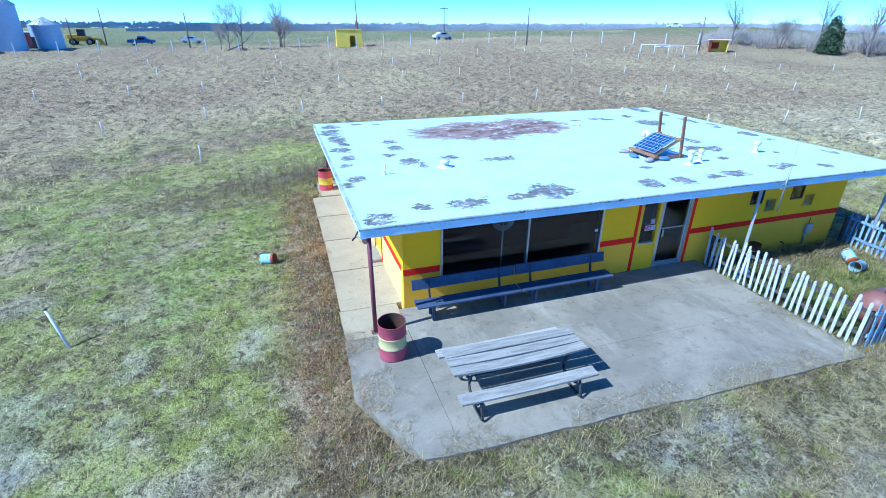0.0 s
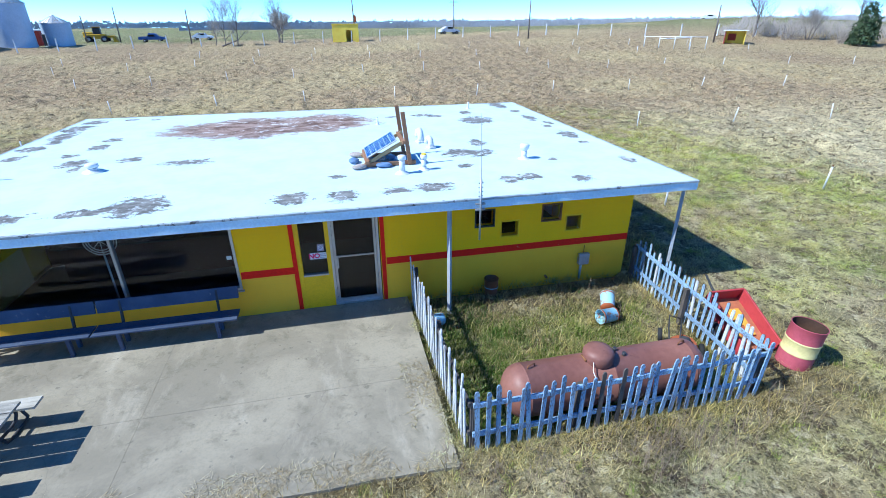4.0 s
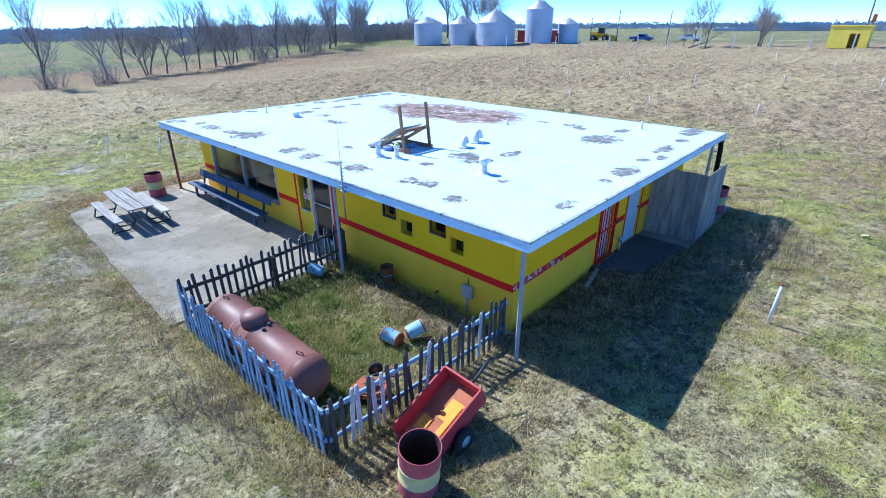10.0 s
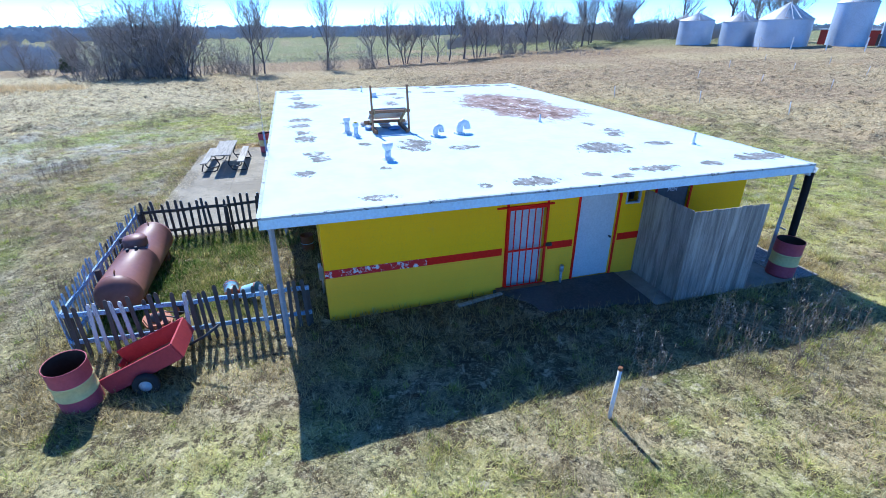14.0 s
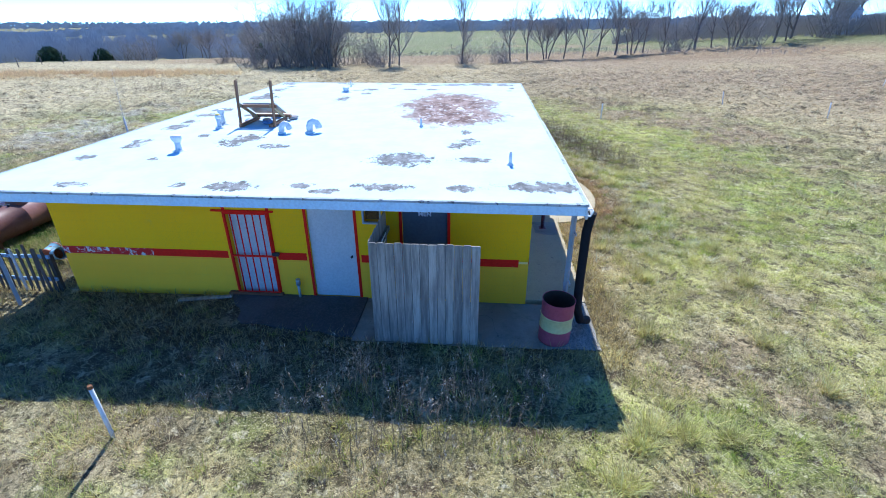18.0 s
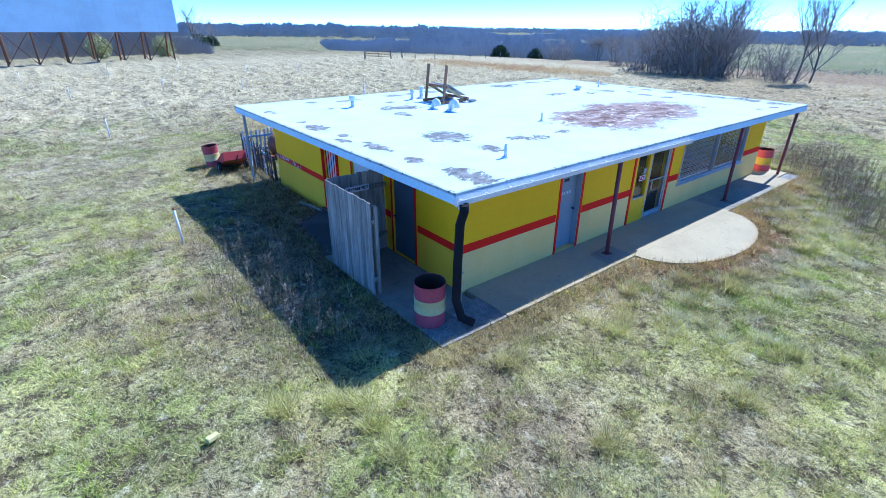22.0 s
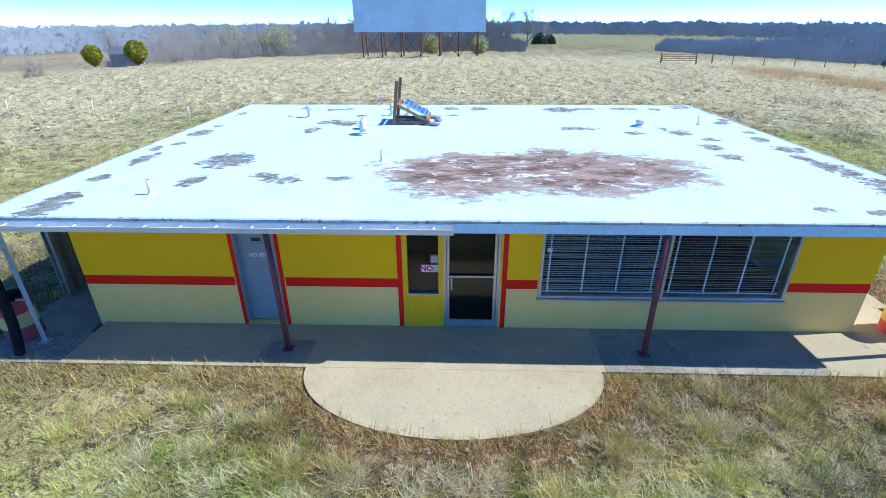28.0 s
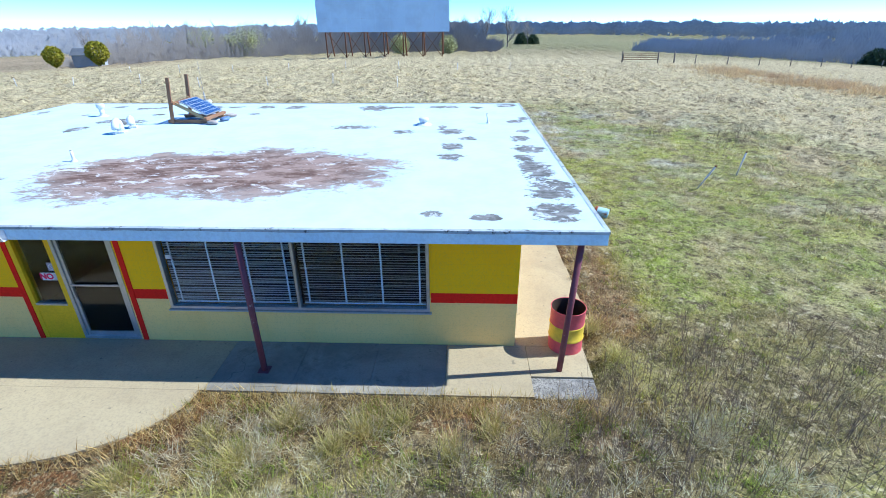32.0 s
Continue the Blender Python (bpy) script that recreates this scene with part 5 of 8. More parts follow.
def vent_pipe(x, y, h, r, top, label_, mat_=WHITE_METAL, lean=0.0):
    v = thing("roof_vent", label_, "vent", "roof vents", at=pose(x, y, RZ - 0.01))
    part("flashing", (lambda b: (lathe(b, [(r * 2.4, 0), (r * 2.2, 0.02), (r * 1.1, 0.05), (r * 1.05, 0.09)], 18), b)[1])(bmesh.new()), mat_, v)
    part("pipe", tubes(((0, 0, 0), (lean, 0, h), r, r, 14)), mat_, v)
    if top == "cap":
        bm = bmesh.new()
        lathe(bm, [(0, h + 0.075), (r * 1.15, h + 0.07), (r * 1.4, h + 0.05), (r * 1.4, h - 0.01), (r * 1.2, h - 0.03), (r * 1.0, h - 0.03)], 18)
        part("cap", bm, mat_, v)
    if top == "cone":
        bm = bmesh.new()
        lathe(bm, [(r * 1.02, h - 0.02), (r * 1.7, h + 0.05), (r * 1.75, h + 0.13), (r * 1.5, h + 0.15), (0, h + 0.15)], 18)
        part("cap", bm, mat_, v)
    if top == "open":
        # dark disc on the capped pipe end paints the shade of an open bore
        part("rim", tubes(((lean, 0, h - 0.01), (lean, 0, h + 0.004), r * 0.8, r * 0.8, 14)), DARK_STEEL, v)
    return v


def gooseneck(x, y, turn, s):
    v = thing("roof_vent", "white gooseneck roof vent with a hooded mouth", "vent", "roof vents", at=pose(x, y, RZ - 0.01, 0, 0, turn))
    bm = bmesh.new()
    bent_tube(bm, [(0, 0, 0), (0, 0, 0.2 * s), (0.04 * s, 0, 0.3 * s), (0.13 * s, 0, 0.36 * s), (0.22 * s, 0, 0.32 * s), (0.27 * s, 0, 0.22 * s), (0.28 * s, 0, 0.14 * s)], 0.105 * s, 12)
    part("neck", bm, WHITE_METAL, v)
    part("curb", boxes(((-0.14 * s, -0.14 * s, 0), (0.14 * s, 0.14 * s, 0.05)), bev=0.01), WHITE_METAL, v)
    # dark disc over the closed neck end, painted in as the mouth's shade
    part("mouth", tubes(((0.28 * s, 0, 0.14 * s), (0.28 * s, 0, 0.136 * s), 0.08 * s, 0.08 * s, 12)), DARK_STEEL, v)
    return v


vent_pipe(13.54, 2.68, 0.24, 0.07, "cone", "short white roof vent with a wide cap")
vent_pipe(10.3, 2.12, 0.36, 0.07, "cap", "white capped roof vent")
taped = vent_pipe(10.85, 2.3, 0.3, 0.06, "cap", "white capped roof vent with yellow tape")
part("tape", tubes(((0, 0, 0.335), (0, 0, 0.4), 0.07, 0.055, 14)), BARREL_YELLOW, taped, "yellow tape over the cap")
gooseneck(11.45, 4.4, 110, 0.75)
gooseneck(11.3, 5.15, 100, 0.9)
vent_pipe(10.34, 8.15, 0.24, 0.03, "open", "thin white vent pipe", WHITE_PVC)
vent_pipe(14.24, 10.55, 0.28, 0.035, "open", "thin white vent pipe", WHITE_PVC)
vent_pipe(3.15, 4.0, 0.13, 0.1, "cap", "low white roof vent with a dark cap")
vent_pipe(1.3, 3.75, 0.27, 0.025, "open", "thin white vent pipe", WHITE_PVC, 0.03)

rig = thing("solar_panel_stand", "solar panel on a lumber frame with two tall posts", "solar panel", at=pose(0, 0, RZ))
for y in (2.82, 3.85):
    part("post", boxes(((-0.05, -0.024, 0.0), (0.05, 0.024, 1.28)), bev=0.005), LUMBER, rig, "tall brown lumber post", pose(10.6, y, 0.0, 0, -6.5, 0))
for y in (2.88, 3.78):
    part("ground_beam", boxes(((9.5, y - 0.045, 0.0), (10.75, y + 0.045, 0.09)), bev=0.006), LUMBER, rig)
    part("brace", boxes(((-0.62, -0.02, -0.045), (0.62, 0.02, 0.045), pose(10.02, y, 0.32, 0, -28, 0)), bev=0.004), TAN_LUMBER, rig)
part("cross_beam", boxes(((9.5, 2.7, 0.09), (9.6, 3.96, 0.17)), bev=0.005), LUMBER, rig)
part("cross_beam", boxes(((10.42, 2.75, 0.52), (10.5, 3.92, 0.6)), bev=0.005), LUMBER, rig)
pan = part("solar_panel", boxes(((-0.42, -0.5, -0.02), (0.42, 0.5, 0.012)), bev=0.004), ALU, rig, "aluminium framed solar panel", pose(9.92, 3.33, 0.42, 0, -28, 0))
part("cells", boxes(((-0.395, -0.475, 0.012), (0.395, 0.475, 0.016))), SOLAR, pan, "blue solar cells")


def sack(x, y, z, turn, mat_, label_, s=1.0):
    bm = bmesh.new()
    bmesh.ops.create_icosphere(bm, subdivisions=3, radius=1.0)
    for v in bm.verts:
        d = v.co.normalized()
        k = 1 + 0.14 * noise.noise(v.co * 2.1 + Vector((x * 3, y * 5, 1)))
        v.co = Vector((0.27 * d.x * k, 0.17 * d.y * k, max(0.085 * d.z * k, -0.06) + 0.06)) * s
    for f in bm.faces:
        f.smooth = True
    solid("ballast_sack", bm, mat_, label_, "sack", "ballast sacks on the solar stand", at=pose(x, y, z, 0, 0, turn))


for i, (x, y, tr, m_) in enumerate(((9.35, 2.75, 20, SACK), (9.25, 3.35, 80, BLUE_SACK), (9.35, 3.95, -25, SACK), (9.95, 2.78, 5, BLUE_SACK), (10.2, 3.5, 95, BLUE_SACK), (9.85, 3.3, 40, SACK))):
    sack(x, y, RZ + (0.17 if i < 3 else 0.09) - (0.17 if i < 3 else 0.09), tr, m_, "sagging cloth ballast sack on the roof" if m_ is SACK else "blue plastic ballast sack on the roof", 0.72)

mast = thing("antenna_mast", "thin steel antenna mast clamped to the roof edge", "antenna", at=pose(11.55, -0.045, 0))
part("pole", tubes(((0, 0, 1.65), (0, 0, 2.95), 0.022, 0.022, 8)), STEEL, mast)
part("whip", tubes(((0, 0, 2.95), (-0.03, 0.03, 4.2), 0.006, 0.003, 6)), STEEL, mast)
for z in (2.3, 2.42):
    part("clamp", boxes(((-0.1, -0.012, z), (0.1, 0.045, z + 0.03)), bev=0.003), STEEL, mast)
for k in range(4):
    part("stub", tubes(((-0.05, 0, 2.6 + 0.09 * k), (0.05, 0.02, 2.6 + 0.09 * k), 0.012, 0.012, 6)), STEEL, mast)

# ---- slabs ----
PZ = -0.1


def slab(name, outline, z1, mat_, label_, z0=-0.4):
    bm = bmesh.new()
    prism(bm, outline, z0, z1)
    bm.normal_update()
    return tagged(solid(name, bm, mat_, label_, "paving"), kind="structure")


def rect(x0, y0, x1, y1, g=0.003):
    return [(x0 + g, y0 + g), (x1 - g, y0 + g), (x1 - g, y1 - g), (x0 + g, y1 - g)]


def ragged(pts, amp=0.03, step=0.35, skip=()):
    """An outline whose edges wander a little, as broken slab edges do."""
    out = []
    for i, (a, b) in enumerate(zip(pts, pts[1:] + pts[:1])):
        n = max(1, int(math.dist(a, b) / step))
        for k in range(n):
            x, y = a[0] + (b[0] - a[0]) * k / n, a[1] + (b[1] - a[1]) * k / n
            if k and i not in skip:
                x += amp * noise.noise(Vector((x * 1.7, y * 1.7, 3)))
                y += amp * noise.noise(Vector((x * 1.7, y * 1.7, 9)))
            out.append((x, y))
    return out


pave = thing("patio", "stained grey concrete patio poured in bays", "paving", kind="structure")
xs = [0.95, 5.3, 10.14]
front = lambda x: -3.62 - 0.03 * x
for a, b in zip(xs, xs[1:]):
    bm = bmesh.new()
    prism(bm, rect(a, -1.86, b, WY0 - 0.004, 0.0015), -0.4, PZ)
    part("bay", bm, PATIO, pave)
    bm = bmesh.new()
    prism(bm, ragged([(a + 0.0015, front(a)), (b - 0.0015, front(b)), (b - 0.0015, -1.863), (a + 0.0015, -1.863)], 0.05, 0.3, (1, 2, 3)), -0.4, PZ)
    part("bay", bm, PATIO, pave)
bm = bmesh.new()
prism(bm, ragged([(0.3, -3.58), (0.947, front(0.95)), (0.94, -0.0), (-0.5, -0.0), (-0.58, -1.9)], 0.05, 0.3, (1, 2)), -0.4, PZ)
part("bay", bm, PATIO, pave)
bm = bmesh.new()
prism(bm, rect(-0.48, 0.0, 0.95, WY0 + 0.3), -0.4, PZ + 0.004)
part("bay", bm, WALKWAY, pave)
walk_w = thing("west_walkway", "pale concrete walkway along the sunny wall", "paving", kind="structure")
ys = [1.25, 3.4, 5.6, 7.8, 10.0]
for a, b in zip(ys, ys[1:]):
    bm = bmesh.new()
    z = PZ + 0.02 * (a / 3)
    prism(bm, ragged([(-0.44, a + 0.006), (WX0 - 0.003, a + 0.006), (WX0 - 0.003, b - 0.006), (-0.44, b - 0.006)], 0.03, 0.4, (0, 1, 2)), -0.4, z)
    part("bay", bm, WALKWAY, walk_w)
walk_n = thing("north_walkway", "concrete walkway with a rounded doorstep apron", "paving", kind="structure")
NZ = -0.005
for a, b, c, d, m_ in ((-0.1, 0.9, 11.75, 12.22, GRAVEL), (-0.1, WX0 - 0.002, 10.0, 10.942, WALKWAY), (-0.1, 0.9, 10.946, 11.745, WALKWAY), (0.9, 2.28, 10.944, 12.22, WALKWAY), (2.28, 3.48, 10.944, 12.22, OLD_SLAB), (3.48, 4.72, 10.944, 12.22, OLD_SLAB), (4.72, 6.05, 10.944, 12.22, OLD_SLAB), (6.05, 15.6, 10.944, 12.22, WALKWAY)):
    bm = bmesh.new()
    prism(bm, rect(a, c, b, d), -0.4, NZ - (0.03 if m_ is GRAVEL else 0))
    part("bay", bm, m_, walk_n, "rough gravelly concrete" if m_ is GRAVEL else "")
bm = bmesh.new()
arc = [(8.68 + 2.54 * math.cos(a), 12.2175 + 1.52 * math.sin(a)) for a in np.linspace(0, math.pi, 40)]
prism(bm, arc, -0.4, NZ - 0.003)
part("apron", bm, WALKWAY, walk_n, "rounded pale concrete apron")
walk_e = thing("east_walkway", "shaded concrete walkway by the service doors", "paving", kind="structure")
bm = bmesh.new()
prism(bm, ragged([(WX1 + 0.004, 7.6), (17.22, 7.6), (17.22, 11.298), (WX1 + 0.004, 11.298)], 0.04, 0.3, (0, 2, 3)), -0.4, -0.03)
part("bay", bm, OLD_SLAB, walk_e)
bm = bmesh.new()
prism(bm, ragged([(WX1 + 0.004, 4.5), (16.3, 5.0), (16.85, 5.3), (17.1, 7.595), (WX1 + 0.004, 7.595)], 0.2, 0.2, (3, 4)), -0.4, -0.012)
part("bay", bm, DARK_SLAB, walk_e, "dark concrete before the doors")
for x in (11.66, 5.25):
    bm = bmesh.new()
    prism(bm, ragged([(x - 0.42, 11.45), (x + 0.4, 11.5), (x + 0.45, 12.1), (x - 0.4, 12.12)], 0.12, 0.12), -0.1, NZ + 0.004)
    part("patch", bm, OLD_SLAB, walk_n, "crumbled dark patch round the post foot")
bm = bmesh.new()
prism(bm, rect(15.6, 11.3, 17.2, 12.2), -0.4, -0.02)
part("bay", bm, GRAVEL, walk_e, "rough gravelly corner bay")


# ---- drums ----
def drum(x, y, z, mats, label_, lean=(0, 0), h=0.87, r=0.29):
    red, band = mats
    d = thing("steel_drum", label_, "barrel", "painted trash drums", at=pose(x, y, z, lean[0], lean[1], 15))
    body = bmesh.new()
    lathe(body, [(r - 0.004, 0.012), (r, 0.0), (r, 0.03), (r, h * 0.325), (r, h * 0.335)], 32)
    part("body", body, red, d)
    mid = bmesh.new()
    lathe(mid, [(r, h * 0.335), (r + 0.012, h * 0.35), (r, h * 0.367), (r, h * 0.62), (r + 0.012, h * 0.64), (r, h * 0.657)], 32)
    part("painted_band", mid, band, d)
    up = bmesh.new()
    lathe(up, [(r, h * 0.657), (r, h - 0.02), (r + 0.009, h - 0.008), (r + 0.004, h), (r - 0.006, h - 0.006)], 32)
    part("body", up, red, d)
    ins = bmesh.new()
    lathe(ins, [(r - 0.006, h - 0.006), (r - 0.012, h * 0.5), (r - 0.012, 0.08), (0, 0.07)], 32)
    part("inside", ins, BARREL_IN, d, "burnt dark inside")
    return d


drum(0.42, -0.75, PZ, (BARREL_RED, BARREL_CREAM), "faded red drum with a cream band on the patio", (1.5, -1))
drum(0.2, 10.9, -0.06, (BARREL_ROSE, BARREL_YELLOW), "rose-red drum with a yellow band on the walkway", (0, 1))
drum(16.87, 11.38, -0.03, (BARREL_RED, BARREL_CREAM), "faded red drum with a cream band beside the downspout", (-1, 1))
drum(16.92, -3.03, ground_height(16.92, -3.03) - 0.03, (BARREL_RED, BARREL_CREAM), "faded red drum with a cream band leaning in the grass", (2, 5))


# ---- benches and table ----
def wall_bench(x0, x1, label_):
    b = thing("wall_bench", label_, "bench", "benches under the window", at=pose((x0 + x1) / 2, 0, PZ))
    L = (x1 - x0) / 2
    for k, y in enumerate((0.22, 0.42)):
        part("seat_plank", boxes(((-L, y - 0.095, 0.42), (L, y + 0.095, 0.46)), bev=0.006), BLUE_WOOD, b)
    part("backrest", boxes(((-L, -0.018, -0.13), (L, 0.018, 0.13), pose(0, 0.66, 0.78, -12)), bev=0.006), BLUE_WOOD, b)
    for x in (-L + 0.42, L - 0.42):
        part("leg", boxes(((x - 0.035, 0.2, 0.0), (x + 0.035, 0.27, 0.42)), bev=0.004), BLUE_WOOD, b)
        part("leg", boxes(((x - 0.035, 0.5, 0.0), (x + 0.035, 0.57, 0.42)), bev=0.004), BLUE_WOOD, b)
        part("bracket", boxes(((x - 0.02, -0.03, -0.26), (x + 0.02, 0.03, 0.26), pose(0, 0.62, 0.62, -14)), bev=0.003), DARK_STEEL, b)
    return b


wall_bench(1.22, 3.9, "navy plank bench with a loose backrest under the window")
wall_bench(3.93, 6.56, "navy plank bench set level under the window")

tab = thing("picnic_table", "silvered plank picnic table on a bent steel tube frame", "picnic table", at=pose(2.5, -2.28, PZ, 0, 0, -0.5))
TL = 1.37


def warped_plank(y, w, z, bend, mat_, name, parent, th=0.04):
    bm = bmesh.new()
    n = 14
    last = None
    for k in range(n + 1):
        x = -TL + 2 * TL * k / n
        dz = bend * (1 - (x / TL) ** 2) + 0.006 * noise.noise(Vector((x * 1.5, y * 5, 1)))
        ring = [bm.verts.new((x, y + s * w / 2, z + dz + t)) for s, t in ((-1, 0), (1, 0), (1, th), (-1, th))]
        if last:
            for q in range(4):
                bm.faces.new((last[q], last[(q + 1) % 4], ring[(q + 1) % 4], ring[q]))
        else:
            bm.faces.new(ring[::-1])
        last = ring
    bm.faces.new(last)
    return part(name, bm, mat_, parent)


for k, (y, bend) in enumerate(((-0.25, -0.05), (0.0, -0.02), (0.25, 0.005))):
    warped_plank(y, 0.235, 0.71, bend, OLD_WOOD, "top_plank", tab)
for s in (-1, 1):
    warped_plank(s * 0.68, 0.26, 0.42, -0.012, OLD_WOOD, "seat_plank", tab)
for x in (-1.0, 1.0):
    bm = bmesh.new()
    for s in (-1, 1):
        bent_tube(bm, [(x, s * 0.28, 0.7), (x, s * 0.3, 0.64), (x, s * 0.16, 0.3), (x, s * 0.2, 0.2), (x, s * 0.5, 0.18), (x, s * 0.62, 0.2), (x, s * 0.68, 0.28), (x, s * 0.68, 0.42)], 0.025, 8)
        bent_tube(bm, [(x, s * 0.16, 0.3), (x, s * 0.3, 0.05), (x, s * 0.42, 0.022), (x, s * 0.8, 0.022), (x, s * 0.86, 0.05), (x, s * 0.74, 0.41)], 0.025, 8)
    tube(bm, (x, -0.3, 0.69), (x, 0.3, 0.69), 0.018, 0.018, 8)
    part("tube_frame", bm, DARK_STEEL, tab, "dark bent steel tube leg frame")
part("cross_rod", tubes(((-1.0, 0, 0.32), (1.0, 0, 0.32), 0.012, 0.012, 8)), DARK_STEEL, tab)


# ---- picket fence ----
def picket_mesh(h, w, front_mat, back_mat, name="picket"):
    """A rounded-top picket with a material for each face; the dark one carries painted shade."""
    bm = bmesh.new()
    outline = [(-w / 2, 0), (w / 2, 0), (w / 2, h - 0.04), (w * 0.3, h - 0.008), (0, h), (-w * 0.3, h - 0.008), (-w / 2, h - 0.04)]
    a = [bm.verts.new((x, -0.01, z)) for x, z in outline]
    b = [bm.verts.new((x, 0.01, z)) for x, z in outline]
    k = len(a)
    for i in range(k):
        bm.faces.new((a[i], a[(i + 1) % k], b[(i + 1) % k], b[i]))
    bm.faces.new(a)
    bm.faces.new(b[::-1]).material_index = 1
    me = mesh_from(bm, name, front_mat)
    me.materials.append(back_mat)
    return me


# east-facing sides take the dark tone: shade put into the colour
PICKETS = [picket_mesh(h, w, PICKET, PICKET_BARE_SHADE) for h, w in ((1.13, 0.07), (1.07, 0.066), (1.17, 0.072))] + [picket_mesh(1.1, 0.068, PICKET_BARE_SHADE, PICKET_BARE_SHADE)]
PICKETS_SKYLIT = [picket_mesh(h, w, PICKET_SKYLIT, PICKET) for h, w in ((1.13, 0.07), (1.07, 0.066), (1.17, 0.072))] + [picket_mesh(1.1, 0.068, PICKET_BARE_SHADE, PICKET_BARE_SHADE)]
PICKETS_OUT = [picket_mesh(h, w, PICKET_BARE_SHADE, PICKET_SKYLIT) for h, w in ((1.13, 0.07), (1.07, 0.066), (1.17, 0.072))] + [picket_mesh(1.1, 0.068, PICKET, PICKET)]


def picket_fence(p0, p1, count, label_, side, bare, rng, posts=3, kit=PICKETS, rail_mat=PICKET_BARE_SHADE):
    p0, p1 = Vector((*p0, 0)), Vector((*p1, 0))
    d = p1 - p0
    yaw = math.degrees(math.atan2(d.y, d.x))
    f = thing("picket_fence", label_, "fence", "picket fence round the tank", at=Matrix.Translation(p0) @ pose(0, 0, 0, 0, 0, yaw))
    L = d.length
    g = lambda s: ground_height(*(p0 + d * (s / L)).xy) - 0.02
    for z in (0.32, 0.88):
        bm = bmesh.new()
        last = None
        for k in range(11):
            s = L * k / 10
            zz = g(s) + z + 0.012 * math.sin(k * 2.1 + z)
            ring = [bm.verts.new((s, side * a, zz + b)) for a, b in ((0.013, -0.04), (0.05, -0.04), (0.05, 0.04), (0.013, 0.04))]
            if last:
                for q in range(4):
                    bm.faces.new((last[q], last[(q + 1) % 4], ring[(q + 1) % 4], ring[q]))
            else:
                bm.faces.new(ring[::-1])
            last = ring
        bm.faces.new(last)
        part("rail", bm, rail_mat, f)
    for k in range(posts):
        s = 0.05 + (L - 0.1) * k / (posts - 1)
        part("fence_post", boxes(((s - 0.045, min(side * 0.052, side * 0.14), g(s) - 0.2), (s + 0.045, max(side * 0.052, side * 0.14), g(s) + 0.9)), bev=0.006), PICKET_BARE_SHADE, f)
    for k in range(count):
        s = 0.08 + (L - 0.16) * k / (count - 1) + rng.uniform(-0.012, 0.012)
        me = kit[3] if rng.random() < bare else kit[rng.randrange(3)]
        ob = new("picket", me)
        ob.parent = f
        ob.matrix_basis = pose(s, -side * 0.002, g(s) + rng.uniform(-0.03, 0.03), rng.uniform(-2, 2), rng.uniform(-5, 5) if rng.random() < 0.4 else rng.uniform(-2, 2), rng.uniform(-4, 4))
    return f


rng = random.Random(5)
picket_fence((10.22, 0.72), (10.32, -3.6), 26, "flaking white picket fence along the patio edge", 1, 0.05, rng)
picket_fence((10.4, -3.66), (15.54, -3.62), 31, "leaning white picket fence, skylight blue in its colour, paint missing", 1, 0.12, rng, 4, PICKETS_SKYLIT, PICKET_SKYLIT)
picket_fence((15.6, -3.55), (15.84, 0.62), 27, "weathered picket fence beside the red cart", 1, 0.3, rng, 3, PICKETS_OUT, PICKET_SKYLIT)

# ---- fuel tank ----
TX0, TX1, TY, TR = 11.04, 14.4, -3.1, 0.43
tank = thing("fuel_tank", "rust-red horizontal fuel tank lying in the weedy yard", "tank", at=pose(0, TY, 0))
TZ = 0.36
prof = [(0.0, -0.0)]
for a in np.linspace(0.1, math.pi / 2, 8):
    prof.append((TR * math.sin(a), 0.32 * (1 - math.cos(a))))
prof += [(TR, 0.34), (TR + 0.004, 0.345), (TR, 0.35), (TR, 1.8), (TR + 0.004, 1.805), (TR, 1.81), (TR, 3.25), (TR + 0.004, 3.255), (TR, 3.26)]
for a in np.linspace(math.pi / 2, 0.1, 8):
    prof.append((TR * math.sin(a), 3.6 - 0.32 * (1 - math.cos(a))))
prof.append((0.0, 3.6))
bm = bmesh.new()
lathe(bm, prof, 40, Matrix.Translation((TX0, 0, TZ)) @ pose(0, 0, 0, 0, 90, 0))
part("shell", bm, TANK_RUST, tank)
bm = bmesh.new()
lathe(bm, [(0.24, 0.0), (0.25, 0.02), (0.25, 0.16), (0.22, 0.21), (0.12, 0.25), (0, 0.265)], 24, pose(12.66, 0, TZ + TR - 0.06))
dome = part("valve_dome", bm, TANK_RUST, tank, "rust-red valve dome")
part("hinge", tubes(((12.41, -0.08, TZ + TR + 0.02), (12.41, 0.08, TZ + TR + 0.02), 0.02, 0.02, 8)), RUST, dome)
for x, y in ((13.02, 0.1), (13.1, -0.05)):
    part("valve", tubes(((x, y, TZ + TR - 0.03), (x, y, TZ + TR + 0.05), 0.035, 0.03, 10)), DARK_STEEL, tank)
for x in (11.5, 14.2):
    bm = bmesh.new()
    bent_tube(bm, [(x - 0.07, -0.02, TZ + TR - 0.02), (x - 0.06, -0.02, TZ + TR + 0.05), (x + 0.06, 0.02, TZ + TR + 0.05), (x + 0.07, 0.02, TZ + TR - 0.02)], 0.012, 6)
    part("lifting_eye", bm, RUST, tank)
for x in (11.75, 13.9):
    part("saddle", boxes(((x - 0.1, -0.35, -0.25), (x + 0.1, 0.35, 0.12)), bev=0.01), RUST, tank)
bm = bmesh.new()
bent_tube(bm, [(12.5, -0.15, TZ + TR + 0.06), (12.42, -0.3, TZ + TR - 0.02), (12.45, -0.48, TZ + 0.25)], 0.008, 5)
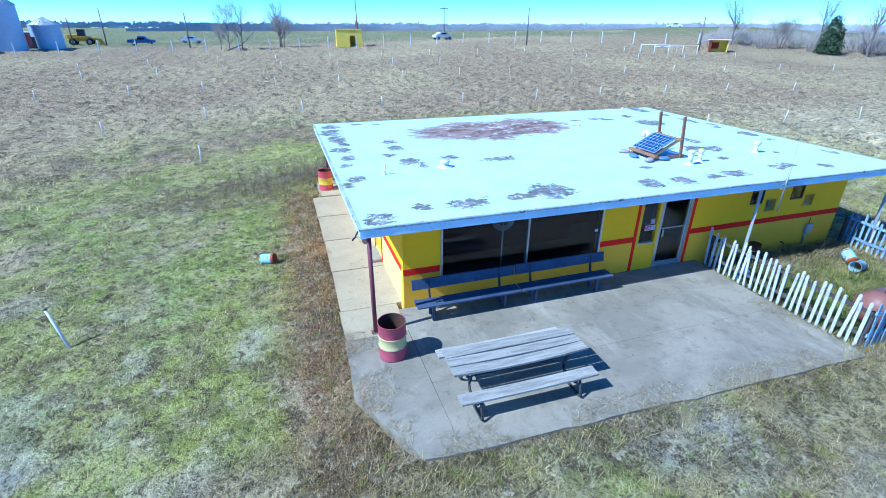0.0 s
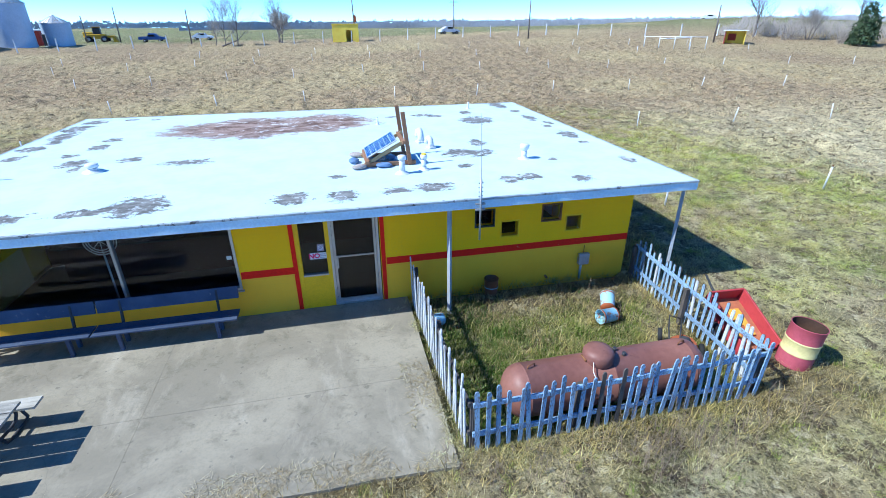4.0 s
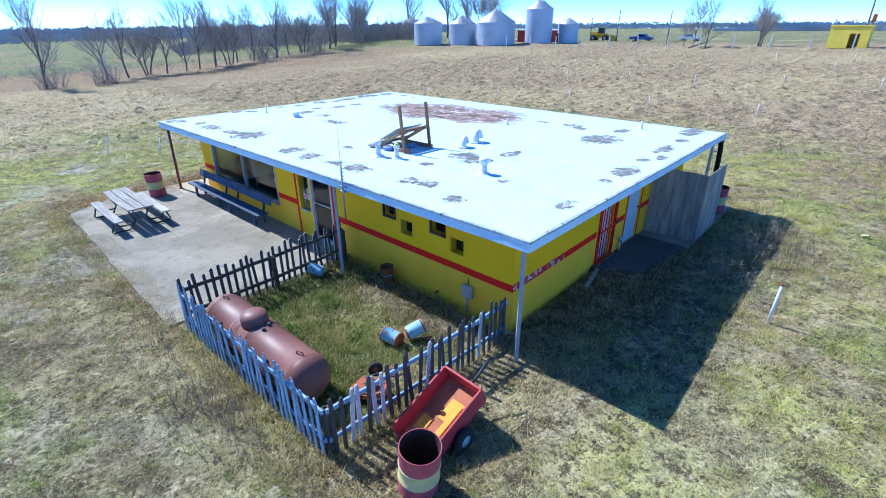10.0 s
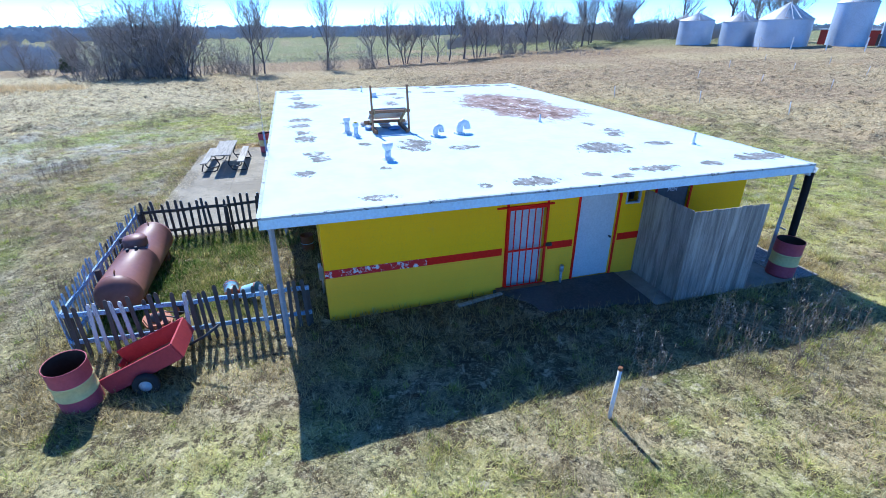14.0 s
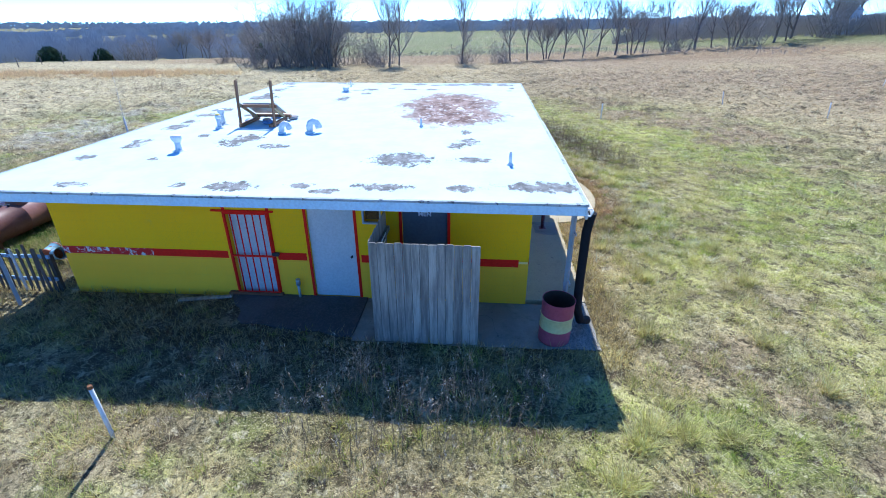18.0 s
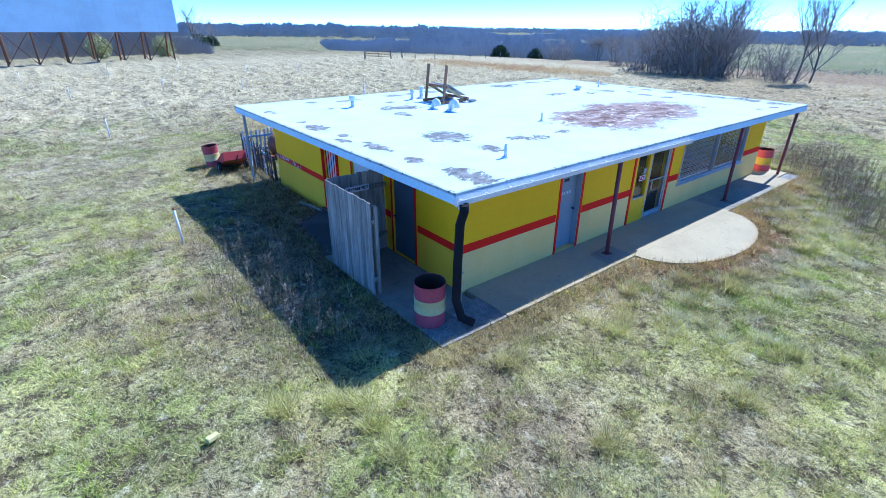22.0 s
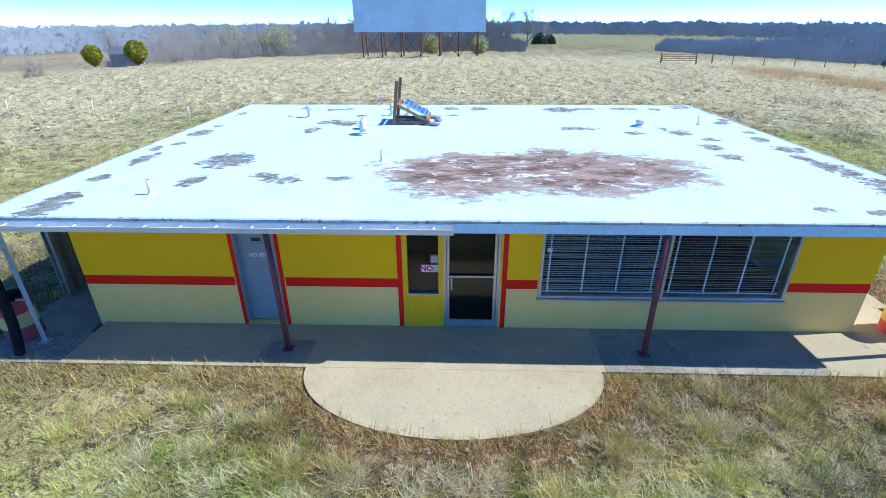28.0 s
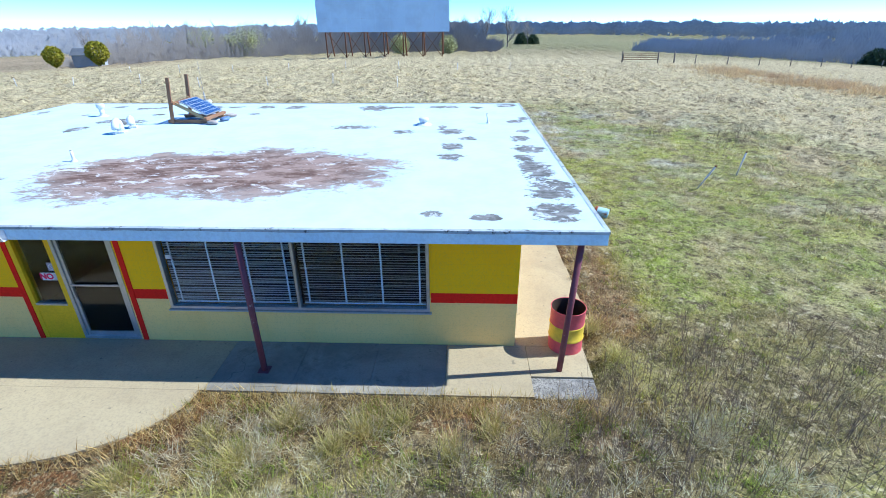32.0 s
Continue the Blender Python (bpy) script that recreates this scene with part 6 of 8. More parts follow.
part("loose_tube", bm, WHITE_PVC, tank, "pale loose copper tube")

# ---- yard clutter ----
def pail(x, y, z, m_rot, mat_, label_, r=0.15, h=0.34, inside=RUST):
    p = thing("pail", label_, "bucket", "old pails in the yard", at=Matrix.Translation((x, y, z)) @ m_rot)
    bm = bmesh.new()
    lathe(bm, [(0, 0), (r * 0.92, 0), (r * 0.95, 0.03), (r, h), (r + 0.008, h + 0.004), (r - 0.004, h), (r * 0.9, 0.04)], 24)
    part("body", bm, mat_, p)
    bm = bmesh.new()
    lathe(bm, [(0, 0.045), (r * 0.88, 0.045)], 24)
    part("bottom", bm, inside, p)
    bm = bmesh.new()
    bent_tube(bm, [(r * math.cos(a), r * 0.25, h + r * 0.9 * math.sin(a)) for a in np.linspace(0, math.pi, 9)], 0.005, 5)
    part("wire_handle", bm, DARK_STEEL, p)
    return p


gz = ground_height(14.1, -0.9)
for x, y, lift, turn, tilt, label_ in ((14.36, -1.0, 0.15, 190, 86, "pale blue pail rusting on its side in the yard"), (14.32, -0.78, 0.16, 65, 70, "pale blue pail tipped over against another")):
    pl = pail(x, y, gz + lift, pose(0, 0, 0, 0, 0, turn) @ pose(0, 0, 0, 0, tilt, 0), PAIL, label_, 0.155, 0.4, HUB_ORANGE)
    for z0, z1 in ((-0.004, 0.035), (0.36, 0.395)):
        bm = bmesh.new()
        lathe(bm, [(0.0 if z0 < 0 else 0.154, z0), (0.148 if z0 < 0 else 0.156, z0 + 0.001), (0.158, z1), (0.153, z1 + 0.002)], 24)
        part("rust_ring", bm, HUB_ORANGE, pl, "orange rust eating the end")
gz = ground_height(11.0, -0.25)
pail(10.7, -0.3, gz + 0.14, pose(0, 0, 0, 0, 0, 200) @ pose(0, 0, 0, 0, 84, 0), PAIL, "pale blue pail lying by the fence", 0.14, 0.4, BLACK_METAL)
gz = ground_height(12.1, 0.6)
pot = thing("rusty_can", "rusty ash can standing against the yellow wall", "can", at=pose(12.1, 0.66, gz - 0.01))
bm = bmesh.new()
lathe(bm, [(0.15, 0), (0.155, 0.2), (0.165, 0.21), (0.165, 0.4), (0.175, 0.41), (0.165, 0.42), (0.15, 0.4), (0.14, 0.1), (0, 0.1)], 22)
part("body", bm, RUST, pot)
bm = bmesh.new()
lathe(bm, [(0.168, 0.2), (0.172, 0.21), (0.168, 0.22)], 22)
part("band", bm, PAIL, pot)
gz = ground_height(-2.17, 4.5)
can = thing("paint_can", "pale blue can with a rusty orange mouth lying in the lawn", "can", at=pose(-2.1, 4.5, gz + 0.13, 0, 82, -25))
bm = bmesh.new()
lathe(bm, [(0, -0.2), (0.14, -0.2), (0.145, -0.19), (0.145, 0.2), (0.15, 0.205), (0.14, 0.2)], 24)
part("body", bm, PAIL, can)
bm = bmesh.new()
lathe(bm, [(0.146, 0.12), (0.149, 0.13), (0.149, 0.2), (0.146, 0.205)], 24)
part("rim", bm, HUB_ORANGE, can)
bm = bmesh.new()
lathe(bm, [(0.14, 0.2), (0.13, 0.06), (0, 0.05)], 24)
part("inside", bm, HUB_ORANGE, can, "rusty orange inside")


# old tiller behind the fence
gz = ground_height(15.0, -2.3)
mow = thing("garden_tiller", "old orange-red garden tiller lying in the weeds", "tiller", at=pose(15.0, -2.3, gz - 0.02, 0, 0, 25) @ Matrix.Scale(0.8, 4))
bm = bmesh.new()
prism(bm, [(-0.42, -0.22), (-0.2, -0.34), (0.25, -0.3), (0.42, -0.1), (0.4, 0.2), (0.1, 0.3), (-0.3, 0.26)], 0.14, 0.32)
bmesh.ops.bevel(bm, geom=list(bm.edges), offset=0.035, segments=2, affect="EDGES")
part("hood", bm, HUB_ORANGE, mow, "faded orange-red sheet hood")
for x, y, z in ((-0.1, 0.5, 0.33), (0.35, -0.36, 0.14)):
    bm = bmesh.new()
    lathe(bm, [(0.07, -0.05), (0.15, -0.055), (0.17, -0.03), (0.17, 0.03), (0.15, 0.055), (0.07, 0.05)], 22, pose(x, y, z, 80, 0, 30))
    w = part("wheel", bm, RUBBER, mow)
    bm = bmesh.new()
    lathe(bm, [(0, -0.03), (0.07, -0.045), (0.08, 0), (0.07, 0.045), (0, 0.03)], 16, pose(x, y, z, 80, 0, 30))
    part("hub", bm, HUB_ORANGE, w)
bm = bmesh.new()
bent_tube(bm, [(-0.3, -0.1, 0.28), (0.3, 0.2, 0.42), (0.75, 0.42, 0.48)], 0.018, 6)
bent_tube(bm, [(-0.35, 0.1, 0.28), (0.2, 0.45, 0.4), (0.62, 0.68, 0.5), (0.75, 0.42, 0.48)], 0.018, 6)
part("handle", bm, DARK_STEEL, mow)
bm = bmesh.new()
lathe(bm, [(0, 0), (0.12, 0.0), (0.13, 0.05), (0.12, 0.14), (0.06, 0.18), (0, 0.18)], 16, pose(0.05, -0.05, 0.3))
part("engine", bm, DARK_STEEL, mow)

# ---- red cart ----
gz = ground_height(16.7, -1.9)
cart = thing("garden_cart", "faded red two-wheeled cart tipped back beside the fence", "cart", at=pose(16.48, -2.04, gz + 0.25, 0, 0, -93) @ pose(0, 0, 0, 0, 24, 0))
CL, CW, CH = 0.64, 0.4, 0.32
part("floor", boxes(((-CL, -CW, 0.0), (CL, CW, 0.025))), CART_FLOOR, cart, "rusty cart floor")
for s in (-1, 1):
    part("side_board", boxes(((-CL, s * CW - 0.02, 0.0), (CL, s * CW + 0.02, CH)), bev=0.006), CART_RED, cart)
part("front_board", boxes(((-CL - 0.02, -CW, 0.0), (-CL + 0.02, CW, CH)), bev=0.006), CART_RED, cart)
for s in (-1, 1):
    part("tail_stub", boxes(((CL - 0.02, s * (CW - 0.1) - 0.1, 0.0), (CL + 0.02, s * (CW - 0.1) + 0.1, CH * 0.5)), bev=0.006), CART_RED, cart)
# loose orange-yellow boards on the cart floor
part("leaf_litter", boxes(((-0.35, -0.05, 0.025), (0.05, 0.24, 0.05)), ((-0.3, 0.1, 0.052), (0.3, 0.22, 0.07)), ((0.1, -0.3, 0.025), (0.4, -0.08, 0.045)), bev=0.012), CART_YELLOW, cart, "faded orange-yellow boards lying in the cart")
part("axle", tubes(((0.05, -CW - 0.14, -0.08), (0.05, CW + 0.14, -0.08), 0.018, 0.018, 8)), DARK_STEEL, cart)
for s in (-1, 1):
    bm = bmesh.new()
    lathe(bm, [(0.1, -0.05), (0.18, -0.055), (0.205, -0.03), (0.205, 0.03), (0.18, 0.055), (0.1, 0.05)], 28, pose(0.05, s * (CW + 0.1), -0.08, 90))
    w = part("wheel", bm, RUBBER, cart)
    bm = bmesh.new()
    lathe(bm, [(0, -0.04), (0.04, -0.05), (0.06, -0.025), (0.11, -0.04), (0.11, 0.04), (0.06, 0.025), (0.04, 0.05), (0, 0.04)], 22, pose(0.05, s * (CW + 0.1), -0.08, 90))
    part("rim", bm, HUB_BLUE, w, "pale blue wheel rim")
bm = bmesh.new()
bent_tube(bm, [(-CL, 0, -0.03), (-CL - 0.3, 0, -0.02), (-CL - 0.62, 0, 0.05)], 0.025, 8)
part("tongue", bm, DARK_STEEL, cart, "dark steel drawbar")

# ---- plank screen by the restroom door ----
SCRH = 2.02
SCR = thing("privacy_screen", "weathered grey board privacy screen round the restroom door", "fence")
srng = random.Random(3)


def board(u0, u1, fixed, axis, z0, h):
    tip = srng.uniform(-0.012, 0.012)
    bm = bmesh.new()
    a, b = sorted((fixed, fixed + 0.02))
    c = 0.018
    outline = [(u0, 0), (u1, 0), (u1, h - c), (u1 - c, h + tip), (u0 + c, h + tip), (u0, h - c)]
    f = [bm.verts.new((u, a, z0 + z) if axis == "x" else (a, u, z0 + z)) for u, z in outline]
    g = [bm.verts.new((u, b, z0 + z) if axis == "x" else (b, u, z0 + z)) for u, z in outline]
    for i in range(6):
        bm.faces.new((f[i], f[(i + 1) % 6], g[(i + 1) % 6], g[i]))
    bm.faces.new(f)
    bm.faces.new(g[::-1])
    part("board", bm, SCREEN_WOOD, SCR)


for k in range(13):
    u = 8.06 + k * 0.146
    board(u + 0.002, u + 0.143, 17.2 + srng.uniform(-0.004, 0.004), "y", -0.02, SCRH)
for k in range(10):
    u = 15.74 + k * 0.146
    board(u + 0.002, u + 0.143, 8.06 + srng.uniform(-0.004, 0.004), "x", -0.02, SCRH + 0.02)
for z in (0.3, 1.55):
    part("rail", boxes(((17.13, 8.1, z), (17.195, 9.96, z + 0.09)), bev=0.004), SCREEN_WOOD, SCR)
    part("rail", boxes(((15.74, 8.085, z + 0.05), (17.12, 8.15, z + 0.14)), bev=0.004), SCREEN_WOOD, SCR)
part("corner_post", boxes(((17.06, 8.155, -0.03), (17.125, 8.24, 1.84)), bev=0.004), SCREEN_WOOD, SCR)
part("end_post", boxes(((17.05, 9.87, -0.03), (17.125, 9.96, 1.9)), bev=0.004), SCREEN_WOOD, SCR)
plate = thing("barefoot_sign", "small white sign with dark words on the screen", "sign", at=pose(16.5, 8.162, 1.68, 0, 0, 180))
part("plate", boxes(((-0.3, -0.006, -0.07), (0.3, 0.006, 0.07)), bev=0.002), SIGN_WHITE, plate)
lettering("sign_words", "NO BARE FEET", 0.085, SIGN_INK, plate, pose(0, -0.008, 0, 90, 0, 0))

# plank lying by the east wall
gz = ground_height(16.05, 4.0)
solid("loose_plank", boxes(((-0.05, -0.55, 0), (0.05, 0.55, 0.04)), bev=0.006), OLD_WOOD, "short weathered plank lying by the wall", "plank", at=pose(16.0, 4.1, gz + 0.02, 0, 0, 12))
gz = ground_height(20.9, 11.9)
solid("litter_carton", boxes(((-0.085, -0.045, 0), (0.085, 0.045, 0.065)), bev=0.008), BARREL_CREAM, "pale tan carton dropped in the grass", "litter", at=pose(20.9, 11.9, gz + 0.04, 8, -6, 20))

# ---- the field: speaker posts, boundary posts ----
def stake_master():
    st = thing("speaker_post", "slim white speaker post standing in the dry field", "post", "speaker posts in rows", at=pose(0, 0, -60))
    part("pipe", tubes(((0, 0, -0.15), (0, 0, 0.95), 0.03, 0.03, 10)), WHITE_PVC, st)
    part("cap", tubes(((0, 0, 0.95), (0, 0, 1.0), 0.034, 0.03, 10)), RUST, st)
    return st


stake = stake_master()
srng = random.Random(8)


def put_stake(x, y, lean=None):
    a, b = lean if lean else (srng.uniform(-7, 7), srng.uniform(-7, 7))
    copy_thing(stake, pose(x, y, ground_height(x, y) - 0.02, a, b, srng.uniform(0, 360)))


put_stake(19.73, 4.76, (2, 0))
put_stake(-6.2, 1.6, (-12, -22))
put_stake(-8.4, -0.1, (-10, 8))
put_stake(26.6, 4.9, (3, 10))
put_stake(-5.3, 17.0, (2, 2))
put_stake(-12.2, 27.0, (3, -8))
for row, (y0, x0, n, step) in enumerate(((17.6, 27.0, 4, 5.9), (31.2, -6.6, 9, 6.75), (47.5, -22.0, 14, 6.9), (62.0, -30.0, 14, 7.4), (73.0, -34.0, 13, 8.2))):
    for k in range(n):
        x = x0 + step * k
        y = y0 - 0.0028 * (x - 8) ** 2 * (0.8 + 0.1 * row) + srng.uniform(-0.4, 0.4)
        put_stake(x + srng.uniform(-0.4, 0.4), y)
for y0, x0, n, step in ((-11.4, 19.9, 5, 5.8), (-28.3, 8.0, 7, 6.3), (-43, -4.0, 8, 6.8)):
    for k in range(n):
        put_stake(x0 + step * k + srng.uniform(-0.4, 0.4), y0 + srng.uniform(-0.5, 0.5) - 0.003 * (x0 + step * k - 12) ** 2 * 0.3)
bpy.data.objects.remove(stake.children[0])
bpy.data.objects.remove(stake.children[0])
bpy.data.objects.remove(stake)

bpost = thing("boundary_post", "tall white boundary post at the edge of the field", "post", "boundary posts", at=pose(0, 0, -60))
part("shaft", boxes(((-0.07, -0.07, -0.3), (0.07, 0.07, 2.0)), bev=0.01), WHITE_PVC, bpost)
part("cap", boxes(((-0.085, -0.085, 2.0), (0.085, 0.085, 2.05)), bev=0.01), WHITE_PVC, bpost)
for k in range(26):
    u = -48 + 5.15 * k
    x, y = u, 88.5 - 0.0026 * (u - 5) ** 2 if u < 50 else 88.5 - 0.0026 * 45 ** 2 - (u - 50) * 0.55
    copy_thing(bpost, pose(x, y, float(terrain(x, y)) - 0.05, srng.uniform(-1.5, 1.5), srng.uniform(-1.5, 1.5), 0))
for o in list(bpost.children):
    bpy.data.objects.remove(o)
bpy.data.objects.remove(bpost)


def gz_(x, y):
    return float(terrain(x, y))


# ---- grain bins ----
def grain_bin(x, y, r, eave, peak, label_, door=False):
    b = thing("grain_bin", label_, "silo", "grain bins", at=pose(x, y, gz_(x, y) - 0.1))
    bm = bmesh.new()
    prof = []
    n = int(eave / 0.16)
    for k in range(n + 1):
        z = eave * k / n
        prof += [(r + (0.022 if k % 2 else 0.0), z)]
    lathe(bm, prof, 40)
    wall_ = part("wall", bm, SILO_STEEL, b, "corrugated steel wall")
    bm = bmesh.new()
    lathe(bm, [(r + 0.12, eave - 0.03), (r + 0.1, eave + 0.03), (0.35, peak - 0.25), (0.35, peak - 0.12), (0.0, peak)], 40)
    roof_ = part("roof", bm, SILO_ROOF, b, "ribbed steel cone roof streaked with rust")
    for k in range(20):
        a = 2 * math.pi * k / 20
        part("rib", tubes(((math.cos(a) * (r + 0.1), math.sin(a) * (r + 0.1), eave + 0.05), (math.cos(a) * 0.35, math.sin(a) * 0.35, peak - 0.22), 0.035, 0.03, 5)), SILO_STEEL, roof_)
    if door:
        part("door", boxes(((-0.5, -0.04, 0.2), (0.5, 0.04, 2.1), pose(0, 0, 0, 0, 0, 0) @ Matrix.Translation((-r * 0.55, -r * 0.83, 0))), bev=0.01), DARK_STEEL, wall_, "dark access door")
    return b


grain_bin(-66.7, 83.8, 3.35, 4.7, 6.3, "short galvanised grain bin with a rusty cone roof")
grain_bin(-58.0, 86.2, 3.1, 4.4, 6.3, "short galvanised grain bin beside taller ones")
grain_bin(-49.8, 88.0, 4.25, 4.6, 7.4, "broad galvanised grain bin with rust streaks")
grain_bin(-43.3, 95.4, 2.95, 7.0, 9.2, "tall galvanised grain bin")
grain_bin(-38.9, 100.8, 2.3, 3.9, 5.3, "small white grain bin with a dark door", True)
grain_bin(-103.8, 92.3, 2.95, 5.2, 7.1, "weathered grain bin among bare trees")
grain_bin(-92, 103, 2.6, 4.6, 6.2, "weathered grain bin among bare trees")

barn = thing("machine_shed", "long low farm shed with a red side", "shed", at=pose(-48, 104, gz_(-48, 104) - 0.1, 0, 0, 12))
part("wall", boxes(((-5, -2.5, 0), (5, 2.5, 2.6))), BUILDING_RED, barn)
part("roof", boxes(((-5.3, -2.8, 2.6), (5.3, 2.8, 2.85)), bev=0.03), WHITE_METAL, barn)


# ---- farm machines, cars, sheds along the north side ----
def wheel_part(parent, x, y, r, w, name="wheel"):
    bm = bmesh.new()
    lathe(bm, [(r * 0.5, -w), (r * 0.95, -w), (r, -w * 0.6), (r, w * 0.6), (r * 0.95, w), (r * 0.5, w)], 18, pose(x, y, r, 90))
    wh = part(name, bm, RUBBER, parent)
    bm = bmesh.new()
    lathe(bm, [(0, -w * 0.7), (r * 0.5, -w), (r * 0.5, w), (0, w * 0.7)], 14, pose(x, y, r, 90))
    part("rim", bm, STEEL, wh)


loader = thing("wheel_loader", "yellow wheel loader parked behind the grain bins", "loader", at=pose(-38.2, 116.5, gz_(-38.2, 116.5) - 0.05, 0, 0, 8))
part("chassis", boxes(((-2.4, -0.9, 0.8), (1.4, 0.9, 1.7)), ((-2.6, -0.8, 1.1), (-0.8, 0.8, 2.1)), bev=0.1), DOZER_YELLOW, loader)
part("cab", boxes(((-0.7, -0.75, 1.7), (0.6, 0.75, 3.0)), bev=0.08), DARK_STEEL, loader)
part("cab_roof", boxes(((-0.8, -0.85, 3.0), (0.7, 0.85, 3.15)), bev=0.04), DOZER_YELLOW, loader)
part("arm", boxes(((0.6, -0.7, 1.0), (3.0, -0.5, 1.4)), ((0.6, 0.5, 1.0), (3.0, 0.7, 1.4)), bev=0.04), DOZER_YELLOW, loader)
bm = bmesh.new()
prism(bm, [(2.8, 0.2), (3.8, 0.15), (3.5, 0.5), (3.1, 1.3), (2.8, 1.3)], -1.2, 1.2)
bmesh.ops.transform(bm, matrix=pose(0, 0, 0, 90), verts=bm.verts)
part("bucket", bm, DOZER_YELLOW, loader)
for x in (-1.7, 1.2):
    for y in (-0.95, 0.95):
        wheel_part(loader, x, y, 0.7, 0.25)


def car(x, y, turn, paint, label_, s=1.0, pickup=False):
    c = thing("pickup_truck" if pickup else "car", label_, "car", at=pose(x, y, gz_(x, y) - 0.02, 0, 0, turn))
    side = [(-2.2, 0.45), (2.2, 0.45), (2.25, 0.75), (1.9, 0.95), (1.0, 1.0), (0.5, 1.5), (-0.9, 1.55), (-1.7, 1.05), (-2.2, 0.95)]
    if pickup:
        side = [(-2.6, 0.5), (2.5, 0.5), (2.5, 0.95), (1.2, 1.1), (0.7, 1.7), (-0.6, 1.75), (-0.75, 1.1), (-2.6, 1.1)]
    bm = bmesh.new()
    prism(bm, side, -0.85, 0.85)
    bmesh.ops.bevel(bm, geom=list(bm.edges), offset=0.06, segments=2, affect="EDGES")
    bmesh.ops.transform(bm, matrix=pose(0, 0, 0, 90), verts=bm.verts)
    part("body", bm, paint, c)
    for q in (-0.87, 0.87):
        part("side_window", boxes(((-0.7, q - 0.01, 1.1), (0.6, q + 0.01, 1.45)), bev=0.005), BLACK_METAL, c, "dark side window")
    for wx in (-1.45, 1.45):
        for wy in (-0.8, 0.8):
            wheel_part(c, wx, wy, 0.33, 0.11)
    for q in (-0.6, 0.6):
        part("headlight", boxes(((2.2, q - 0.15, 0.65), (2.27, q + 0.15, 0.78)), bev=0.01), WHITE_METAL, c)


car(-27, 114, 5, CAR_BLUE, "blue pickup truck parked past the field", pickup=True)
car(-18.5, 121, 0, CAR_WHITE, "white car parked past the field")
car(36.0, 104, 10, CAR_WHITE, "white car on the far track")
car(117, 122, 150, CAR_WHITE, "pale car half hidden behind brush")

shed = thing("yellow_shed", "pale yellow open-fronted ticket shed at the field edge", "shed", at=pose(12.9, 91.2, gz_(12.9, 91.2) - 0.05, 0, 0, -4))
for a, b in (((-2.4, -1.2, 0), (-2.3, 1.2, 3.0)), ((2.3, -1.2, 0), (2.4, 1.2, 3.0)), ((-2.3, 1.1, 0), (2.3, 1.2, 3.0)), ((-2.3, -1.2, 0), (0.1, -1.1, 3.0)), ((1.3, -1.2, 0), (2.3, -1.1, 3.0)), ((0.1, -1.2, 2.0), (1.3, -1.1, 3.0))):
    part("wall", boxes((a, b)), SHED_YELLOW, shed)
part("roof", boxes(((-2.5, -1.3, 3.0), (2.5, 1.3, 3.12)), bev=0.02), SHED_YELLOW, shed)


def pole(x, y, h, r=0.13, arm=False, label_="dark wooden utility pole", lamp=False):
    p = thing("utility_pole", label_, "pole", "utility poles", at=pose(x, y, gz_(x, y) - 0.1, srng.uniform(-1.5, 1.5), srng.uniform(-1.5, 1.5), 0))
    part("shaft", tubes(((0, 0, 0), (0, 0, h), r, r * 0.7, 10)), BARK, p)
    if arm:
        part("crossarm", boxes(((-1.0, -0.06, h - 0.5), (1.0, 0.06, h - 0.36)), bev=0.01), BARK, p)
        for k in (-0.9, 0, 0.9):
            part("insulator", tubes(((k, 0, h - 0.36), (k, 0, h - 0.2), 0.04, 0.03, 8)), WHITE_METAL, p)
    if lamp:
        part("signal_head", boxes(((-0.25, -0.2, h - 1.2), (0.25, 0.2, h - 0.1)), bev=0.05), HUB_ORANGE, p, "faded orange signal box")


pole(14.6, 90.3, 8.5)
pole(14.9, 93.4, 4.6, 0.1, lamp=True, label_="short pole with an orange signal box")
pole(39.2, 112.4, 7.0, 0.14, True, "utility pole with a crossarm")
pole(45.0, 80.0, 6.5)
pole(-16, 99, 6.0)
pole(-38.6, 111.5, 5.2)
pole(-34.2, 116.5, 7.0)
pole(69.5, 62.5, 5.5)

hut = thing("ticket_hut", "small open hut with a bright painted side", "hut", at=pose(71.2, 60.2, gz_(71.2, 60.2) - 0.05, 0, 0, -40))
part("wall", boxes(((-1.4, 0.9, 0), (1.4, 1.0, 1.9))), SHED_YELLOW, hut)
part("wall", boxes(((-1.4, -1.0, 0), (-1.3, 0.9, 1.9))), BUILDING_RED, hut)
part("wall", boxes(((1.3, -1.0, 0), (1.4, 0.9, 1.9))), SHED_YELLOW, hut)
part("roof", boxes(((-1.7, -1.3, 1.9), (1.7, 1.2, 2.02)), bev=0.02), WHITE_METAL, hut)
part("poster", boxes(((-0.9, 0.88, 0.5), (0.2, 0.897, 1.5))), BUILDING_RED, hut)

rails = thing("pipe_barrier", "white pipe barrier frame at the field edge", "barrier", at=pose(59.4, 58.5, gz_(59.4, 58.5), 0, 0, -42))
for k in range(5):
    part("upright", tubes(((-4.2 + 2.1 * k, 0, -0.1), (-4.2 + 2.1 * k, 0, 1.7), 0.06, 0.06, 8)), WHITE_PVC, rails)
part("top_rail", tubes(((-4.2, 0, 1.6), (4.2, 0, 1.6), 0.05, 0.05, 8)), WHITE_PVC, rails)
part("back_rail", tubes(((-2.1, 0, 1.3), (2.1, 0.8, 1.5), 0.05, 0.05, 8)), WHITE_PVC, rails)


